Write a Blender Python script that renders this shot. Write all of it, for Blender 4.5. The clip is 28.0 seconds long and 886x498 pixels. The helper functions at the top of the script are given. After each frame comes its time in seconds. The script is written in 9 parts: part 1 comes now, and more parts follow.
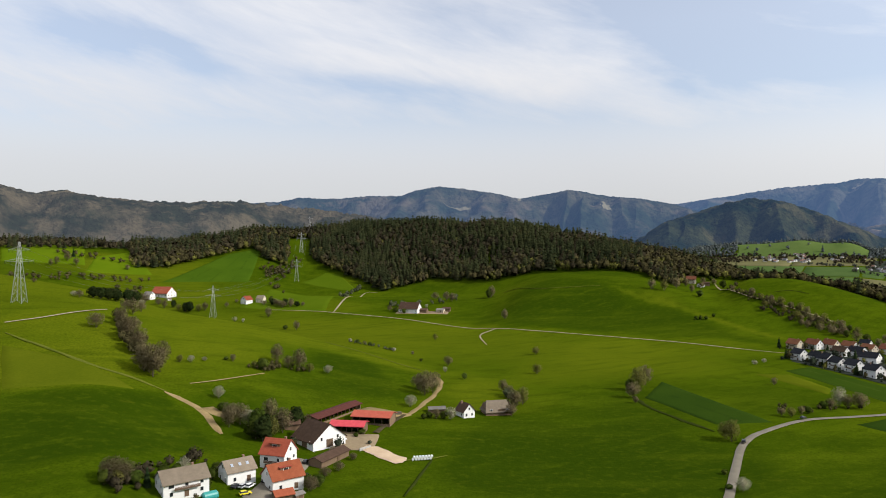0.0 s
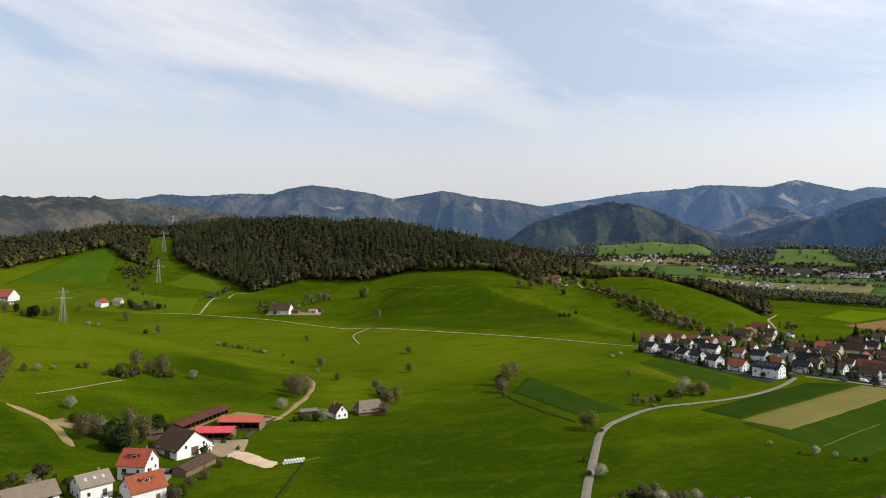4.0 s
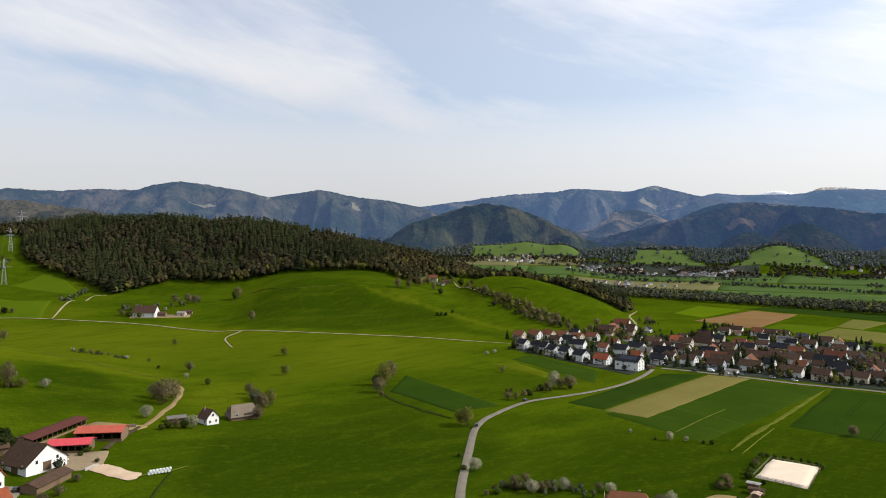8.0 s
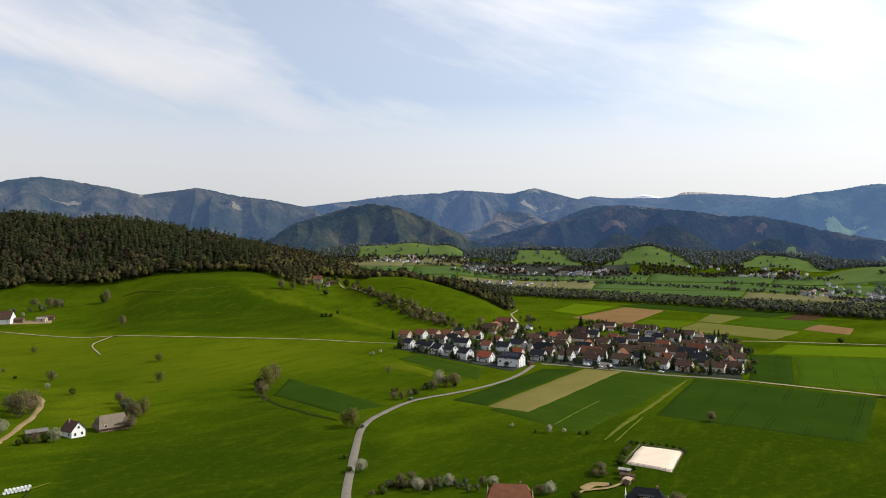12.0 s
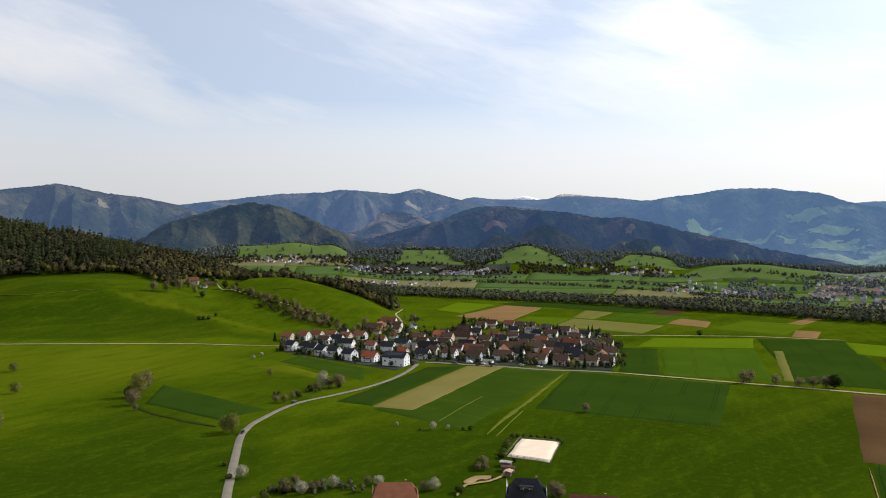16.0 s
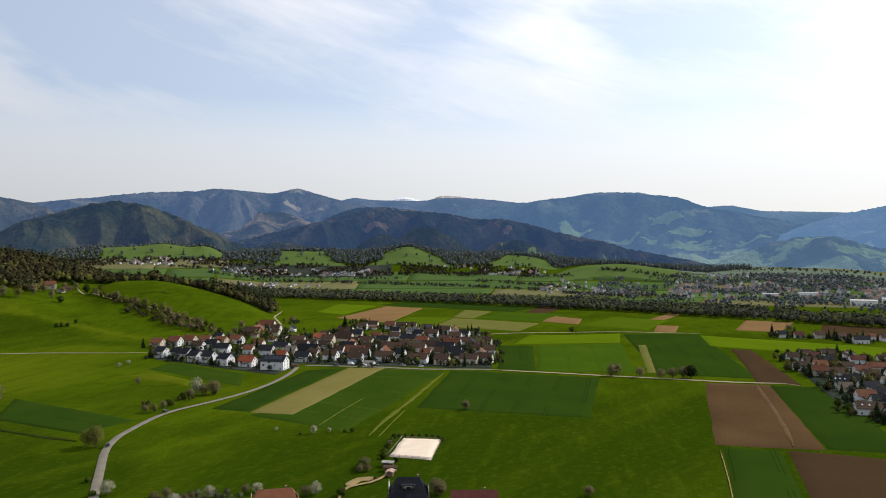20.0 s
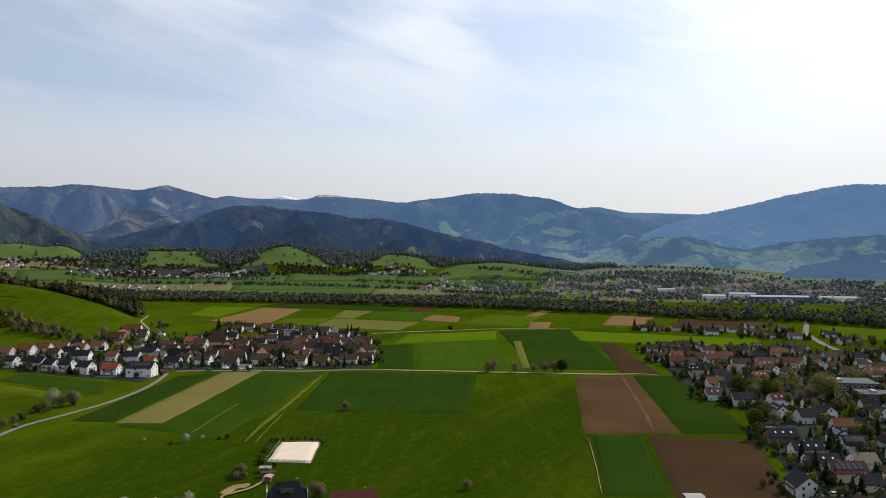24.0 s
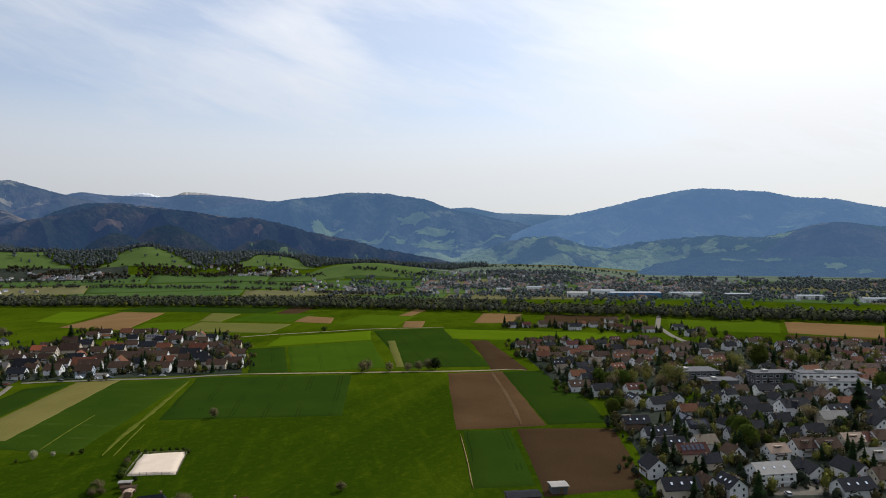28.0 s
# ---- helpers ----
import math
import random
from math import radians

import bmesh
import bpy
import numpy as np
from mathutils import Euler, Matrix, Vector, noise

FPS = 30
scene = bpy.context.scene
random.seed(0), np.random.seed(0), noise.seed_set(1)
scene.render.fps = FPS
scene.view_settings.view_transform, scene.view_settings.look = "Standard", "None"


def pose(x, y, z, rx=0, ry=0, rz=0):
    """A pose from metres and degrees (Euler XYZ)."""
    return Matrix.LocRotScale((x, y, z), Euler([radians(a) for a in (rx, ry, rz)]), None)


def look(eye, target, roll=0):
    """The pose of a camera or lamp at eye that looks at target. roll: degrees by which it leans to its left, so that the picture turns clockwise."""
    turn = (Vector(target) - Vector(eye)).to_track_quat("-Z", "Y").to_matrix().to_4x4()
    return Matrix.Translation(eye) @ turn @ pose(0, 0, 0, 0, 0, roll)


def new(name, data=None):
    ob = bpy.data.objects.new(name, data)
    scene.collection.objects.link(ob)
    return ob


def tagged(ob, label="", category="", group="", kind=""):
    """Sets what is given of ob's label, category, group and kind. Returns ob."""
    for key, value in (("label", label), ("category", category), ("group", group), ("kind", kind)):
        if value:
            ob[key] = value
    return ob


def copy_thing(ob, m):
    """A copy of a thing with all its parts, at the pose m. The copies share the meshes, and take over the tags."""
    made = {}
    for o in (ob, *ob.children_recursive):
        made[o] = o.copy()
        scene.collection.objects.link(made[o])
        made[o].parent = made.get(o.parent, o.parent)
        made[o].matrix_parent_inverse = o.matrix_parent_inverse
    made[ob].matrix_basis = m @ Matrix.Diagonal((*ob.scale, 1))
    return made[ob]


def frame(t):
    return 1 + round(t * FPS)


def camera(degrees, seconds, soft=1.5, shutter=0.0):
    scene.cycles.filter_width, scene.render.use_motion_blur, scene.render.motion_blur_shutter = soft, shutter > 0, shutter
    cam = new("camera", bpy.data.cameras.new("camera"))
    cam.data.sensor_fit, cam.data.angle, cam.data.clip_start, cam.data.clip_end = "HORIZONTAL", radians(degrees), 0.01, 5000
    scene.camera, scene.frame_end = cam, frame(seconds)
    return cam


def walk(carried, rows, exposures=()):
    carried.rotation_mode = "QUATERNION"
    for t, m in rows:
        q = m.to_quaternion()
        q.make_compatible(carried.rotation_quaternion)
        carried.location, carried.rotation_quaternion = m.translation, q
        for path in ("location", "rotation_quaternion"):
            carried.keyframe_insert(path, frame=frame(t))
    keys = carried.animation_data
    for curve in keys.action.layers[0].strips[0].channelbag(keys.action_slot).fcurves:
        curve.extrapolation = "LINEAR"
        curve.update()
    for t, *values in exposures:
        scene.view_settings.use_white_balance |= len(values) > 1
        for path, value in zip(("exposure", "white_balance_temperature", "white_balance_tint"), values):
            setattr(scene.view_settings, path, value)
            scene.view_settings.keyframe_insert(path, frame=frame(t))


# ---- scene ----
cam = camera(65.08, 28.0, soft=1.0)
# the camera darkens its picture a little as it turns towards the sun
EXPOSURES = [(0.0, 0.0, 6500, 10), (10.0, 0.0, 6500, 10), (18.0, -0.05, 6430, 10), (28.0, -0.42, 6170, 10)]
# seconds, eye x, y, z, turn to the left, tilt up, lean
PATH = [
    (0, 0.00, 0.00, 92.00, 0.000, 0.200, -0.000),
    (0.5, 0.01, -0.25, 92.02, -1.324, 0.157, -0.071),
    (1, 0.03, -0.49, 92.03, -2.639, 0.162, -0.139),
    (1.5, 0.04, -0.71, 92.04, -3.944, 0.220, -0.175),
    (2, 0.05, -0.92, 92.04, -5.236, 0.280, -0.146),
    (2.5, 0.06, -1.12, 92.05, -6.519, 0.289, -0.065),
    (3, 0.06, -1.31, 92.04, -7.802, 0.250, 0.004),
    (3.5, 0.07, -1.49, 92.04, -9.094, 0.206, -0.012),
    (4, 0.07, -1.65, 92.03, -10.388, 0.200, -0.102),
    (4.5, 0.07, -1.81, 92.02, -11.680, 0.234, -0.208),
    (6.5, 0.04, -2.35, 91.94, -16.756, 0.244, -0.105),
    (7, 0.03, -2.46, 91.92, -17.988, 0.215, -0.140),
    (7.5, 0.01, -2.57, 91.90, -19.204, 0.210, -0.205),
    (8, -0.01, -2.66, 91.87, -20.417, 0.236, -0.244),
    (8.5, -0.03, -2.76, 91.84, -21.621, 0.276, -0.223),
    (9, -0.05, -2.84, 91.82, -22.800, 0.302, -0.178),
    (9.5, -0.08, -2.93, 91.79, -23.964, 0.303, -0.125),
    (10, -0.11, -3.00, 91.76, -25.129, 0.288, -0.083),
    (10.5, -0.15, -3.07, 91.73, -26.299, 0.283, -0.086),
    (11, -0.19, -3.14, 91.70, -27.471, 0.294, -0.123),
    (11.5, -0.23, -3.21, 91.67, -28.643, 0.306, -0.155),
    (12, -0.28, -3.27, 91.64, -29.823, 0.312, -0.158),
    (12.5, -0.33, -3.33, 91.61, -31.010, 0.308, -0.122),
    (14.5, -0.58, -3.54, 91.51, -35.746, 0.352, -0.021),
    (15, -0.65, -3.59, 91.49, -36.940, 0.347, -0.031),
    (15.5, -0.73, -3.65, 91.47, -38.142, 0.340, -0.027),
    (16, -0.81, -3.70, 91.45, -39.353, 0.324, -0.022),
    (16.5, -0.90, -3.75, 91.44, -40.565, 0.297, -0.029),
    (17, -0.99, -3.81, 91.42, -41.781, 0.278, -0.039),
    (17.5, -1.09, -3.86, 91.41, -43.009, 0.283, -0.035),
    (18, -1.19, -3.92, 91.41, -44.238, 0.308, -0.022),
    (18.5, -1.30, -3.98, 91.40, -45.471, 0.339, 0.006),
    (19, -1.41, -4.05, 91.40, -46.698, 0.372, 0.050),
    (19.5, -1.53, -4.12, 91.41, -47.917, 0.398, 0.099),
    (20, -1.65, -4.19, 91.41, -49.142, 0.394, 0.147),
    (20.5, -1.78, -4.27, 91.43, -50.372, 0.367, 0.170),
    (21, -1.92, -4.35, 91.44, -51.603, 0.346, 0.172),
    (21.5, -2.06, -4.44, 91.46, -52.839, 0.341, 0.180),
    (23.5, -2.69, -4.86, 91.60, -57.781, 0.322, 0.299),
    (24, -2.86, -4.98, 91.64, -59.038, 0.317, 0.303),
    (24.5, -3.04, -5.11, 91.70, -60.306, 0.311, 0.311),
    (25, -3.22, -5.25, 91.76, -61.578, 0.306, 0.339),
    (25.5, -3.42, -5.40, 91.82, -62.857, 0.302, 0.374),
    (26, -3.62, -5.56, 91.89, -64.141, 0.294, 0.417),
    (26.5, -3.82, -5.73, 91.97, -65.430, 0.284, 0.463),
    (27, -4.04, -5.91, 92.06, -66.730, 0.266, 0.479),
    (27.5, -4.26, -6.10, 92.15, -68.040, 0.241, 0.480),
    (28, -4.49, -6.30, 92.25, -69.361, 0.213, 0.498),
]
walk(cam, [(t, pose(x, y, z, 90 + tilt, lean, turn)) for t, x, y, z, turn, tilt, lean in PATH], EXPOSURES)
# ---- land shape: heights in metres over the valley floor; the plan is drawn as bearing and distance from the first eye ----
EYE_H = 92.0


def at(az, d):
    """Plan x, y of a bearing (degrees, clockwise from +y) and a distance."""
    return d * np.sin(np.radians(az)), d * np.cos(np.radians(az))


def knots(rows, blur):
    """Columns of rows, eased along the bearing in their first column."""
    rows = np.array(rows, float)
    g = np.arange(-180, 180.01, 0.1)
    k = np.exp(-0.5 * (np.arange(-4 * blur, 4 * blur + 0.05, 0.1) / blur) ** 2)
    k /= k.sum()
    n = len(k) // 2
    return [(g, np.convolve(np.pad(np.interp(g, rows[:, 0], c), n, mode="edge"), k, "valid")) for c in rows.T[1:]]


# bearing, distance of the crest, its height, reach on the near side, reach on the far side
NEAR_SPUR = knots([(-100, 644, 57.5, 310.5, 95), (-60, 690, 75.9, 310.5, 95), (-33, 690, 75.9, 310.5, 95), (-27.3, 632.5, 63.25, 299, 95), (-24, 603.8, 54.05, 276, 95), (-21.5, 575, 46, 241.5, 95),
                   (-16, 552, 35.65, 207, 95), (-10, 540.5, 20.7, 184, 95), (-5, 517.5, 11.5, 172.5, 110), (-1, 494.5, 4.6, 161, 110), (4, 483, 0, 161, 110)], 1.0)
FOREST_HILL = knots([(-60, 1437, 80, 345, 345), (-33, 1437, 104, 345, 345), (-27, 1437, 102, 345, 345), (-24, 1437, 94, 345, 345), (-20, 1483, 103.5, 356.5, 345), (-15.2, 1529, 124.2, 345, 345), (-11.3, 1541, 124.2, 287.5, 345),
                     (-6.7, 1495, 140.3, 247.2, 345), (0.7, 1438, 140.3, 230, 345), (5.4, 1380, 132.2, 230, 345), (10, 1322, 112.7, 218.5, 345), (14.4, 1265, 96.6, 195.5, 345),
                     (18.7, 1242, 78.2, 184, 287.5), (22.8, 1208, 54.05, 161, 230), (26.3, 1173, 37.95, 138, 172.5), (29.5, 1150, 32.2, 115, 138), (33.2, 1127, 20.7, 92, 115), (36.5, 1104, 0, 80.5, 103.5)], 0.9)
KNOLL = knots([(2, 977.5, 0, 149.5, 172.5), (4.5, 989, 20.7, 149.5, 172.5), (6.5, 1012, 46, 149.5, 172.5), (9, 1023, 58.65, 149.5, 184), (13, 1035, 58.65, 149.5, 184), (16, 1035, 50.6, 149.5, 172.5),
               (19, 1012, 36.8, 149.5, 172.5), (22, 989, 23, 149.5, 172.5), (25, 977.5, 12.65, 138, 161), (30, 977.5, 0, 126.5, 149.5)], 0.7)
TAIL_MEADOW = knots([(21.5, 1023, 25.3, 126.5, 126.5), (23.5, 1035, 52.9, 126.5, 126.5), (27, 1029, 54.05, 126.5, 126.5), (29.5, 1018, 43.7, 126.5, 126.5), (33, 994.7, 25.3, 115, 126.5), (36, 977.5, 0, 103.5, 126.5)], 0.6)
FOOT_SLOPE = knots([(31, 2220, 0, 170, 300), (33, 2220, 38, 170, 300), (35, 2220, 54, 170, 300), (37, 2220, 58, 170, 300), (39.2, 2220, 56, 170, 300), (41.5, 2220, 48, 170, 300), (43.4, 2220, 50, 170, 300), (45.0, 2220, 62, 170, 300), (46.2, 2220, 72, 170, 300),
                    (47.8, 2220, 60, 170, 300), (50, 2220, 44, 170, 300), (53, 2220, 42, 170, 300), (56, 2220, 44, 170, 300), (58.5, 2220, 36, 170, 300), (61, 2220, 32, 170, 300), (64, 2220, 24, 170, 300), (68, 2220, 10, 170, 300), (71, 2220, 0, 170, 300)], 0.5)
PASTURE_4 = knots([(20, 2230, 20, 100, 250), (23, 2230, 38, 100, 250), (25.5, 2230, 42, 100, 250), (27.4, 2230, 52, 100, 250), (29.1, 2230, 38, 100, 250), (30.2, 2230, 46, 100, 250), (31.6, 2230, 22, 100, 250), (32.8, 2230, 0, 100, 250)], 0.4)
PASTURE_5 = knots([(57, 1980, 0, 150, 250), (58.8, 1980, 14, 150, 250), (60.5, 1980, 34, 150, 250), (62.5, 1980, 44, 150, 250), (64.6, 1980, 40, 150, 250), (66.6, 1980, 28, 150, 250), (68.6, 1980, 12, 150, 250), (71, 1980, 0, 150, 250)], 0.6)
SPURS = (NEAR_SPUR, FOREST_HILL, KNOLL, TAIL_MEADOW, FOOT_SLOPE, PASTURE_4, PASTURE_5)


def spur(x, y, shape):
    az, d = np.degrees(np.arctan2(x, y)), np.hypot(x, y)
    crest, top, near, far = [np.interp(az, g, c) for g, c in shape]
    return top * np.exp(-((d - crest) / np.where(d < crest, near, far)) ** 2)


def land(x, y):
    """Height of the ground at plan x, y (arrays or numbers)."""
    x, y = np.asarray(x, float), np.asarray(y, float)
    total = sum(np.maximum(spur(x, y, s), 0) ** 3 for s in SPURS) ** (1 / 3)
    d = np.hypot(x, y)
    roll = 0.5 * np.sin(x / 61 + 1.3) * np.sin(y / 47) + 0.3 * np.sin(x / 23 - y / 31)
    swell = 1.6 * np.sin(x / 130 + 0.6) * np.sin(y / 90 + 0.4) + 0.9 * np.sin((x + y) / 55)
    hilly = np.clip(total / 12, 0, 1)
    az = np.degrees(np.arctan2(x, y))
    f = np.clip((d - 1400) / 850, 0, 1)      # the valley floor lifts towards the far hills
    fan = f * f * (3 - 2 * f) * np.interp(az, (12, 20, 31, 35, 54, 62, 66, 72, 79, 86, 115, 135), (0, 74, 74, 46, 44, 26, 26, 42, 38, 12, 9, 0))
    return total + fan + roll * np.clip((d - 60) / 300, 0, 1) * 0.5 + swell * hilly


# ---- end of land shape ----

# ---- sky and sun ----
SUN_AZ, SUN_EL = 107.0, 36.0
world = bpy.data.worlds.new("sky")
scene.world = world
world.use_nodes = True
wn, wl = world.node_tree.nodes, world.node_tree.links
wn.clear()
sky = wn.new("ShaderNodeTexSky")
sky.sky_type, sky.sun_disc = "NISHITA", False
sky.sun_elevation, sky.sun_rotation = radians(SUN_EL), radians(SUN_AZ)
sky.air_density, sky.dust_density, sky.ozone_density = 1.0, 0.8, 1.3
tex = wn.new("ShaderNodeTexCoord")
split = wn.new("ShaderNodeSeparateXYZ")
wl.new(tex.outputs["Generated"], split.inputs[0])


def wmath(op, a, b=None, clamp=False):
    n = wn.new("ShaderNodeMath")
    n.operation, n.use_clamp = op, clamp
    for k, v in enumerate((a, b)):
        if v is None:
            continue
        if isinstance(v, (int, float)):
            n.inputs[k].default_value = v
        else:
            wl.new(v, n.inputs[k])
    return n.outputs[0]


# a high sheet of cirrus, laid out by bearing and height over the horizon in degrees
bearing = wmath("MULTIPLY", wmath("ARCTAN2", split.outputs[0], split.outputs[1]), 57.2958)
height = wmath("MULTIPLY", wmath("ARCSINE", split.outputs[2]), 57.2958)
dome = wn.new("ShaderNodeCombineXYZ")
wl.new(bearing, dome.inputs[0]), wl.new(height, dome.inputs[1])


def stretched(turn, sx, sy, scale, detail, rough, warp, out="Fac"):
    m = wn.new("ShaderNodeMapping")
    m.vector_type = "TEXTURE"
    m.inputs["Rotation"].default_value = (0, 0, radians(turn))
    m.inputs["Scale"].default_value = (sx, sy, 1)
    wl.new(dome.outputs[0], m.inputs["Vector"])
    n = wn.new("ShaderNodeTexNoise")
    n.inputs["Scale"].default_value, n.inputs["Detail"].default_value = scale, detail
    n.inputs["Roughness"].default_value, n.inputs["Distortion"].default_value = rough, warp
    wl.new(m.outputs[0], n.inputs["Vector"])
    return n.outputs[out]


def vec(op, a, b):
    n = wn.new("ShaderNodeVectorMath")
    n.operation = op
    wl.new(a, n.inputs[0])
    if isinstance(b, tuple):
        n.inputs[1].default_value = b
    else:
        wl.new(b, n.inputs[1])
    return n.outputs[0]


ragged_dome = vec("ADD", dome.outputs[0], vec("MULTIPLY", vec("SUBTRACT", stretched(-10, 13, 5, 1.0, 5, 0.58, 0.0, "Color"), (0.5, 0.5, 0.5)), (15.0, 5.5, 0.0)))
cover = wmath("ADD", 0.60, wmath("ADD", wmath("MULTIPLY", wmath("SUBTRACT", stretched(-13, 16, 3.2, 1.0, 6, 0.60, 0.6), 0.5), 0.65),
                                 wmath("MULTIPLY", wmath("SUBTRACT", stretched(-20, 6, 1.1, 1.0, 6, 0.62, 0.4), 0.5), 0.28)))
# bearing, height, half length, half depth, slant, thicker (plus) or thinner (minus) cloud
for b0, h0, long, deep, slant, amount in ((19, 17.6, 13, 4.6, -14, -0.85), (31, 12.6, 14, 3.0, -5, -0.45), (-24, 15.8, 9, 1.9, -16, -0.65), (-4, 12.6, 9, 1.7, -11, -0.40), (4, 14.6, 29, 2.6, -9, 0.45),
                                          (39, 15.5, 13, 6.0, -6, -0.30), (37, 18.5, 7, 2.4, -6, 0.25), (49, 19.0, 6, 3.2, 0, -0.45), (59, 17.0, 3.6, 7.5, 14, 0.30), (71, 16.6, 10, 4.2, -8, -0.55), (97, 13, 18, 16, 0, 0.65), (-26, 11.5, 13, 3.2, -4, 0.35), (-14, 20, 9, 2.4, -12, 0.3)):
    m = wn.new("ShaderNodeMapping")
    m.vector_type = "TEXTURE"
    m.inputs["Location"].default_value, m.inputs["Rotation"].default_value, m.inputs["Scale"].default_value = (b0, h0, 0), (0, 0, radians(slant)), (long, deep, 1)
    wl.new(ragged_dome, m.inputs["Vector"])
    size = wn.new("ShaderNodeVectorMath")
    size.operation = "LENGTH"
    wl.new(m.outputs[0], size.inputs[0])
    soft_edge = wn.new("ShaderNodeMapRange")
    soft_edge.interpolation_type = "SMOOTHSTEP"
    soft_edge.inputs["From Min"].default_value, soft_edge.inputs["From Max"].default_value = 1.25, 0.0
    soft_edge.inputs["To Min"].default_value, soft_edge.inputs["To Max"].default_value = 0.0, 0.56 * amount
    wl.new(size.outputs["Value"], soft_edge.inputs["Value"])
    cover = wmath("ADD", cover, soft_edge.outputs[0])
cover = wmath("MINIMUM", wmath("MAXIMUM", cover, 0.36), 0.95)
low = wn.new("ShaderNodeMapRange")      # the sheet closes towards the horizon
low.interpolation_type = "SMOOTHSTEP"
low.inputs["From Min"].default_value, low.inputs["From Max"].default_value = 0.30, 0.10
low.inputs["To Min"].default_value, low.inputs["To Max"].default_value = 0.0, 0.9
wl.new(split.outputs[2], low.inputs["Value"])
cover = wmath("MAXIMUM", cover, low.outputs[0])
# cloud is brighter towards the sun
sunward = (math.sin(radians(SUN_AZ)) * math.cos(radians(SUN_EL)), math.cos(radians(SUN_AZ)) * math.cos(radians(SUN_EL)), math.sin(radians(SUN_EL)))
dot = wn.new("ShaderNodeVectorMath")
dot.operation = "DOT_PRODUCT"
dot.inputs[1].default_value = sunward
wl.new(tex.outputs["Generated"], dot.inputs[0])
glow = wmath("POWER", wmath("MAXIMUM", dot.outputs["Value"], 0.0), 1.35)
white = wn.new("ShaderNodeMix")
white.data_type = "RGBA"
white.inputs[6].default_value, white.inputs[7].default_value = (6.45, 6.42, 6.55, 1), (11.2, 10.95, 10.55, 1)
wl.new(glow, white.inputs[0])
veil = wn.new("ShaderNodeMapRange")     # thinner, greyer air low over the land
veil.inputs["From Min"].default_value, veil.inputs["From Max"].default_value = 0.05, 0.30
veil.inputs["To Min"].default_value, veil.inputs["To Max"].default_value = 0.73, 1.06
wl.new(split.outputs[2], veil.inputs["Value"])
dim = wn.new("ShaderNodeVectorMath")
dim.operation = "SCALE"
wl.new(white.outputs[2], dim.inputs[0]), wl.new(veil.outputs[0], dim.inputs["Scale"])
blend = wn.new("ShaderNodeMix")
blend.data_type = "RGBA"
wl.new(cover, blend.inputs[0]), wl.new(vec("MULTIPLY", sky.outputs[0], (1.12, 1.14, 1.19)), blend.inputs[6]), wl.new(dim.outputs[0], blend.inputs[7])
back = wn.new("ShaderNodeBackground")
back.inputs["Strength"].default_value = 0.135
wl.new(blend.outputs[2], back.inputs["Color"])
out = wn.new("ShaderNodeOutputWorld")
wl.new(back.outputs[0], out.inputs["Surface"])

sun = new("sun", bpy.data.lights.new("sun", "SUN"))
sun.data.energy, sun.data.angle, sun.data.color = 4.6, radians(0.6), (1.0, 0.94, 0.84)
sun.matrix_world = look((400 * sunward[0], 400 * sunward[1], 400 * sunward[2]), (0, 0, 0))
scene.view_settings.exposure = 0.0

# ---- materials ----
def shader(name):
    m = bpy.data.materials.new(name)
    m.use_nodes = True
    return m, m.node_tree.nodes, m.node_tree.links, m.node_tree.nodes["Principled BSDF"]


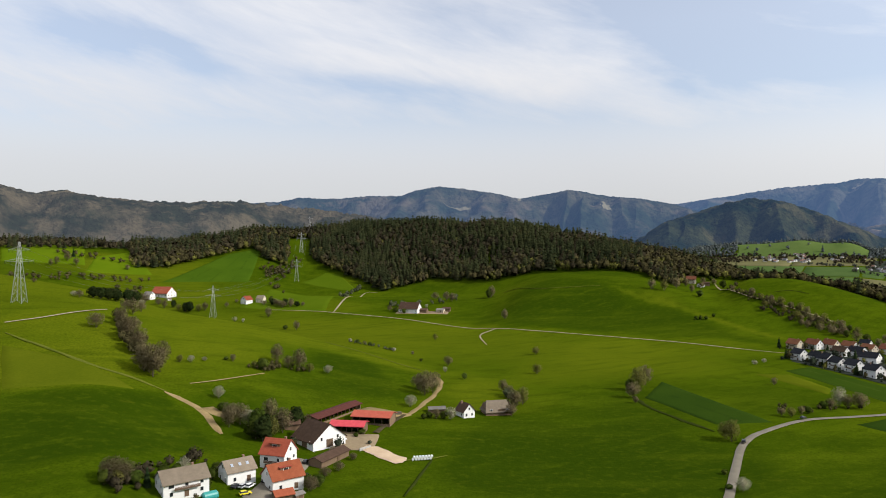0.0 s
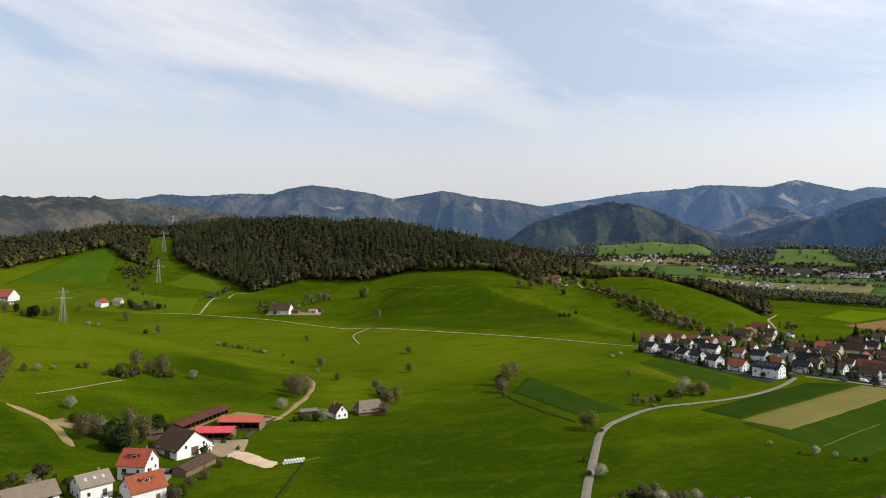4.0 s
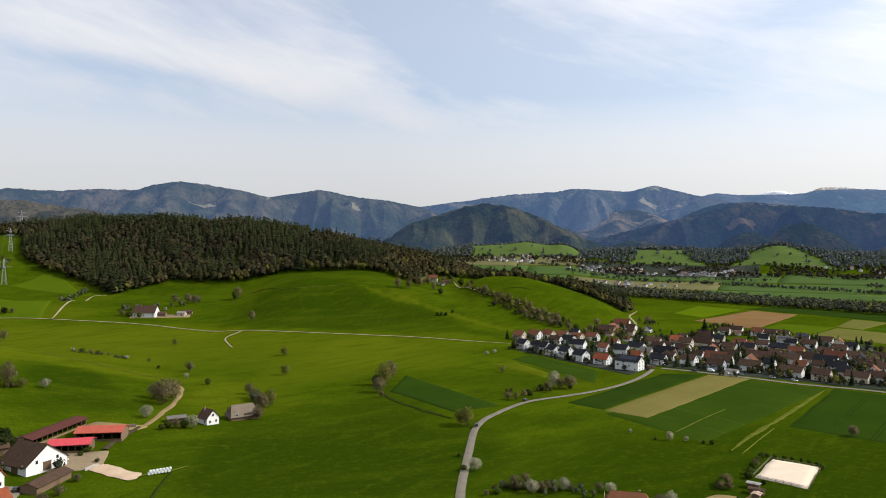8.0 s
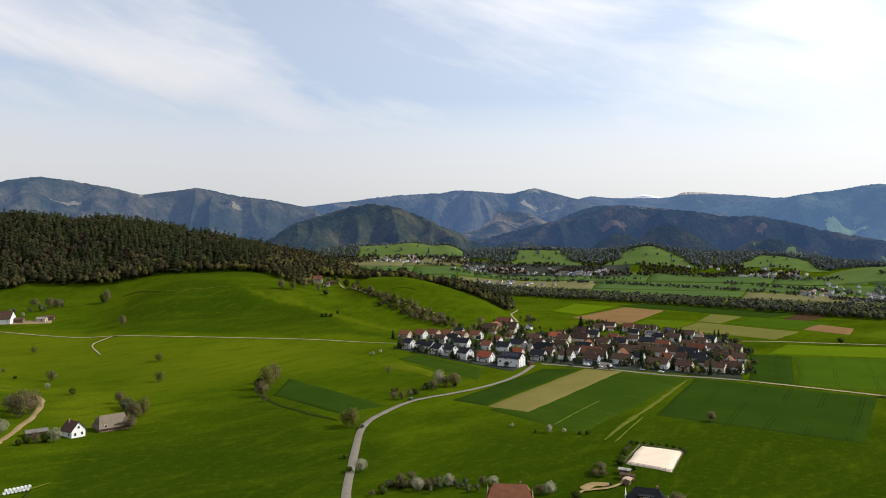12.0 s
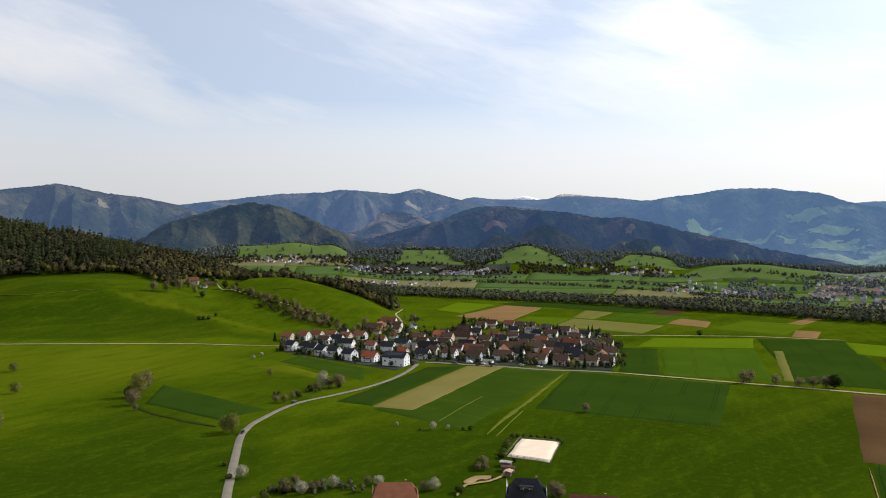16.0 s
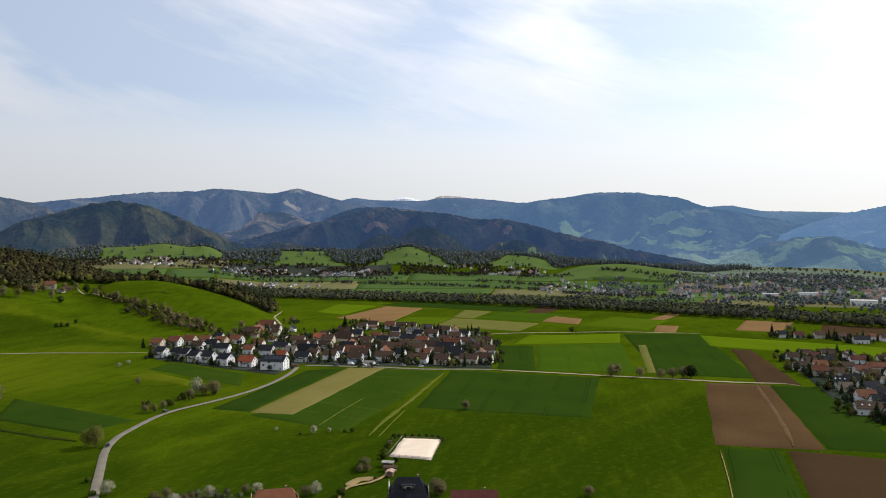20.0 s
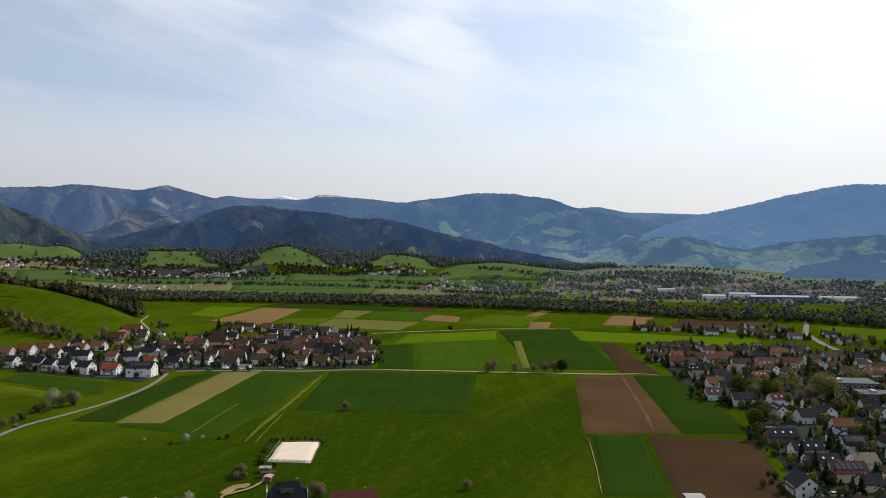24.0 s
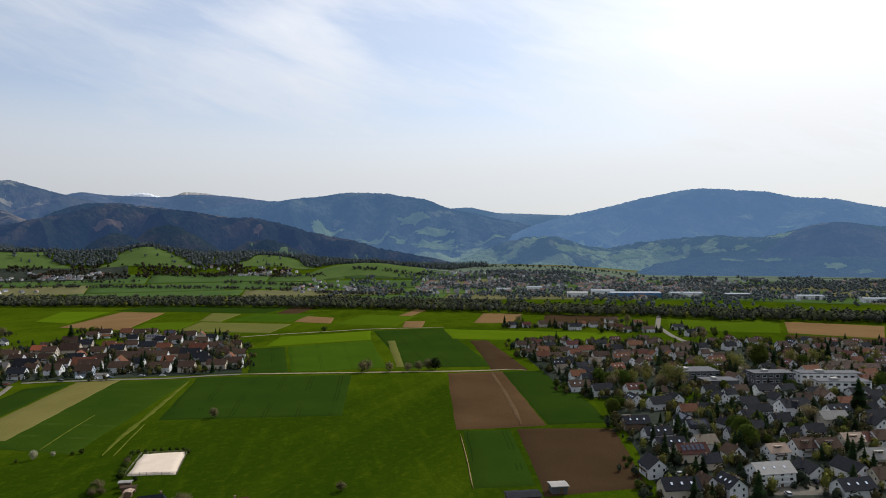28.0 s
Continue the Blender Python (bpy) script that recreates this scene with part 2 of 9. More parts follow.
def mat(name, dark, light, scale, rough=0.85, fine=None, bump=0.0, metal=0.0, vary=0.0, island=0.0, world_space=False, streak=None, airlight=None, spec=0.3, weight=0.45):
    """Noise at two scales between two colours; vary and island shift the value from thing to thing and from piece to piece."""
    m, n, l, b = shader(name)
    if world_space:
        co = n.new("ShaderNodeNewGeometry").outputs["Position"]
    else:
        co = n.new("ShaderNodeTexCoord").outputs["Object"]
    if streak:
        mp = n.new("ShaderNodeMapping")
        mp.inputs["Scale"].default_value = streak
        l.new(co, mp.inputs["Vector"])
        co = mp.outputs[0]

    def noise_at(s, detail=4):
        t = n.new("ShaderNodeTexNoise")
        t.inputs["Scale"].default_value, t.inputs["Detail"].default_value, t.inputs["Roughness"].default_value = s, detail, 0.6
        l.new(co, t.inputs["Vector"])
        return t.outputs["Fac"]

    def calc(op, a, c, clamp=False):
        t = n.new("ShaderNodeMath")
        t.operation, t.use_clamp = op, clamp
        for k, v in enumerate((a, c)):
            if isinstance(v, (int, float)):
                t.inputs[k].default_value = v
            else:
                l.new(v, t.inputs[k])
        return t.outputs[0]

    big, small = noise_at(scale), noise_at(fine or scale * 7)
    f = calc("ADD", calc("MULTIPLY", big, 1 - weight), calc("MULTIPLY", small, weight))
    r = n.new("ShaderNodeMapRange")
    r.inputs["From Min"].default_value, r.inputs["From Max"].default_value = 0.32, 0.68
    l.new(f, r.inputs["Value"])
    f = r.outputs[0]
    mix = n.new("ShaderNodeMix")
    mix.data_type = "RGBA"
    mix.inputs[6].default_value, mix.inputs[7].default_value = (*dark, 1), (*light, 1)
    l.new(f, mix.inputs[0])
    col = mix.outputs[2]
    for amount, socket in ((vary, "ShaderNodeObjectInfo"), (island, "ShaderNodeNewGeometry")):
        if amount:
            src = n.new(socket)
            rnd = src.outputs["Random"] if socket == "ShaderNodeObjectInfo" else src.outputs["Random Per Island"]
            h = n.new("ShaderNodeHueSaturation")
            l.new(calc("ADD", calc("MULTIPLY", rnd, 2 * amount), 1 - amount), h.inputs["Value"])
            l.new(calc("ADD", calc("MULTIPLY", calc("FRACT", calc("MULTIPLY", rnd, 7.31), 0.0), 0.06 * amount), 0.5 - 0.03 * amount), h.inputs["Hue"])
            l.new(col, h.inputs["Color"])
            col = h.outputs[0]
    l.new(col, b.inputs["Base Color"])
    b.inputs["Roughness"].default_value, b.inputs["Metallic"].default_value = rough, metal
    b.inputs["Specular IOR Level"].default_value = spec
    if bump:
        bp = n.new("ShaderNodeBump")
        bp.inputs["Strength"].default_value, bp.inputs["Distance"].default_value = 0.8, bump
        l.new(small, bp.inputs["Height"])
        l.new(bp.outputs[0], b.inputs["Normal"])
    # airlight: haze of distance, emitted from the surface itself
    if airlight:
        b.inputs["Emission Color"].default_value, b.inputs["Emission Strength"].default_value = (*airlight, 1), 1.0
    return m


def crop(name, dark, light, rows=0.0, lane=0.0, lane_col=(0.2, 0.16, 0.08), fine=0.8, rough=0.9):
    """A field: soil or leaf in two tones, drilled rows and wheel lanes along its first axis (UV in metres)."""
    m = mat(name, dark, light, 0.02, rough, fine=fine, world_space=True, spec=0.0, weight=0.4)
    n, l = m.node_tree.nodes, m.node_tree.links
    b = n["Principled BSDF"]
    src = b.inputs["Base Color"].links[0].from_socket
    uv = n.new("ShaderNodeUVMap")
    sp = n.new("ShaderNodeSeparateXYZ")
    l.new(uv.outputs[0], sp.inputs[0])

    def calc(op, a, c):
        t = n.new("ShaderNodeMath")
        t.operation = op
        for k, v in enumerate((a, c)):
            if isinstance(v, (int, float)):
                t.inputs[k].default_value = v
            else:
                l.new(v, t.inputs[k])
        return t.outputs[0]

    wob = n.new("ShaderNodeTexNoise")
    wob.inputs["Scale"].default_value = 0.05
    l.new(uv.outputs[0], wob.inputs["Vector"])
    v = calc("ADD", sp.outputs[1], calc("MULTIPLY", wob.outputs["Fac"], 0.6))
    if rows:
        s = calc("SINE", calc("MULTIPLY", v, 2 * math.pi / rows), 0.0)
        hs = n.new("ShaderNodeHueSaturation")
        l.new(calc("ADD", calc("MULTIPLY", s, 0.035), 1.0), hs.inputs["Value"])
        l.new(src, hs.inputs["Color"])
        src = hs.outputs[0]
    if lane:
        k = calc("MODULO", calc("ADD", v, 500 * lane), lane)
        on = calc("MAXIMUM", calc("LESS_THAN", k, 0.5), calc("MULTIPLY", calc("GREATER_THAN", k, 2.0), calc("LESS_THAN", k, 2.5)))
        thin = n.new("ShaderNodeTexNoise")      # the lanes are lost here and there
        thin.inputs["Scale"].default_value, thin.inputs["Detail"].default_value = 0.02, 6.0
        l.new(uv.outputs[0], thin.inputs["Vector"])
        mx = n.new("ShaderNodeMix")
        mx.data_type = "RGBA"
        mx.inputs[7].default_value = (*lane_col, 1)
        l.new(calc("MULTIPLY", on, calc("MULTIPLY", calc("GREATER_THAN", thin.outputs["Fac"], 0.47), 0.75)), mx.inputs[0]), l.new(src, mx.inputs[6])
        src = mx.outputs[2]
    l.new(src, b.inputs["Base Color"])
    return m


def meadow(name, airlight=None):
    """Spring grass: broad swathes, mown strips, tufts and yellowish dandelion patches."""
    m, n, l, b = shader(name)
    co = n.new("ShaderNodeNewGeometry").outputs["Position"]

    def noise_at(s, detail=4, stretch=None):
        c = co
        if stretch:
            mp = n.new("ShaderNodeMapping")
            mp.inputs["Rotation"].default_value, mp.inputs["Scale"].default_value = (0, 0, radians(stretch[0])), (stretch[1], 1, 1)
            l.new(co, mp.inputs["Vector"])
            c = mp.outputs[0]
        t = n.new("ShaderNodeTexNoise")
        t.inputs["Scale"].default_value, t.inputs["Detail"].default_value, t.inputs["Roughness"].default_value = s, detail, 0.62
        l.new(c, t.inputs["Vector"])
        return t.outputs["Fac"]

    def span(v, a, c, lo=0.0, hi=1.0):
        r = n.new("ShaderNodeMapRange")
        r.inputs["From Min"].default_value, r.inputs["From Max"].default_value = a, c
        r.inputs["To Min"].default_value, r.inputs["To Max"].default_value = lo, hi
        l.new(v, r.inputs["Value"])
        return r.outputs[0]

    def mix(f, a, c):
        t = n.new("ShaderNodeMix")
        t.data_type = "RGBA"
        l.new(f, t.inputs[0])
        for k, v in ((6, a), (7, c)):
            if isinstance(v, tuple):
                t.inputs[k].default_value = (*v, 1)
            else:
                l.new(v, t.inputs[k])
        return t.outputs[2]

    col = mix(span(noise_at(0.006), 0.38, 0.62), (0.021, 0.042, 0.0010), (0.0455, 0.0735, 0.0018))
    col = mix(span(noise_at(0.022, 5, (35, 0.35)), 0.45, 0.68, 0.0, 0.65), col, (0.0600, 0.0875, 0.0025))
    col = mix(span(noise_at(0.05, 5), 0.50, 0.66, 0.0, 0.60), col, (0.0202, 0.0386, 0.0010))
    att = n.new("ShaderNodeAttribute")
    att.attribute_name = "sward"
    # sward shifts the grass tone, and on the near slope paints sun and shade
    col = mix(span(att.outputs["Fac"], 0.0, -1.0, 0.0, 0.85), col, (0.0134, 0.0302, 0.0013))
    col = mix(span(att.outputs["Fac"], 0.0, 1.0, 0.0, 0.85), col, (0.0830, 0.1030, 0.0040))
    col = mix(span(noise_at(0.030, 4, (70, 0.12)), 0.50, 0.66, 0.0, 0.30), col, (0.0720, 0.0980, 0.0034))
    rows = n.new("ShaderNodeMapping")        # the way of the mower along the strips of the plain
    rows.vector_type = "TEXTURE"
    rows.inputs["Rotation"].default_value, rows.inputs["Scale"].default_value = (0, 0, radians(31)), (5, 1, 1)
    l.new(co, rows.inputs["Vector"])
    mown = n.new("ShaderNodeTexNoise")
    mown.inputs["Scale"].default_value, mown.inputs["Detail"].default_value, mown.inputs["Roughness"].default_value = 0.11, 4, 0.6
    l.new(rows.outputs[0], mown.inputs["Vector"])
    col = mix(span(mown.outputs["Fac"], 0.50, 0.68, 0.0, 0.48), col, (0.0190, 0.0375, 0.0012))
    col = mix(span(mown.outputs["Fac"], 0.46, 0.28, 0.0, 0.28), col, (0.0690, 0.0960, 0.0030))
    col = mix(span(noise_at(0.9, 4), 0.42, 0.68, 0.0, 0.62), col, (0.0165, 0.0320, 0.0010))
    col = mix(span(noise_at(0.28, 6, (12, 0.8)), 0.52, 0.70, 0.0, 0.28), col, (0.0700, 0.0930, 0.0040))
    col = mix(span(noise_at(0.16, 6, (-20, 0.5)), 0.60, 0.72, 0.0, 0.22), col, (0.0823, 0.0882, 0.0050))
    l.new(col, b.inputs["Base Color"])
    b.inputs["Roughness"].default_value, b.inputs["Specular IOR Level"].default_value = 1.0, 0.0
    b.inputs["Sheen Weight"].default_value, b.inputs["Sheen Roughness"].default_value = 0.045, 0.4
    b.inputs["Sheen Tint"].default_value = (0.42, 0.50, 0.03, 1)
    bp = n.new("ShaderNodeBump")
    bp.inputs["Strength"].default_value, bp.inputs["Distance"].default_value = 0.6, 0.5
    l.new(noise_at(0.5, 6), bp.inputs["Height"])
    l.new(bp.outputs[0], b.inputs["Normal"])
    return m


def mountain(name, wood, wood2, glade, bare, airlight, glades, size, low=0.0):
    """Far wooded slopes: conifers and bare beech in patches, with pastures and clearings."""
    m, n, l, b = shader(name)
    co = n.new("ShaderNodeNewGeometry").outputs["Position"]

    def noise_at(s, detail=5):
        t = n.new("ShaderNodeTexNoise")
        t.inputs["Scale"].default_value, t.inputs["Detail"].default_value, t.inputs["Roughness"].default_value = s, detail, 0.62
        l.new(co, t.inputs["Vector"])
        return t.outputs["Fac"]

    def span(v, a, c, lo=0.0, hi=1.0):
        r = n.new("ShaderNodeMapRange")
        r.inputs["From Min"].default_value, r.inputs["From Max"].default_value = a, c
        r.inputs["To Min"].default_value, r.inputs["To Max"].default_value = lo, hi
        l.new(v, r.inputs["Value"])
        return r.outputs[0]

    def mix(f, a, c):
        t = n.new("ShaderNodeMix")
        t.data_type = "RGBA"
        l.new(f, t.inputs[0])
        for k, v in ((6, a), (7, c)):
            if isinstance(v, tuple):
                t.inputs[k].default_value = (*v, 1)
            else:
                l.new(v, t.inputs[k])
        return t.outputs[2]

    col = mix(span(noise_at(0.006 / size), 0.42, 0.6), wood, wood2)
    col = mix(span(noise_at(0.03 / size, 6), 0.45, 0.72, 0.0, 0.7), col, (wood[0] * 0.45, wood[1] * 0.45, wood[2] * 0.45))
    col = mix(span(noise_at(0.085 / size, 3), 0.46, 0.62, 0.0, 0.45), col, (wood[0] * 0.3, wood[1] * 0.3, wood[2] * 0.3))
    col = mix(span(noise_at(0.0075 / size, 5), glades[1] - 0.02, glades[1] + 0.07, 0.0, 0.7), col, bare)
    col = mix(span(noise_at(0.11 / size, 2), 0.60, 0.74, 0.0, 0.16), col, (bare[0] * 0.9, bare[1], bare[2] * 0.8))
    pasture = noise_at(0.0042 / size, 4)
    if low:                                  # pastures lie on the lower slopes
        sp = n.new("ShaderNodeSeparateXYZ")
        l.new(co, sp.inputs[0])
        ad = n.new("ShaderNodeMath")
        l.new(pasture, ad.inputs[0]), l.new(span(sp.outputs[2], 40, 230, low, -low), ad.inputs[1])
        pasture = ad.outputs[0]
    col = mix(span(pasture, glades[0], glades[0] + 0.05), col, glade)
    l.new(col, b.inputs["Base Color"])
    b.inputs["Roughness"].default_value, b.inputs["Specular IOR Level"].default_value = 1.0, 0.0
    bp = n.new("ShaderNodeBump")
    bp.inputs["Strength"].default_value, bp.inputs["Distance"].default_value = 0.9, 12.0
    l.new(noise_at(0.06 / size, 8), bp.inputs["Height"])
    l.new(bp.outputs[0], b.inputs["Normal"])
    # blue emission on the slopes stands in for the haze before them
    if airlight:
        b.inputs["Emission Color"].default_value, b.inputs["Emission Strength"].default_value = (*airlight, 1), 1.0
    return m


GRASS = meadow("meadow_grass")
ASPHALT = mat("worn_asphalt", (0.125, 0.112, 0.088), (0.190, 0.172, 0.138), 0.15, 0.9, fine=2.0, world_space=True, spec=0.05)
TRACK = mat("gravel_track", (0.21, 0.17, 0.105), (0.33, 0.275, 0.175), 0.12, 0.95, fine=1.5, world_space=True, spec=0.0)
DIRT = mat("bare_earth", (0.165, 0.120, 0.055), (0.29, 0.220, 0.110), 0.1, 0.95, fine=1.2, world_space=True, spec=0.0)
DITCH = mat("dark_ditch_grass", (0.016, 0.026, 0.004), (0.034, 0.044, 0.008), 0.12, 1.0, fine=1.0, world_space=True, spec=0.0)
PALE_SOIL = mat("dry_soil", (0.070, 0.043, 0.022), (0.115, 0.074, 0.040), 0.05, 0.95, fine=0.4, world_space=True, spec=0.0)
VERGE = mat("worn_grass_track", (0.050, 0.075, 0.006), (0.115, 0.120, 0.022), 0.12, 0.95, fine=1.0, world_space=True, spec=0.0)
SAND = mat("riding_sand", (0.55, 0.45, 0.35), (0.66, 0.56, 0.45), 0.15, 0.95, fine=2.0, world_space=True, spec=0.05)
CROPS = {
    "wheat": crop("young_wheat", (0.015, 0.034, 0.004), (0.026, 0.049, 0.005), 0.0, 20.0, (0.010, 0.022, 0.004)),
    "dark": crop("dark_grass_crop", (0.014, 0.031, 0.004), (0.024, 0.045, 0.005), 0.0),
    "green": crop("green_crop", (0.029, 0.060, 0.004), (0.044, 0.080, 0.005), 0.0, 26.0, (0.020, 0.042, 0.004)),
    "bright": crop("bright_spring_crop", (0.058, 0.100, 0.003), (0.082, 0.124, 0.004), 0.0),
    "lush": crop("lush_crop", (0.044, 0.076, 0.003), (0.064, 0.098, 0.0045), 0.0),
    "mown": crop("mown_meadow", (0.050, 0.070, 0.003), (0.080, 0.096, 0.005), 0.0),
    "straw": crop("straw_coloured_field", (0.112, 0.100, 0.028), (0.150, 0.131, 0.042), 3.0),
    "olive": crop("olive_fallow", (0.088, 0.095, 0.022), (0.120, 0.115, 0.032), 0.0),
    "soil": crop("ploughed_soil", (0.056, 0.033, 0.016), (0.088, 0.053, 0.025), 0.0),
    "leaf": crop("young_leaf_crop", (0.018, 0.039, 0.004), (0.031, 0.056, 0.005), 0.0, 24.0, (0.050, 0.072, 0.012)),
    "garden": crop("garden_ground", (0.0162, 0.0240, 0.0135), (0.0504, 0.0550, 0.0459), 0.0, fine=0.15),
    # far fields: paled and blued, distance haze put into their base colours
    "far": crop("hazed_far_meadow", (0.0588, 0.0966, 0.0250), (0.0861, 0.1239, 0.0350), 0.0),
    "far_dark": crop("hazed_far_crop", (0.0432, 0.0792, 0.0225), (0.0672, 0.1032, 0.0300), 0.0),
    "haze": crop("haze_paled_meadow", (0.0875, 0.1150, 0.0800), (0.1225, 0.1500, 0.1088), 0.0),
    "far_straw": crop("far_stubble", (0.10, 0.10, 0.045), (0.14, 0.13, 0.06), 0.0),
    "yard": crop("sandy_yard", (0.16, 0.12, 0.075), (0.25, 0.20, 0.13), 0.0),
    "clay": crop("pale_ploughed_soil", (0.140, 0.084, 0.036), (0.185, 0.114, 0.050), 0.0),
    "tilled": crop("dark_tilled_soil", (0.036, 0.022, 0.011), (0.056, 0.035, 0.018), 0.0),
}

# ---- mesh helpers ----
def mesh_of(name, verts, faces, material, uv=None, smooth=False, normals=None):
    """A mesh from arrays: verts (n, 3); faces (m, 3) or (m, 4) or a list of such arrays."""
    me = bpy.data.meshes.new(name)
    faces = faces if isinstance(faces, list) else [faces]
    loops = np.concatenate([np.asarray(f, np.int32).ravel() for f in faces])
    sizes = np.concatenate([np.full(len(f), np.shape(f)[1], np.int32) for f in faces])
    me.vertices.add(len(verts))
    me.vertices.foreach_set("co", np.asarray(verts, np.float32).ravel())
    me.loops.add(len(loops))
    me.loops.foreach_set("vertex_index", loops)
    me.polygons.add(len(sizes))
    me.polygons.foreach_set("loop_start", np.concatenate([[0], np.cumsum(sizes)[:-1]]).astype(np.int32))
    if uv is not None:
        me.uv_layers.new(name="UVMap").data.foreach_set("uv", np.asarray(uv, np.float32)[loops].ravel())
    me.update(calc_edges=True)
    me.validate()
    for m in (material if isinstance(material, (list, tuple)) else [material]):
        me.materials.append(m)
    me.polygons.foreach_set("use_smooth", np.full(len(me.polygons), smooth or normals is not None))
    if normals is not None:
        me.attributes.new("custom_normal", "FLOAT_VECTOR", "POINT").data.foreach_set("vector", np.asarray(normals, np.float32).ravel())
    return me


def grid_faces(rows, cols, closed=False):
    a = np.arange(rows * cols).reshape(rows, cols)
    if closed:
        a = np.hstack([a, a[:, :1]])
    return np.stack([a[:-1, :-1], a[:-1, 1:], a[1:, 1:], a[1:, :-1]], -1).reshape(-1, 4)


def fbm(x, y, octaves=4, seed=0):
    """Fractal value noise on arrays, about -1 to 1."""
    total, amp = np.zeros(np.broadcast(x, y).shape), 0.5
    for o in range(octaves):
        xi, yi = np.floor(x), np.floor(y)
        u, v = x - xi, y - yi
        u, v = u * u * (3 - 2 * u), v * v * (3 - 2 * v)

        def h(a, b):
            q = np.sin(a * 127.1 + b * 311.7 + (seed + o) * 74.7) * 43758.5453
            return 2 * (q - np.floor(q)) - 1

        total = total + amp * ((h(xi, yi) * (1 - u) + h(xi + 1, yi) * u) * (1 - v) + (h(xi, yi + 1) * (1 - u) + h(xi + 1, yi + 1) * u) * v)
        x, y, amp = x * 2.03 + 5.2, y * 2.03 + 1.3, amp * 0.5
    return total


def z_at(x, y):
    return float(land(x, y))


# ---- the ground: one sheet out to the horizon ----
bearings = np.concatenate([np.arange(-40, 108, 0.2), np.arange(108, 320, 2.0)])
dists = np.concatenate([[1.0, 25, 45], np.geomspace(60, 4930, 300)])
gx, gy = at(bearings[None, :], dists[:, None])
gv = np.stack([gx, gy, land(gx, gy)], -1).reshape(-1, 3)
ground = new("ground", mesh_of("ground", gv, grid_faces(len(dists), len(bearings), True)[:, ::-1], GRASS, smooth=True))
# swathes of lusher and of yellower grass, some standing in for sun and shade: centre x, y, half lengths, turn, and how
# far to the lush (minus) or the yellow side
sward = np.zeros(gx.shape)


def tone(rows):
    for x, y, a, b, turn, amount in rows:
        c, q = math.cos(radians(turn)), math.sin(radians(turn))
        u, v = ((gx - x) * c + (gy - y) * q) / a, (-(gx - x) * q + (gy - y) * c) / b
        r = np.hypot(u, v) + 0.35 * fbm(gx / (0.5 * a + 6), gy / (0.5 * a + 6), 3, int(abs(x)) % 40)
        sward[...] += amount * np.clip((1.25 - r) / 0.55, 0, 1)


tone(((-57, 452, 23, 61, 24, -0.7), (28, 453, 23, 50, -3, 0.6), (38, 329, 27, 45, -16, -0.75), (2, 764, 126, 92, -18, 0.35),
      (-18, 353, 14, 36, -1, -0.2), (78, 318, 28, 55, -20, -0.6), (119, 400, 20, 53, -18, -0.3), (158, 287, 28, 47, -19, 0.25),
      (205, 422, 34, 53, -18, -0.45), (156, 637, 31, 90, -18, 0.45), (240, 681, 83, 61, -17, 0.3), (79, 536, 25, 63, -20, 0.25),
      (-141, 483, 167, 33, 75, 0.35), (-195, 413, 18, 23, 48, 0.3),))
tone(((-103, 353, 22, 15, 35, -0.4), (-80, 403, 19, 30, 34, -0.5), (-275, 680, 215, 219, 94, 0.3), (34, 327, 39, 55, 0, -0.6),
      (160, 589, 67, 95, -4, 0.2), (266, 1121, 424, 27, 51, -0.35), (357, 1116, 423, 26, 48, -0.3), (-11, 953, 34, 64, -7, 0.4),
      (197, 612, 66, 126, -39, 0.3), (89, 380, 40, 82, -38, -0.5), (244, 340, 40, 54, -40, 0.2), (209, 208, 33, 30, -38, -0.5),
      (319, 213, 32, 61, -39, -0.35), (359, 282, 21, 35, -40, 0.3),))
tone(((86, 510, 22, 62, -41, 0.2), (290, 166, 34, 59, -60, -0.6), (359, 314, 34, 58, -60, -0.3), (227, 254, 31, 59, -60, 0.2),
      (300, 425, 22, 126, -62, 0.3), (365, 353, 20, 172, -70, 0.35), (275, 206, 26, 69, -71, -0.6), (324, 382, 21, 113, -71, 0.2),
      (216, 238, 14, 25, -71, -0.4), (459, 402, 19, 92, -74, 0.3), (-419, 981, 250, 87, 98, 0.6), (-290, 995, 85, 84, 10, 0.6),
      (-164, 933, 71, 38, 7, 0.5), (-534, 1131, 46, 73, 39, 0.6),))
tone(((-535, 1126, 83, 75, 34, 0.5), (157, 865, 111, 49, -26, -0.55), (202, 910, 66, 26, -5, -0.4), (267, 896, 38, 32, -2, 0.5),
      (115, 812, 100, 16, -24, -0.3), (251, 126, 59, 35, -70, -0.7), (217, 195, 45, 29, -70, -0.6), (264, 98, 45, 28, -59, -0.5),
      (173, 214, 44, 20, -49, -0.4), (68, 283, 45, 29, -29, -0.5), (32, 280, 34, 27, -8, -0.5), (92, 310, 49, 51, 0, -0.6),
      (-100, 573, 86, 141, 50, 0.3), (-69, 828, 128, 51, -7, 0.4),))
# the -0.95 swathe puts the darkness of backlit grass into the colour
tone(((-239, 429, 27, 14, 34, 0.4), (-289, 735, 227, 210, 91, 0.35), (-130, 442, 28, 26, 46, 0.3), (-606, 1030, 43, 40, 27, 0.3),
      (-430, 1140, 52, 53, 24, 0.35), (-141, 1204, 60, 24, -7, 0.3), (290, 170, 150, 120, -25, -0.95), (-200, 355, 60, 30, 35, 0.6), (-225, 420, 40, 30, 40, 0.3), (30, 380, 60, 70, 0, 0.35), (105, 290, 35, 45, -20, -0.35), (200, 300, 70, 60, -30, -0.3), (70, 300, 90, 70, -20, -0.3)))

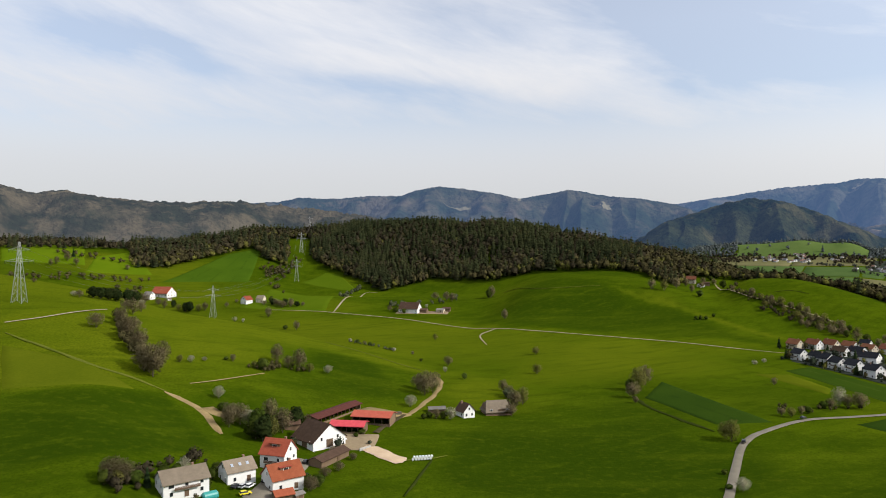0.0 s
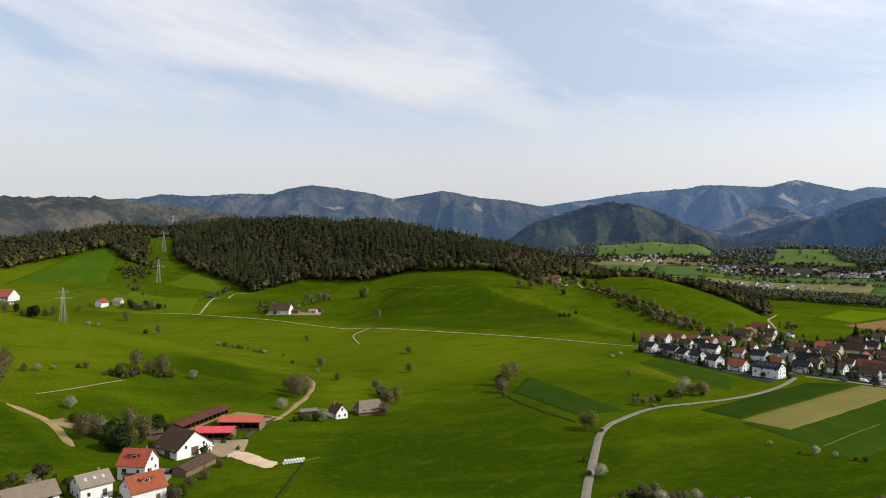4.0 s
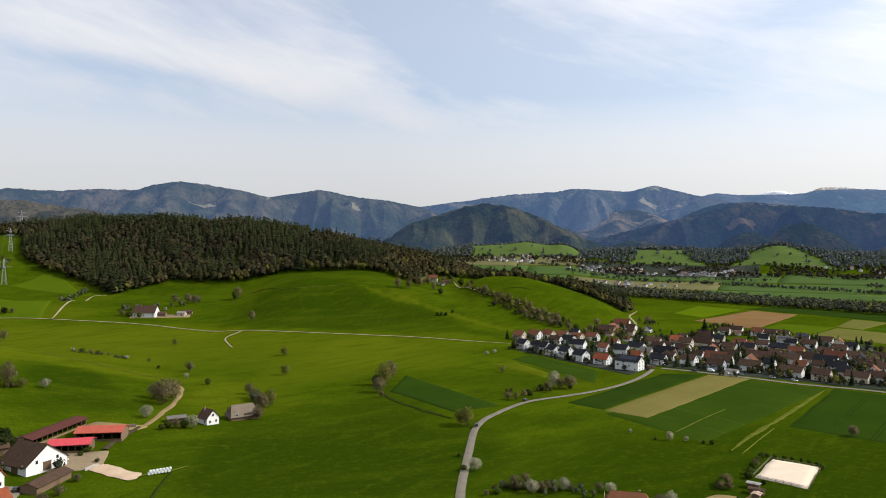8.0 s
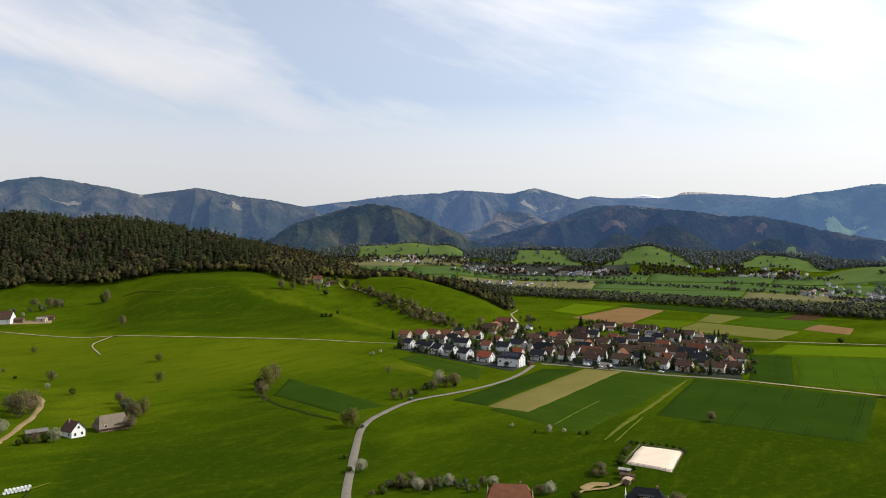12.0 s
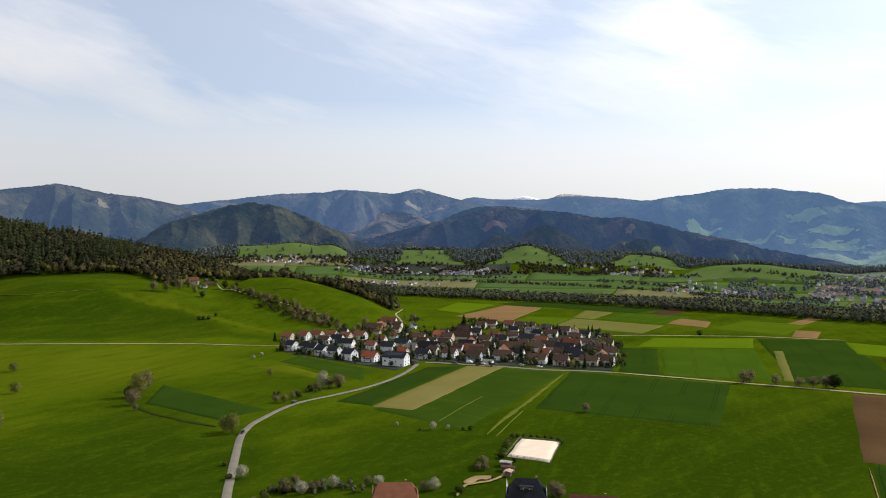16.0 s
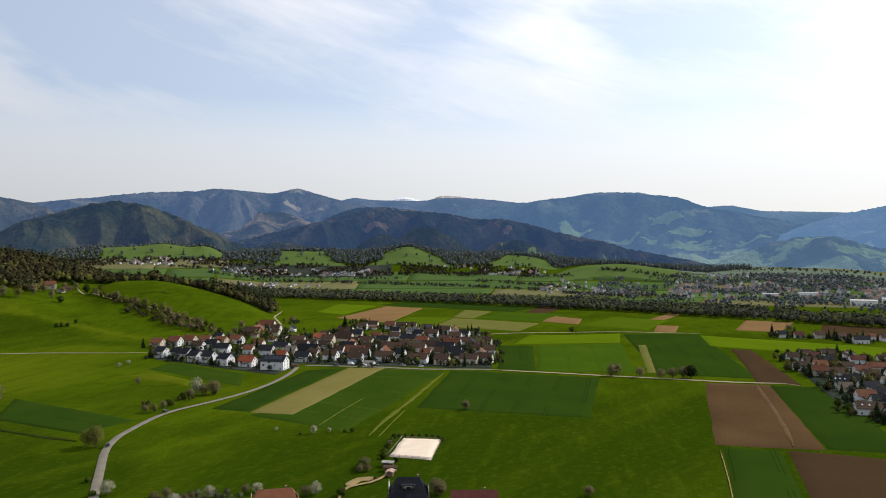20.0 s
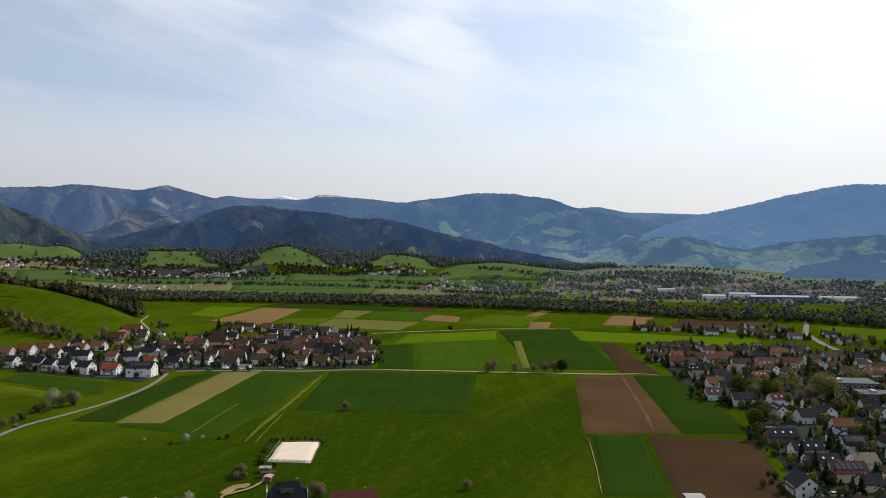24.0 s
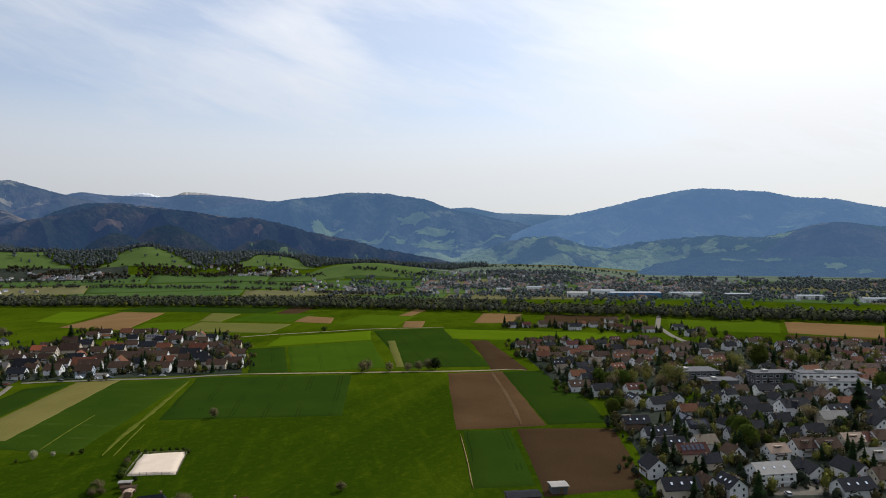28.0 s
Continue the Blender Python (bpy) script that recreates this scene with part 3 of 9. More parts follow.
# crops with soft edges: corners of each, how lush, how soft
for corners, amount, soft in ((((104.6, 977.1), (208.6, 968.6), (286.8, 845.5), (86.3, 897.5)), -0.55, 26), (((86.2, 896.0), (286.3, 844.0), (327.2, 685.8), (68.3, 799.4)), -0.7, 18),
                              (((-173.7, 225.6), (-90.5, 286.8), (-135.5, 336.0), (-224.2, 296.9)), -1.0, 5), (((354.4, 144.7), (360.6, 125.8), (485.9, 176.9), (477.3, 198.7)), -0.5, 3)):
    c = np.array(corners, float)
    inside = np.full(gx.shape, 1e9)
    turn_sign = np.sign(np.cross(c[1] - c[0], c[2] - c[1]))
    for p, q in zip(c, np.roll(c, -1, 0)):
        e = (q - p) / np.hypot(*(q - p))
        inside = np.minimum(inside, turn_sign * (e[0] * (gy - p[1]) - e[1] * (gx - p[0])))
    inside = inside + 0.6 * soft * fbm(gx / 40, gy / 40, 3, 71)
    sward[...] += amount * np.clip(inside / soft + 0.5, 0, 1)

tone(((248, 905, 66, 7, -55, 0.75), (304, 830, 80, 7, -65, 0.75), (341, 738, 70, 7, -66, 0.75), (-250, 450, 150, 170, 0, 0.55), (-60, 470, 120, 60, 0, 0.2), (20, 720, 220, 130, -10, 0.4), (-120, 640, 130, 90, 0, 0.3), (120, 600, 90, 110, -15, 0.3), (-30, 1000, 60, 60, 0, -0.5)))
# the sunlit brow of the near slope and the shade below it, both painted as grass tone; rows of coarse tufts in the
# meadow beside the arena
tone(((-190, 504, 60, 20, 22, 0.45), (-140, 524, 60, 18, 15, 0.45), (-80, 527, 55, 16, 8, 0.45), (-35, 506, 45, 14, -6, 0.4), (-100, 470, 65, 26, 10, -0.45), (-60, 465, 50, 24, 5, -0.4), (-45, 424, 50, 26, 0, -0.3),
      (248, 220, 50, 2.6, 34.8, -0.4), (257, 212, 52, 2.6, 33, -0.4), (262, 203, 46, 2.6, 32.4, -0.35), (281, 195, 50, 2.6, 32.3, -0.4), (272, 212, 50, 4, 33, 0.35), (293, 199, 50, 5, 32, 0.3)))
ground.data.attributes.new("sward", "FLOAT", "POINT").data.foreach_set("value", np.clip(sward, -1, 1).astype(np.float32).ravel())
tagged(ground, "rolling valley floor of bright green spring meadow grass", "ground", kind="structure")


# ---- far ranges ----
def mountains(name, label, shape, crest, near, far, material, rough=9.0, spurs=0.25, seed=1, step=0.09, rows=56, wide=430.0, ends=(-40, 108), lid=True):
    """A wooded range: shape holds bearing and slope of the line of sight to its crest; its feet reach near and far of the crest."""
    (g, rise), = knots(shape, 0.28)
    az = np.arange(max(ends[0], shape[0][0]), min(ends[1], shape[-1][0]), step)
    top = EYE_H + np.interp(az, g, rise) * crest - 5
    s = np.concatenate([np.linspace(0, 1, rows), np.linspace(1.1, 2, 6)])
    d = np.where(s[:, None] <= 1, crest - near * (1 - s[:, None]), crest + far * (s[:, None] - 1))
    x, y = at(az[None, :], d)
    u = np.where(s <= 1, s, 2 - s)[:, None]
    # rounded spurs run down from the crest, with hollows between
    m = np.radians(az)[None, :] * crest
    bend = 0.5 * fbm(m / 500, u * 2.0 + seed, 2, seed + 3)
    ribs = 1 - 2 * np.abs(fbm(m / wide + bend, 0.55 * u + 3.7 * seed, 3, seed))
    lumps = fbm(m / (0.55 * wide) + 9, u * near / 300 + seed, 3, seed + 8)
    swell = 4 * u * (1 - u)
    w = np.clip(u + spurs * swell * (0.75 * (ribs - 0.55) + 0.45 * lumps), 0, 1)
    z = top[None, :] * (0.5 - 0.5 * np.cos(np.pi * np.where(u >= 1, 1, w))) ** 0.85
    z = np.minimum(z, EYE_H + (top - EYE_H)[None, :] * np.clip(d / crest, 0, 1.0)) if lid and top.mean() > EYE_H else z
    z = z + rough * fbm(x / 17, y / 17, 3, seed + 5) * np.clip(u * 6, 0, 1) * (0.25 + 0.75 * u) - 6 * (u < 0.02)
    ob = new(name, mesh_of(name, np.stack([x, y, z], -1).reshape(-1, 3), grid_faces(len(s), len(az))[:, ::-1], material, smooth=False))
    return tagged(ob, label, "mountain", kind="structure")


FIR, FIR2, BEECH = (0.010, 0.018, 0.011), (0.030, 0.040, 0.018), (0.115, 0.088, 0.058)
GLADE = (0.09, 0.13, 0.03)
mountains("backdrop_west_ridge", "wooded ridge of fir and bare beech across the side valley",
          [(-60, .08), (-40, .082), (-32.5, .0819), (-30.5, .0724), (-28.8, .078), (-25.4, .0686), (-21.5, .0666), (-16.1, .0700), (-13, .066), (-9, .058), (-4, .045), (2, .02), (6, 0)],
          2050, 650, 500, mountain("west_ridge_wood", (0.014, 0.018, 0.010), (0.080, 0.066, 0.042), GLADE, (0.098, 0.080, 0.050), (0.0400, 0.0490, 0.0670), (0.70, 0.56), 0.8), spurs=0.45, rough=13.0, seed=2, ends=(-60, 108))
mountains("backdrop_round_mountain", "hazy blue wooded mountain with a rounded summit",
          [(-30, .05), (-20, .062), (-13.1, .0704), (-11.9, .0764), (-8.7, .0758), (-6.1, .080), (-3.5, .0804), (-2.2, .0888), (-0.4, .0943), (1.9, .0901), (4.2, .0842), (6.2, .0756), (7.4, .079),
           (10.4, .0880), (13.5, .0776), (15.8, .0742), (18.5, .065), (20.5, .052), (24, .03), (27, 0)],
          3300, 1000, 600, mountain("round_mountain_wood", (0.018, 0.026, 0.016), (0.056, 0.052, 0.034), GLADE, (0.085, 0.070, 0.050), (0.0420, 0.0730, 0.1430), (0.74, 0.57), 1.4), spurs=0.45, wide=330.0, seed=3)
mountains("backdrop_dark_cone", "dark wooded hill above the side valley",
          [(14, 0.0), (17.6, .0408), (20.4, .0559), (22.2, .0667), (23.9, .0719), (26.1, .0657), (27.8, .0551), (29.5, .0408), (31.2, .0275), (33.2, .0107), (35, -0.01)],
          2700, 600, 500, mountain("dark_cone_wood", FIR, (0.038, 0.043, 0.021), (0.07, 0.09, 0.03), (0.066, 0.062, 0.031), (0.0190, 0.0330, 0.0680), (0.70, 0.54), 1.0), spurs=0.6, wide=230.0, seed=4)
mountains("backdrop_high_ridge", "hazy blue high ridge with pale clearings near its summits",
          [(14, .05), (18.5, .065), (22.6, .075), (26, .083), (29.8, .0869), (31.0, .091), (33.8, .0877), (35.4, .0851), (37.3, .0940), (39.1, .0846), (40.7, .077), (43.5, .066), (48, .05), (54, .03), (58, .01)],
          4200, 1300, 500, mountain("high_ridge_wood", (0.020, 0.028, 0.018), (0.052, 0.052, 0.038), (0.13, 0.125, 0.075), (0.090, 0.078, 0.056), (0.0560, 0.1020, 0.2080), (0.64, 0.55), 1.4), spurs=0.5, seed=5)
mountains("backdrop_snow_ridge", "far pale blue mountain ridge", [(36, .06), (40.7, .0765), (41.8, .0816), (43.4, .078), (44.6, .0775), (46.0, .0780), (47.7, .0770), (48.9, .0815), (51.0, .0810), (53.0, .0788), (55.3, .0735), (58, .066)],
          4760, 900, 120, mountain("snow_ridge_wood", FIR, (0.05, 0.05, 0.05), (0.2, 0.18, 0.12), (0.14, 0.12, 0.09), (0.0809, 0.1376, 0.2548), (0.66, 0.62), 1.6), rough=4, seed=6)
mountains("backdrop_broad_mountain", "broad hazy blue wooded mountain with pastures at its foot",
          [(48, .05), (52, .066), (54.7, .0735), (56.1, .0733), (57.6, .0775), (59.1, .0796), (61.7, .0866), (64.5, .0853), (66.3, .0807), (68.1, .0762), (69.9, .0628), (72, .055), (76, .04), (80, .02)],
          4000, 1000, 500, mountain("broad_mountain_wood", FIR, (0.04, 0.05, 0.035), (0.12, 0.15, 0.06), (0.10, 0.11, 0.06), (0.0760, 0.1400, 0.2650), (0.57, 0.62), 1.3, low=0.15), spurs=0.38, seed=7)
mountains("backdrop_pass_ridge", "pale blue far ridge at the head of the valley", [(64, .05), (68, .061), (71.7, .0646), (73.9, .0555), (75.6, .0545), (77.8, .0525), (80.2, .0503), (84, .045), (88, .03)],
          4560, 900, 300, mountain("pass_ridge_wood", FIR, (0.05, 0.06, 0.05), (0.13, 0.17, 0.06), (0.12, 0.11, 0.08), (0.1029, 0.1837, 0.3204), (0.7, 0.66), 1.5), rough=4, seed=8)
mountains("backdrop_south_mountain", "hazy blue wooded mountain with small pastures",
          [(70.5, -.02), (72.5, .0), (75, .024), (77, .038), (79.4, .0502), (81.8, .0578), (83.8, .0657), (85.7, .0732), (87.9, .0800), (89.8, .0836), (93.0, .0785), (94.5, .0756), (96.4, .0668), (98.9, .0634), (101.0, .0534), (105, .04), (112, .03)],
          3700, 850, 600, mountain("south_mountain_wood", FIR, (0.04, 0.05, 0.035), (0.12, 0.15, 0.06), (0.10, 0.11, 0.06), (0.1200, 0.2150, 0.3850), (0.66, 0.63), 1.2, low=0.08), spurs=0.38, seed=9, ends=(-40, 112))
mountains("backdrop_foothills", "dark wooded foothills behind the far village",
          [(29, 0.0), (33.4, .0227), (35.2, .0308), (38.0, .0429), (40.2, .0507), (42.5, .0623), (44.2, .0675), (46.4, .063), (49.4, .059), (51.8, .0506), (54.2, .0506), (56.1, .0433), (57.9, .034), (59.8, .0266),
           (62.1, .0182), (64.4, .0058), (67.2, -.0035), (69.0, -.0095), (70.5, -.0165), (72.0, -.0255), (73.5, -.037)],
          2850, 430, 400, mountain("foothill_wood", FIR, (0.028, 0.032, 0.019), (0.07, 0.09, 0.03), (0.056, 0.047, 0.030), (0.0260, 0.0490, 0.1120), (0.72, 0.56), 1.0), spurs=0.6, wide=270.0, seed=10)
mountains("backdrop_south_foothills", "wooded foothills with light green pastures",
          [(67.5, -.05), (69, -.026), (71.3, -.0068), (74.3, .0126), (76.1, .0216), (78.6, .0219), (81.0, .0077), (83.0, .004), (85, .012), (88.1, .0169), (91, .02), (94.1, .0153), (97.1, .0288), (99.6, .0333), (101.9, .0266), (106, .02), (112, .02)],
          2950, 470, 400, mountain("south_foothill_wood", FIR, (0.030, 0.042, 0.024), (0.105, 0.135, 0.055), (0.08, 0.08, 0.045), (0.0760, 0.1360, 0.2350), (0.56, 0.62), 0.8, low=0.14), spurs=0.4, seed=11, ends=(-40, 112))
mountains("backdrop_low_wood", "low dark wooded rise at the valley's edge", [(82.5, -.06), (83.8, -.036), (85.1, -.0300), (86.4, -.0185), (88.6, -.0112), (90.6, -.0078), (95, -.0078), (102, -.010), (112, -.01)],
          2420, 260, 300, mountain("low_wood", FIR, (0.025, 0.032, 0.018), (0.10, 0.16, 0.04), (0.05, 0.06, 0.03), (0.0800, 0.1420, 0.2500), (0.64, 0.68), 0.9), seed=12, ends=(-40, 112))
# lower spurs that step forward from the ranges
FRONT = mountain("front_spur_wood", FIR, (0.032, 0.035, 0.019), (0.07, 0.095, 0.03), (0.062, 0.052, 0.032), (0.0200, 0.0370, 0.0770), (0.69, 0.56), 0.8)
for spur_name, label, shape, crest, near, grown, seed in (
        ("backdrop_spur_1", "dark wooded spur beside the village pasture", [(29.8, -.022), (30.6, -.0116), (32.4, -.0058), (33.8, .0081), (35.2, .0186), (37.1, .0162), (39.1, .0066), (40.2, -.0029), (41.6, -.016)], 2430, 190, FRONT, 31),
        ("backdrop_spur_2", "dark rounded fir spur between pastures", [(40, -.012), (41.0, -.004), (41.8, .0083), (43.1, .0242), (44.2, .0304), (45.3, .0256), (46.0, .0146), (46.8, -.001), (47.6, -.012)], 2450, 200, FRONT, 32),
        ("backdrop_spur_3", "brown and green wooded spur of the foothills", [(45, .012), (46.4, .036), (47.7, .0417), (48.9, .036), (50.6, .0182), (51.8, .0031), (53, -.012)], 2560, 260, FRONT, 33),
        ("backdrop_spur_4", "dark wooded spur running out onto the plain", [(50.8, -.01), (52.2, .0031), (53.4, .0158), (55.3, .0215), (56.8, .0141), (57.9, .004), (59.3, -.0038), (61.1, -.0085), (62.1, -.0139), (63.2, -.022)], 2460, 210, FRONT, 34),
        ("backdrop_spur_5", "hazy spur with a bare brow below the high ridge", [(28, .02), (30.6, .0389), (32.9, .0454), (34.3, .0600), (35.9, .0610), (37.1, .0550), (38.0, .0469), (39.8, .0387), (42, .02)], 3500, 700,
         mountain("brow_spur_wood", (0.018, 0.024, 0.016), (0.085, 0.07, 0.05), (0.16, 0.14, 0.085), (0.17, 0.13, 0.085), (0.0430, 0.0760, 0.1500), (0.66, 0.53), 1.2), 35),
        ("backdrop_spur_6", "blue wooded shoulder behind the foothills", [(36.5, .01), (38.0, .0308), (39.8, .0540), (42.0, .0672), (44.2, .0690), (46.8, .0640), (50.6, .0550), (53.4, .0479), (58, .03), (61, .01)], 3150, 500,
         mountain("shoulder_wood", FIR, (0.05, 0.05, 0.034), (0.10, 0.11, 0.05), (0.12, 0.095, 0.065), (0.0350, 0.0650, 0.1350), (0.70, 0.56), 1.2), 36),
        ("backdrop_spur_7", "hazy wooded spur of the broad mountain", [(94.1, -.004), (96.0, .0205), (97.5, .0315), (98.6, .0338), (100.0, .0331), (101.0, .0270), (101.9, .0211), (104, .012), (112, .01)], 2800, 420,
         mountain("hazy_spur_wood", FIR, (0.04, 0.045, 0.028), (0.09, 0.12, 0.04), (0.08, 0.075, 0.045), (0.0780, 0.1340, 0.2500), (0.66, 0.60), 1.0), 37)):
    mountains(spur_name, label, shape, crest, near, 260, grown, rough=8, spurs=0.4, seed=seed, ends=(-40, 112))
# the hills that close the valley behind the viewer
mountains("backdrop_rear_hills", "wooded hills closing the valley", [(108, .03), (130, .05), (170, .06), (210, .06), (260, .05), (300, .08), (322, .08)],
          3000, 900, 500, mountain("rear_wood", FIR, FIR2, GLADE, (0.09, 0.075, 0.045), None, (0.66, 0.63), 1.0), seed=13, step=1.0, rows=14, ends=(-400, 400))


# ---- fields, laid on the ground ----
def patch(name, label, corners, material, lift=0.16, category="field", cell=7.0, kind="structure"):
    """A four-cornered sheet draped over the ground, with UV in metres."""
    a, b, c, d = [np.array(p, float) for p in corners]
    nu = int(np.clip(max(np.hypot(*(b - a)), np.hypot(*(c - d))) / cell, 2, 60)) + 1
    nv = int(np.clip(max(np.hypot(*(d - a)), np.hypot(*(c - b))) / cell, 2, 60)) + 1
    eu, ev = 0.5 / max(np.hypot(*(b - a)), 9), 0.5 / max(np.hypot(*(d - a)), 9)
    su, sv = np.linspace(0, 1, nu), np.linspace(0, 1, nv)
    u, v = np.meshgrid(np.concatenate([[0, eu], su[1:-1], [1 - eu, 1]]), np.concatenate([[0, ev], sv[1:-1], [1 - ev, 1]]))
    nu, nv = nu + 2, nv + 2
    p = (a * ((1 - u) * (1 - v))[..., None] + b * (u * (1 - v))[..., None] + c * (u * v)[..., None] + d * ((1 - u) * v)[..., None]).reshape(-1, 2)
    # worn, not ruled edges
    p = p + np.stack([fbm(p[:, 0] / 14, p[:, 1] / 14, 3, 3), fbm(p[:, 0] / 14, p[:, 1] / 14, 3, 9)], -1) * 1.1
    along, across = np.hypot(*(d + c - a - b)) / 2, np.hypot(*(b + c - a - d)) / 2
    uv = np.stack([v.ravel() * along, u.ravel() * across], -1)
    rim = ((u < 0.001) | (u > 0.999) | (v < 0.001) | (v > 0.999)).ravel()      # the edges run into the ground
    verts = np.column_stack([p, land(p[:, 0], p[:, 1]) + np.where(rim, -0.12, lift)])
    f = grid_faces(nv, nu)
    n = np.cross(verts[f[0][1]] - verts[f[0][0]], verts[f[0][3]] - verts[f[0][0]])
    ob = new(name, mesh_of(name, verts, f if n[2] > 0 else f[:, ::-1], material, uv, smooth=True))
    return tagged(ob, label, category, kind=kind)


patch("field_1", "young green crop beside the straw-coloured strip", ((225.7, 337.4), (384.6, 391.6), (406.6, 346.7), (235.1, 267.2)), CROPS["leaf"], 0.100)
patch("field_2", "dark green crop below the terraced houses", ((262.8, 534.5), (292.3, 552.4), (302.3, 460.9), (271.2, 418.1)), CROPS["leaf"], 0.104)
patch("field_3", "pale olive strip in the meadow", ((233.1, 519.9), (258.2, 516.5), (259.7, 463.0), (247.2, 445.5)), CROPS["mown"], 0.108)
patch("field_4", "straw-coloured field strip beside the village road", ((229.6, 344.1), (242.0, 319.1), (388.3, 394.3), (371.3, 418.4)), CROPS["straw"], 0.112)
patch("field_5", "dark green crop strip beside the village road", ((220.3, 371.0), (230.2, 345.5), (367.7, 418.3), (341.3, 432.8)), CROPS["dark"], 0.116)
patch("field_6", "dark green wheat field with wheel lanes", ((300.3, 279.1), (343.2, 186.3), (463.1, 244.5), (412.8, 346.4)), CROPS["wheat"], 0.120)
patch("field_7", "brown ploughed field with a pale diagonal track", ((333.7, 114.9), (356.1, 72.2), (510.6, 140.0), (489.1, 176.9)), CROPS["soil"], 0.124)
patch("field_8", "dark green crop beside the ploughed field", ((357.4, 72.0), (373.6, 41.5), (527.6, 103.1), (509.1, 140.2)), CROPS["dark"], 0.128)
patch("field_9", "dark brown tilled field behind the houses", ((252.1, 50.3), (275.9, 14.9), (361.5, 37.8), (346.1, 85.6)), CROPS["tilled"], 0.132)
patch("field_10", "small dark green crop plot with a bare edge", ((252.0, 78.5), (263.6, 56.6), (343.4, 87.9), (333.6, 110.7)), CROPS["wheat"], 0.136)
patch("field_11", "narrow dark crop plot with wheel lanes", ((440.9, 322.3), (455.1, 295.7), (580.2, 380.4), (558.0, 408.7)), CROPS["wheat"], 0.140)
patch("field_12", "mid green crop field with wheel lanes", ((456.5, 294.5), (497.1, 231.1), (651.1, 322.0), (581.5, 378.6)), CROPS["green"], 0.144)
patch("field_13", "bright yellow-green spring crop", ((574.6, 401.1), (655.2, 324.1), (725.5, 359.2), (646.5, 430.9)), CROPS["bright"], 0.148)
patch("field_14", "large dark green crop field", ((503.0, 217.0), (530.1, 153.1), (779.9, 289.7), (727.1, 357.2)), CROPS["wheat"], 0.152)
patch("field_15", "narrow olive fallow strip", ((502.1, 225.2), (504.3, 219.0), (654.3, 295.6), (649.3, 302.8)), CROPS["olive"], 0.156)
patch("field_16", "bright light green meadow strip", ((685.2, 244.1), (708.3, 72.2), (782.7, 86.4), (769.2, 285.3)), CROPS["bright"], 0.160)
patch("field_17", "brown ploughed wedge beside the houses", ((514.8, 149.7), (522.7, 122.4), (683.9, 205.1), (677.6, 221.5)), CROPS["tilled"], 0.164)
patch("field_18", "dark green meadow patch inside a ditch bend", ((127.4, 437.7), (154.3, 491.2), (178.0, 374.4), (145.6, 369.4)), CROPS["wheat"], 0.168)
patch("field_19", "reddish ploughed field", ((649.4, 761.9), (648.7, 652.7), (861.9, 787.3), (850.4, 864.1)), CROPS["clay"], 0.172)
patch("field_20", "reddish ploughed field", ((796.9, 510.3), (787.4, 448.8), (858.6, 483.2), (868.5, 537.3)), CROPS["clay"], 0.176)
patch("field_21", "bright yellow-green spring crop", ((693.8, 861.3), (691.5, 795.8), (844.3, 881.2), (832.4, 970.4)), CROPS["bright"], 0.180)
patch("field_22", "olive fallow field", ((656.5, 582.5), (672.7, 462.1), (770.9, 497.0), (751.2, 628.9)), CROPS["olive"], 0.184)
patch("field_23", "olive fallow field", ((763.2, 638.9), (764.7, 604.5), (877.7, 654.4), (871.3, 705.0)), CROPS["olive"], 0.188)
patch("field_24", "lush green crop", ((649.0, 650.3), (656.4, 584.1), (756.9, 635.5), (725.1, 692.6)), CROPS["lush"], 0.192)
patch("field_25", "reddish ploughed strip", ((864.8, 400.1), (868.7, 380.6), (1016.7, 407.0), (1021.9, 428.6)), CROPS["clay"], 0.196)
patch("field_26", "reddish ploughed plot", ((769.9, 339.2), (778.3, 315.9), (846.9, 340.8), (840.5, 367.3)), CROPS["clay"], 0.200)
patch("field_27", "brown ploughed strip near the river wood", ((881.0, 598.9), (879.7, 563.6), (1011.1, 604.1), (1024.0, 656.4)), CROPS["tilled"], 0.204)
patch("field_28", "pale ploughed field near the river wood", ((845.6, 272.8), (860.9, 226.7), (985.4, 243.1), (979.3, 301.6)), CROPS["clay"], 0.208)
patch("field_29", "brown tilled field near the river wood", ((838.5, 181.3), (839.7, 93.1), (988.4, 106.6), (985.5, 209.7)), CROPS["tilled"], 0.212)
patch("field_30", "bright green crop near the river wood", ((829.1, 31.9), (834.9, -83.5), (974.8, -93.9), (957.4, 41.2)), CROPS["lush"], 0.216)
patch("field_31", "brown tilled field near the river wood", ((836.8, -90.9), (810.4, -176.2), (943.2, -204.0), (961.7, -99.1)), CROPS["clay"], 0.220)
patch("field_32", "brown tilled field near the houses", ((768.1, -83.9), (762.1, -166.1), (799.6, -173.9), (820.5, -86.5)), CROPS["tilled"], 0.224)
patch("field_33", "lush green crop near the river wood", ((775.7, 437.9), (779.3, 352.6), (912.3, 382.2), (908.4, 466.2)), CROPS["lush"], 0.228)
patch("field_34", "dark green crop near the river wood", ((862.6, 894.2), (894.9, 623.7), (1013.4, 649.7), (956.7, 914.1)), CROPS["dark"], 0.232)
patch("field_35", "green crop near the river wood", ((773.5, 602.2), (788.7, 513.8), (905.7, 540.8), (882.8, 635.5)), CROPS["green"], 0.236)
patch("field_36", "light green crop on the far plain", ((1275.8, 1118.5), (1353.9, 713.6), (1530.1, 822.7), (1338.4, 1211.3)), CROPS["lush"], 0.240)
patch("field_37", "light green crop on the far plain", ((1149.7, 605.5), (1170.5, 534.0), (1254.3, 578.5), (1234.3, 643.9)), CROPS["bright"], 0.244)
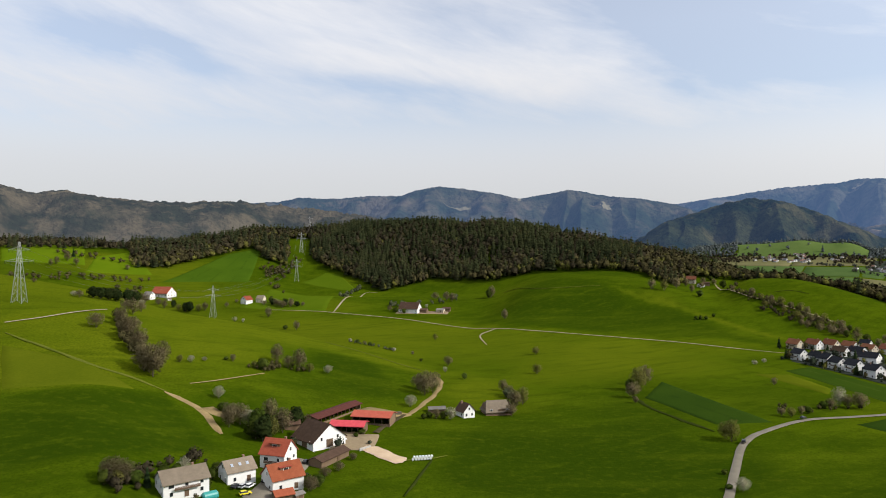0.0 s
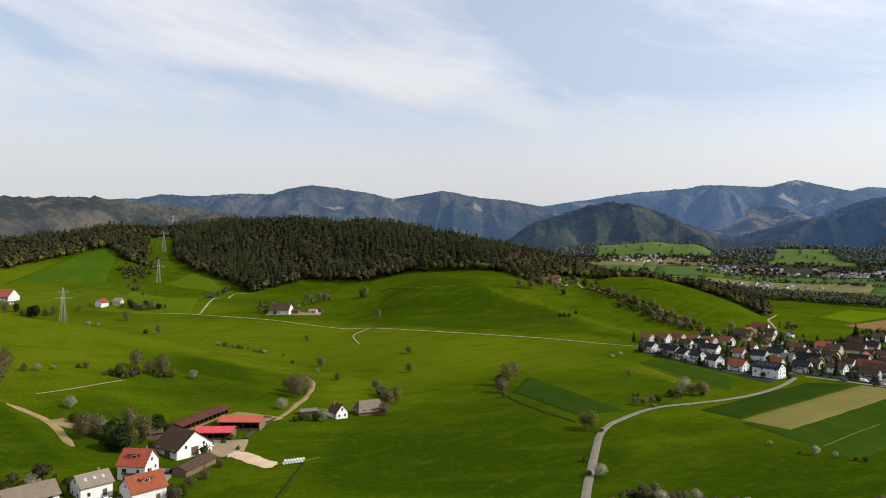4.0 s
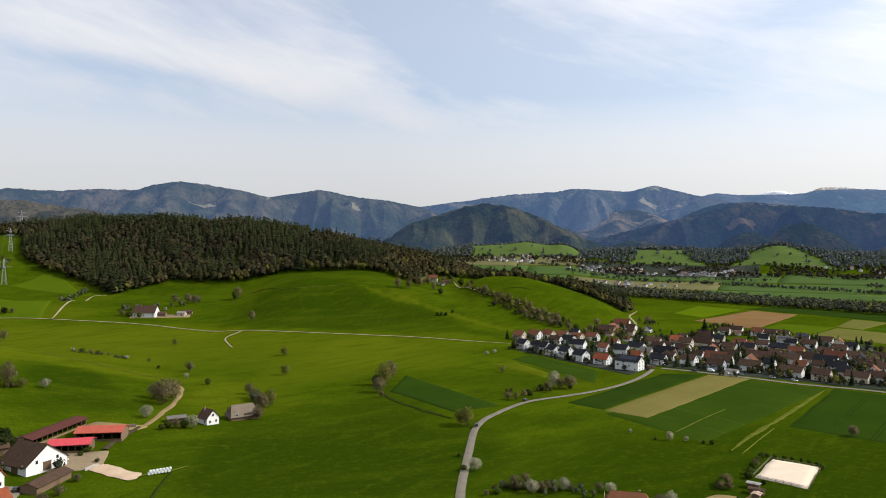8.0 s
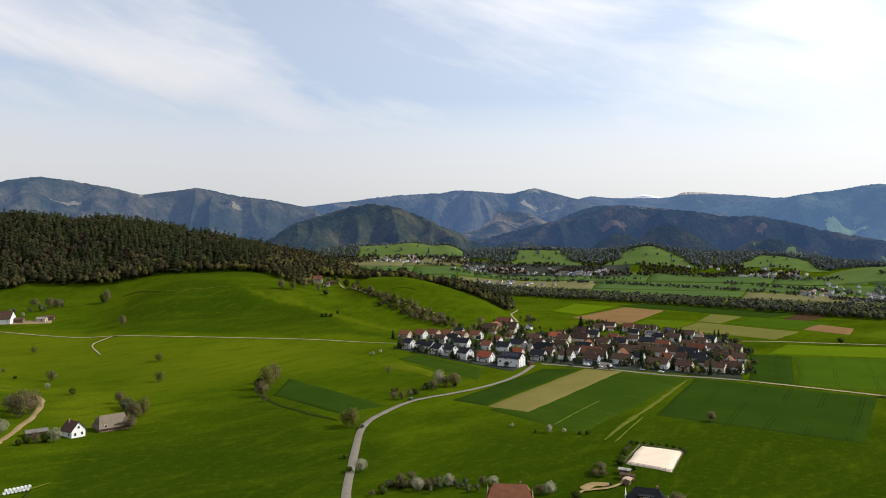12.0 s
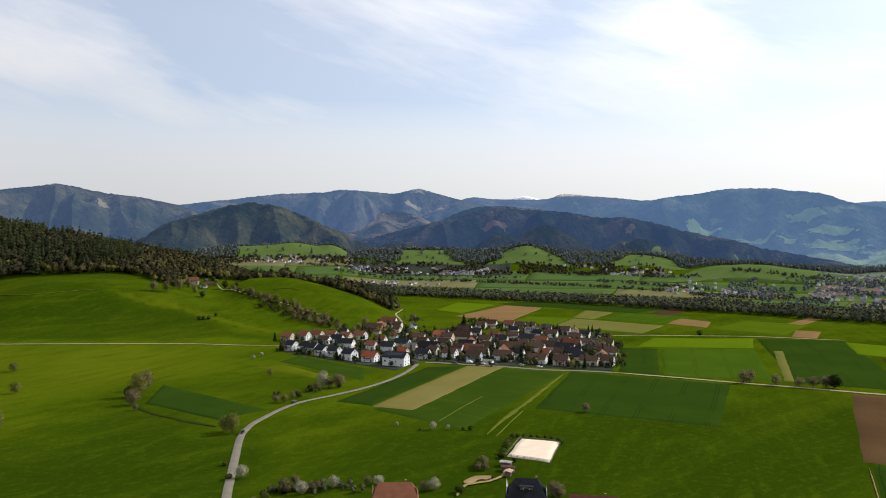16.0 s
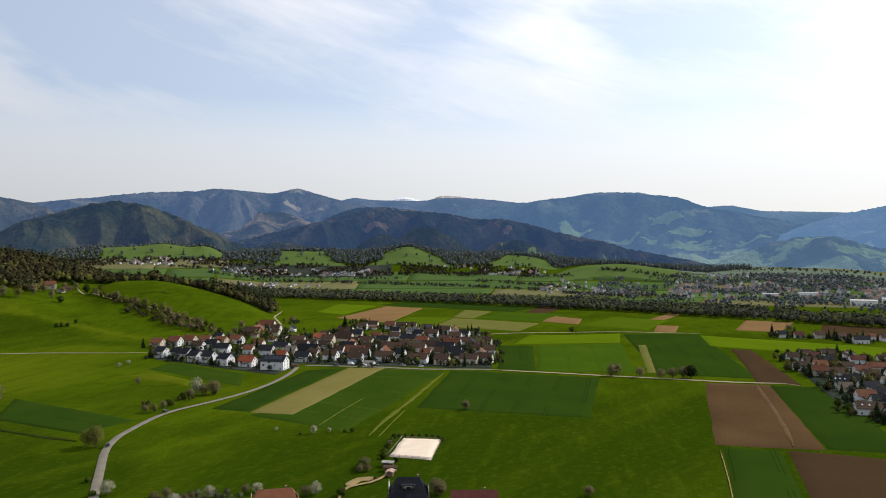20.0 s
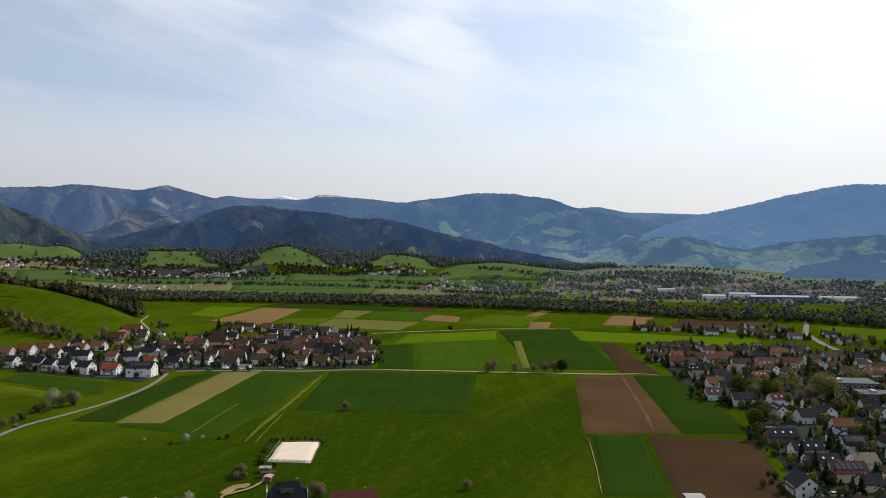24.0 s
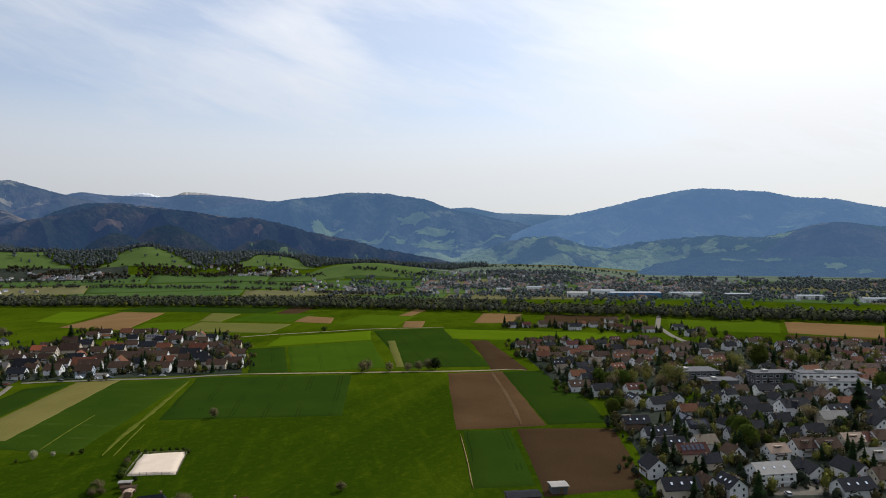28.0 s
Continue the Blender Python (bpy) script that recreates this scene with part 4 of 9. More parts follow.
patch("field_38", "light green slope above the valley", ((-432.4, 1065.1), (-314.9, 1125.2), (-348.2, 1328.6), (-391.5, 1269.5)), CROPS["green"], 0.248)
patch("field_40", "light green side valley meadow", ((-265.0, 907.2), (-153.8, 904.7), (-165.5, 1136.2), (-276.1, 1116.3)), CROPS["lush"], 0.256)
patch("field_41", "light green slope beside the pylons", ((-243.8, 1203.4), (-135.5, 1156.6), (-186.1, 1243.0), (-212.7, 1250.9)), CROPS["lush"], 0.260)
patch("field_42", "light green far slope", ((-672.4, 1056.6), (-562.5, 1090.3), (-645.4, 1250.8), (-741.7, 1165.5)), CROPS["bright"], 0.264)
patch("field_43", "lush slope between the woods", ((-545.4, 1057.2), (-459.3, 1098.2), (-556.1, 1233.4), (-574.8, 1150.4)), CROPS["bright"], 0.268)
patch("field_44", "yellowish mown meadow on the near slope", ((-201.1, 316.2), (-147.9, 334.2), (-184.7, 358.2), (-235.7, 370.5)), CROPS["mown"], 0.272)
patch("field_46", "sandy yard round the broad farmhouse", ((-62.0, 905.0), (6.0, 908.0), (8.0, 923.0), (-60.0, 920.0)), CROPS["yard"], 0.280)
patch("field_47", "garden ground between the houses", ((648.9, 169.8), (454.8, 81.1), (502.4, -122.0), (745.6, -177.9)), CROPS["garden"], 0.284)
patch("field_48", "garden ground between the houses", ((410.4, 44.6), (254.7, 6.2), (283.2, -78.3), (498.9, -121.2)), CROPS["garden"], 0.288)
patch("field_52", "garden ground of the far village", ((998.2, 1622.5), (1343.5, 1343.5), (1442.5, 1442.5), (1079.4, 1754.6)), CROPS["garden"], 1.5)
patch("field_50", "garden ground of the village", ((291.5, 582.2), (313.2, 436.7), (363.2, 465.9), (360.2, 648.1)), CROPS["garden"], 0.296)
patch("field_51", "garden ground of the village", ((360.5, 460.2), (440.1, 326.2), (646.0, 497.9), (466.9, 594.9)), CROPS["garden"], 0.300)


# ---- roads and paths ----
def smooth_line(points, step=4.0):
    """A Catmull-Rom line through the points, in even steps."""
    p = np.array(points, float)
    p = np.vstack([2 * p[0] - p[1], p, 2 * p[-1] - p[-2]])
    out = []
    for k in range(1, len(p) - 2):
        t = np.linspace(0, 1, max(3, int(np.hypot(*(p[k + 1] - p[k])) / step)))[:-1, None]
        out.append(0.5 * (2 * p[k] + (p[k + 1] - p[k - 1]) * t + (2 * p[k - 1] - 5 * p[k] + 4 * p[k + 1] - p[k + 2]) * t ** 2 + (3 * p[k] - p[k - 1] - 3 * p[k + 1] + p[k + 2]) * t ** 3))
    return np.vstack(out + [p[-2:-1]])


def ribbon(name, label, width, material, points, lift=0.75, ragged=0.25):
    c = smooth_line(points)
    t = np.gradient(c, axis=0)
    t /= np.hypot(t[:, 0], t[:, 1])[:, None] + 1e-9
    side = np.column_stack([-t[:, 1], t[:, 0]])
    cols = []
    for k in (-1, -0.4, 0.4, 1):
        wob = 1 + ragged * fbm(c[:, 0] / 6 + 9 * k, c[:, 1] / 6, 2, 4) * (abs(k) == 1)
        along = np.linspace(0, 1, len(c))
        taper = np.clip(np.minimum(along, 1 - along) * 9, 0.35, 1) if ragged > 0.2 else 1.0
        p = c + side * (k * width / 2 * wob * taper)[:, None]
        cols.append(np.column_stack([p, land(c[:, 0], c[:, 1]) + lift + (0.05 if abs(k) < 1 else -0.22)]))
    v = np.stack(cols, 1).reshape(-1, 3)
    ob = new(name, mesh_of(name, v, grid_faces(len(c), 4)[:, ::-1], material, smooth=True))
    if ob.data.polygons[0].normal.z < 0:
        ob.data.flip_normals()
    return tagged(ob, label, "road" if width > 3.4 else "path", kind="structure")


ribbon("village_road", "narrow grey asphalt road curving to the village", 3.7, ASPHALT, ((62.0, 150.0), (80.0, 196.0), (98.0, 240.7), (110.2, 266.5), (123.0, 292.3), (137.4, 321.1), (147.4, 337.0), (161.7, 352.6), (196.0, 378.1), (228.7, 386.8), (254.0, 393.4), (285.0, 406.4), (316.3, 426.5), (344.4, 450.4)), 0.5, 0.1)
ribbon("village_street", "grey asphalt street along the village edge", 4.5, ASPHALT, ((355.0, 453.0), (366.1, 436.3), (389.2, 396.4), (404.2, 364.8), (423.6, 339.9), (434.1, 324.0)), 0.5, 0.1)
ribbon("valley_path", "pale gravel farm path across the meadows", 2.3, TRACK, ((-223.5, 903.7), (-149.3, 899.8), (-45.4, 871.6), (60.6, 792.8), (132.7, 755.3), (212.6, 714.0), (267.2, 662.3), (308.4, 625.6)), 0.5, 0.4)
ribbon("branch_path", "short pale gravel path", 1.5, TRACK, ((60.6, 792.8), (40.4, 752.4), (42.9, 676.5)), 0.5, 0.4)
ribbon("wood_path", "pale gravel path up to the wood", 2.6, TRACK, ((-142.1, 900.4), (-140.2, 936.3), (-133.0, 1135.4), (-108.8, 1152.9)), 0.5, 0.4)
ribbon("farm_track", "sandy farm track between the sheds and the trees", 3.4, DIRT, ((-21.5, 366.0), (-18.8, 373.3), (-12.5, 394.1), (-4.2, 434.6), (-1.5, 466.7), (-6.4, 492.2)), 0.42, 0.9)
ribbon("upper_farm_path", "pale worn path along the slope above the farm", 0.7, VERGE, ((-6.4, 492.2), (-17.9, 500.9), (-39.2, 512.6), (-63.0, 530.8), (-92.0, 546.0)), 0.5, 0.4)
ribbon("slope_track", "sandy track down the near slope", 3.0, DIRT, ((-136.7, 341.7), (-124.2, 336.5), (-113.4, 328.8), (-105.5, 317.3), (-97.6, 306.3)), 0.42, 0.9)
ribbon("slope_path", "worn path across the near slope", 2.2, VERGE, ((-244.9, 389.0), (-213.6, 373.1), (-180.3, 355.2), (-157.3, 349.0), (-136.4, 342.9)), 0.42, 0.9)
ribbon("upper_slope_path", "pale path on the upper slope", 2.5, TRACK, ((-256.1, 405.6), (-241.3, 427.5), (-226.3, 468.2)), 0.5, 0.4)
ribbon("slope_terrace", "pale bare edge on the slope", 1.5, DIRT, ((-131.9, 362.1), (-119.0, 381.2), (-104.3, 405.8)), 0.42, 0.9)
ribbon("hedge_lane", "narrow lane beside a hedge", 3.0, TRACK, ((404.8, 1038.4), (381.6, 895.1), (404.8, 840.0), (426.8, 792.4), (439.1, 748.4)), 0.5, 0.4)
ribbon("field_road", "pale farm road between the fields", 3.6, TRACK, ((432.1, 328.3), (455.1, 282.6), (477.0, 225.2), (501.8, 166.9), (520.3, 133.9), (518.4, 123.0)), 0.5, 0.4)
ribbon("plain_path", "pale path across the plain", 2.6, TRACK, ((614.0, 481.3), (667.5, 441.9), (732.9, 375.5), (785.7, 291.5)), 0.5, 0.4)
ribbon("grass_track", "worn pale track through the crop", 2.8, VERGE, ((236.8, 251.6), (265.4, 269.1), (315.4, 296.4), (400.4, 342.9)), 0.42, 0.9)
ribbon("grass_track", "worn wheel mark beside the track", 1.0, VERGE, ((238.0, 246.0), (262.0, 261.0), (290.0, 278.0)), 0.42, 0.9)
ribbon("mown_track", "pale mown line in the crop", 0.7, VERGE, ((234.6, 287.7), (264.8, 304.6), (297.5, 321.3)), 0.42, 0.9)
BRIDGE_ROAD = ((1006.0, 54.1), (856.5, 46.5), (855.0, 44.8), (769.9, 26.0), (700.9, 1.0), (650.9, -18.6), (596.0, -29.2), (553.1, -35.9))
ribbon("bridge_road", "pale road running from the river bridge into the town", 6.0, ASPHALT, BRIDGE_ROAD, 0.5, 0.1)
ribbon("village_lane", "lane behind the village", 3.0, TRACK, ((465.9, 643.5), (538.9, 741.0), (573.5, 802.4), (640.9, 877.5)), 0.5, 0.4)
ribbon("soil_track", "broad pale band across the ploughed field", 2.6, PALE_SOIL, ((506.8, 147.8), (438.0, 118.7), (374.9, 93.1), (353.0, 85.3)), 0.42, 0.5)
ribbon("plot_edge", "pale bare edge of the small crop plot", 0.55, DIRT, ((325.4, 109.5), (302.5, 99.6), (280.8, 90.4), (261.8, 82.8), (252.0, 78.6)), 0.42, 0.6)
ribbon("ditch", "dark ditch in the meadow", 1.4, DITCH, ((-14.5, 258.5), (-10.4, 277.2), (-4.7, 302.6)), 0.42, 0.9)
ribbon("wood_edge_path", "pale worn path along the knoll", 2.0, VERGE, ((86.3, 1000.5), (133.9, 935.1), (211.7, 935.7)), 0.42, 0.9)
ribbon("brook_line", "rough dark grass along a brook", 3.0, DITCH, ((121.0, 436.3), (122.0, 409.9), (129.3, 382.3), (138.4, 353.9)), 0.42, 0.9)
ribbon("tail_meadow_terrace", "dark terrace edge in the meadow", 1.6, DITCH, ((415.8, 872.4), (435.6, 867.9), (450.3, 853.4)), 0.42, 0.9)
ribbon("south_lane", "residential lane between the houses", 4.5, ASPHALT, ((393.8, 36.4), (372.9, 21.3), (367.4, 9.9), (340.3, 2.5), (303.0, -11.6), (297.8, -23.0)), 0.5, 0.1)
ribbon("school_lane", "residential lane beside the school", 4.5, ASPHALT, ((544.2, 89.0), (545.0, 63.0), (549.4, 33.8)), 0.5, 0.1)

from mathutils.bvhtree import BVHTree

# far_fields: plots of the valley floor beyond the river wood
plot_rng = random.Random(6)
plot = 0
for ring, (d0, d1) in enumerate(((1330, 1480), (1490, 1640), (1650, 1800), (1810, 1960), (1970, 2110), (2120, 2260), (2270, 2420), (2430, 2590), (2600, 2780))):
    az = 17.0 + ring
    while az < 108:
        wide = plot_rng.uniform(5.0, 13.0)
        inner = max(d0, float(np.interp(az + wide / 2, (17, 33, 44, 61, 80, 108), (1750, 1700, 1560, 1350, 1180, 1100))))
        if inner < d1 - 40 and not (32 < az + wide / 2 < 66 and d0 > 1900) and not (az < 33 and d0 > 2000):
            corners = [tuple(float(v) for v in at(a, d)) for a, d in ((az, inner), (az + wide, inner + plot_rng.uniform(-15, 15)), (az + wide + 0.4, d1), (az + 0.4, d1 + plot_rng.uniform(-15, 5)))]
            plot += 1
            patch("far_field_%d" % plot, "far field on the valley floor in haze-paled tones", corners, CROPS[plot_rng.choice(("far", "far_dark", "far_dark", "far_dark", "far_dark", "far_straw") if d0 < 1900 else ("haze", "haze", "far_dark", "haze", "far_straw"))], 0.3 + 0.01 * plot, cell=26.0)
        az += wide + 0.1



# the round pastures in front of the wooded hills
# bearings of the near corners and of the far corners, near and far distance
HILL_PASTURES = ((35.5, 40.9, 36.1, 39.7, 2060, 2205), (42.9, 50.2, 45.6, 46.9, 2055, 2225), (53.0, 59.2, 54.6, 57.0, 2060, 2190), (22.4, 32.0, 23.2, 31.2, 2125, 2270), (57.6, 69.6, 59.0, 68.0, 1840, 2020))


def in_pasture(az, d, k):
    """How far a place lies within a hill pasture, in metres; its edge is eaten by the wood."""
    a0, a1, b0, b1, d0, d1 = HILL_PASTURES[k]
    s = (d - d0) / (d1 - d0)
    x, y = at(az, d)
    inner = np.minimum(np.minimum(az - a0 - (b0 - a0) * s, a1 - az - (a1 - b1) * s) * 38, np.minimum(d1 - d, (d - d0 + 25) * 1.5))
    return inner + 42 * fbm(x / 95, y / 95, 3, 80 + k) + 16 * fbm(x / 24, y / 24, 2, 90 + k)


for k, (a0, a1, b0, b1, d0, d1) in enumerate(HILL_PASTURES):
    az, d = np.meshgrid(np.arange(a0 - 1.2, a1 + 1.2, 0.11), np.arange(d0 - 50, d1 + 50, 5.0))
    x, y = at(az, d)
    cells = grid_faces(*az.shape)
    cells = cells[in_pasture(az, d, k).ravel()[cells].min(1) > 0]
    verts = np.stack([x, y, land(x, y) + 0.9 + 0.05 * k], -1).reshape(-1, 3)
    if np.cross(verts[cells[0][1]] - verts[cells[0][0]], verts[cells[0][3]] - verts[cells[0][0]])[2] < 0:
        cells = cells[:, ::-1]
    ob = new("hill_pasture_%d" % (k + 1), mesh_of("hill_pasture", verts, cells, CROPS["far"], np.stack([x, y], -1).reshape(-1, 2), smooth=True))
    tagged(ob, "haze-paled green pasture with ragged edges below the woods", "field", kind="structure")


# clearings and pastures on the slopes of the far ranges
def clearing(on, label, material, rows, depth=0.5):
    """Open ground lying on a range: rows of bearing, distance, half width in degrees, half depth in metres."""
    bm = bmesh.new()
    bm.from_mesh(bpy.data.objects[on].data)
    tree_of = BVHTree.FromBMesh(bm)
    bm.free()
    vs, fs, n = [], [], 0
    for k, (az, d, half, deep) in enumerate(rows):
        u, v = np.meshgrid(np.linspace(-1.3, 1.3, 61), np.linspace(-1.5, 1.5, 31))
        x, y = at(az + half * u, d + deep * v + 0.3 * deep * u)
        z = np.empty(x.shape)
        for i in np.ndindex(x.shape):
            hit = tree_of.ray_cast(Vector((x[i], y[i], 900)), Vector((0, 0, -1)))[0]
            z[i] = hit.z if hit else -50.0
        z = z + depth + 2.5
        # trees eat into its edges and stand in groups on it
        inside = 1 - np.hypot(u, v) + 0.8 * fbm(u * 2.2 + 5 * k, v * 1.6 + k, 4, k + 50) + 0.25 * fbm(u * 9, v * 5, 2, k + 60)
        cells = grid_faces(*x.shape)
        cells = cells[inside.ravel()[cells].mean(1) > 0.22]
        vs.append(np.stack([x, y, z], -1).reshape(-1, 3))
        fs.append(cells + n)
        n += x.size
    f = np.vstack(fs)
    v = np.vstack(vs)
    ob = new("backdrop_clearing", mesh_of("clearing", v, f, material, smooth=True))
    if ob.data.polygons[0].normal.z < 0:
        ob.data.flip_normals()
    return tagged(ob, label, "clearing", kind="structure")


# air is the range's haze, given to the open ground as emission
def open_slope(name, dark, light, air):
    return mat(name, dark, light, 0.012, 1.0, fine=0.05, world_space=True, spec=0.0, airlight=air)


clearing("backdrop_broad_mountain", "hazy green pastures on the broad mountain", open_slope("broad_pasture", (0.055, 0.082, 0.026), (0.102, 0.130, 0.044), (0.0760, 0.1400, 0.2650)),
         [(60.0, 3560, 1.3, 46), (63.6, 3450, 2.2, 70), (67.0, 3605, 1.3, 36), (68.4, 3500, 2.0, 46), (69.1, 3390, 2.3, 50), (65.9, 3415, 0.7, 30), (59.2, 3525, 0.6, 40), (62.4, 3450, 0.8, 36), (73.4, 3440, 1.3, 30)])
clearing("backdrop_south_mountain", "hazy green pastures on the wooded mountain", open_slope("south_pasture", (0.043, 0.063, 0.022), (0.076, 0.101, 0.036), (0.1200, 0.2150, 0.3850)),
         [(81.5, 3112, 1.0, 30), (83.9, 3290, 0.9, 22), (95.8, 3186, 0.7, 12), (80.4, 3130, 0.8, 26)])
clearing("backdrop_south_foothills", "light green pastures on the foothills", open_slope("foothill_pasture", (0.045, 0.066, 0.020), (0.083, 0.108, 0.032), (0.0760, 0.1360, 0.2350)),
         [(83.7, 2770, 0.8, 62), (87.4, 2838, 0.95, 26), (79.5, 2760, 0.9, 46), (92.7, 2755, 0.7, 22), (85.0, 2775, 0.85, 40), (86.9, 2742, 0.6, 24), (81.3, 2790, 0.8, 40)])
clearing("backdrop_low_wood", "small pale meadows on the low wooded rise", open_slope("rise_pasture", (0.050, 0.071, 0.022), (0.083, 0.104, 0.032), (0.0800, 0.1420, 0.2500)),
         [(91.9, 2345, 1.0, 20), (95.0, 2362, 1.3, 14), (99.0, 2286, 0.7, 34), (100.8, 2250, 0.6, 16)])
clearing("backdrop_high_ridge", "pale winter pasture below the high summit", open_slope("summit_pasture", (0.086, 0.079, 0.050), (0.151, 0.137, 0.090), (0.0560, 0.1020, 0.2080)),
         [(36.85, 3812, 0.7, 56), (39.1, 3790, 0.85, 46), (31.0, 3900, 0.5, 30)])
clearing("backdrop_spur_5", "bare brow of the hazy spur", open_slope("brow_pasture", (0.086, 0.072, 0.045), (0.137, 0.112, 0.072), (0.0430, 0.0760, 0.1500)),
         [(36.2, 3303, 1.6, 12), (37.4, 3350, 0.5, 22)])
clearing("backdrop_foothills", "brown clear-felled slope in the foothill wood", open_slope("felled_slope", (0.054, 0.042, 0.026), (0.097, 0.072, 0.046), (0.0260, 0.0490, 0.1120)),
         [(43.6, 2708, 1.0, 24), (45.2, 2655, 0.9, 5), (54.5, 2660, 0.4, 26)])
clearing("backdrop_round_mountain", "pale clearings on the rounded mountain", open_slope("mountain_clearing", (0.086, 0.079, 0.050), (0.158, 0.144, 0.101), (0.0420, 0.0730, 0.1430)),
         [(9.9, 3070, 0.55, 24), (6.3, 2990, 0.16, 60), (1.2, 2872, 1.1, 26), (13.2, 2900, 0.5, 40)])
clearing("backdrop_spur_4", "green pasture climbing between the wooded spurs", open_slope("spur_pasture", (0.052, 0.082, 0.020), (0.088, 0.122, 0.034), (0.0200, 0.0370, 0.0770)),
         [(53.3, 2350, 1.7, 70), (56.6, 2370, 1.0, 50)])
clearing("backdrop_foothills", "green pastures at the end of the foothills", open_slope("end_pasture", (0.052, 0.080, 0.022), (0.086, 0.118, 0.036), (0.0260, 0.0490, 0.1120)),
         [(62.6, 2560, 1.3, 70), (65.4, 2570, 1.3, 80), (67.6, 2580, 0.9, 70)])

# ---- vegetation ----
BARK = mat("bark", (0.07, 0.055, 0.04), (0.14, 0.115, 0.085), 3.0, 0.95)
LEAVES = {
    "bare": mat("bare_twigs", (0.150, 0.125, 0.065), (0.235, 0.195, 0.105), 0.25, 0.95, island=0.15, vary=0.15, spec=0.0),
    "budding": mat("budding_leaves", (0.130, 0.130, 0.034), (0.225, 0.215, 0.060), 0.25, 0.9, island=0.15, vary=0.15, spec=0.0),
    "green": mat("spring_leaves", (0.040, 0.062, 0.010), (0.085, 0.108, 0.020), 0.25, 0.9, island=0.18, vary=0.3, spec=0.0),
    "blossom": mat("white_blossom", (0.30, 0.29, 0.18), (0.62, 0.58, 0.46), 0.4, 0.9, island=0.25, vary=0.1, spec=0.0),
    "dark": mat("dark_leaves", (0.016, 0.026, 0.008), (0.034, 0.046, 0.013), 0.25, 0.9, island=0.35, vary=0.2, spec=0.0),
    "fir": mat("fir_needles", (0.012, 0.024, 0.010), (0.030, 0.046, 0.017), 0.3, 0.9, island=0.5, vary=0.25, spec=0.0),
}
for m in LEAVES.values():      # thin leaves and twigs let some of the sun through
    n, l = m.node_tree.nodes, m.node_tree.links
    b = n["Principled BSDF"]
    through_leaf, blend = n.new("ShaderNodeBsdfTranslucent"), n.new("ShaderNodeMixShader")
    l.new(b.inputs["Base Color"].links[0].from_socket, through_leaf.inputs["Color"])
    blend.inputs[0].default_value = 0.4
    l.new(b.outputs[0], blend.inputs[1]), l.new(through_leaf.outputs[0], blend.inputs[2])
    l.new(blend.outputs[0], n["Material Output"].inputs["Surface"])
WOOD_FIR = mat("forest_fir", (0.013, 0.019, 0.009), (0.036, 0.039, 0.016), 0.010, 0.95, fine=0.05, island=0.4, world_space=True, spec=0.0)
# firs at the far hills: haze put into a paler, bluer base colour
HAZED_FIR = mat("far_hazed_fir", (0.036, 0.048, 0.048), (0.074, 0.086, 0.076), 0.010, 0.95, fine=0.05, island=0.4, world_space=True, spec=0.0)
WOOD_LEAF = mat("forest_broadleaf", (0.032, 0.029, 0.014), (0.076, 0.067, 0.028), 0.016, 0.95, fine=0.45, island=0.3, world_space=True, spec=0.0)
RIVER_LEAF = mat("river_wood", (0.044, 0.053, 0.028), (0.088, 0.098, 0.048), 0.014, 0.95, fine=0.45, island=0.25, world_space=True, spec=0.0)
# far foliage with the bluish haze of distance in its base colour
HAZED_LEAF = mat("hazed_far_leaves", (0.060, 0.074, 0.078), (0.110, 0.124, 0.118), 0.016, 0.95, fine=0.45, island=0.3, world_space=True, spec=0.0)
RIVER_TWIGS = mat("river_bare_twigs", (0.036, 0.040, 0.030), (0.072, 0.076, 0.054), 0.016, 0.95, fine=0.45, island=0.3, world_space=True, spec=0.0)
WOOD_DARK = mat("forest_bare_twigs", (0.020, 0.018, 0.011), (0.050, 0.042, 0.025), 0.016, 0.95, fine=0.45, island=0.3, world_space=True, spec=0.0)
BUD_LEAF = mat("forest_budding_leaves", (0.080, 0.083, 0.018), (0.145, 0.140, 0.034), 0.02, 0.95, fine=0.45, island=0.3, world_space=True, spec=0.0)


def tube(a, b, ra, rb, n=5):
    """Arrays of a tapered stem from a to b."""
    a, b = np.array(a, float), np.array(b, float)
    w = (b - a) / (np.linalg.norm(b - a) + 1e-9)
    u = np.cross(w, (0.31, 0.95, 0.07) if abs(w[2]) > 0.6 else (0, 0, 1))
    u /= np.linalg.norm(u)
    v = np.cross(w, u)
    t = np.arange(n) * 2 * np.pi / n
    ring = np.outer(np.cos(t), u) + np.outer(np.sin(t), v)
    k = np.arange(n)
    return np.vstack([a + ring * ra, b + ring * rb]), np.stack([k, (k + 1) % n, (k + 1) % n + n, k + n], -1)


def joined(parts):
    """One pair of arrays out of several; all faces have the same count of corners."""
    vs, fs, n = [], [], 0
    for v, f in parts:
        vs.append(v), fs.append(np.asarray(f) + n)
        n += len(v)
    return np.vstack(vs), np.vstack(fs)


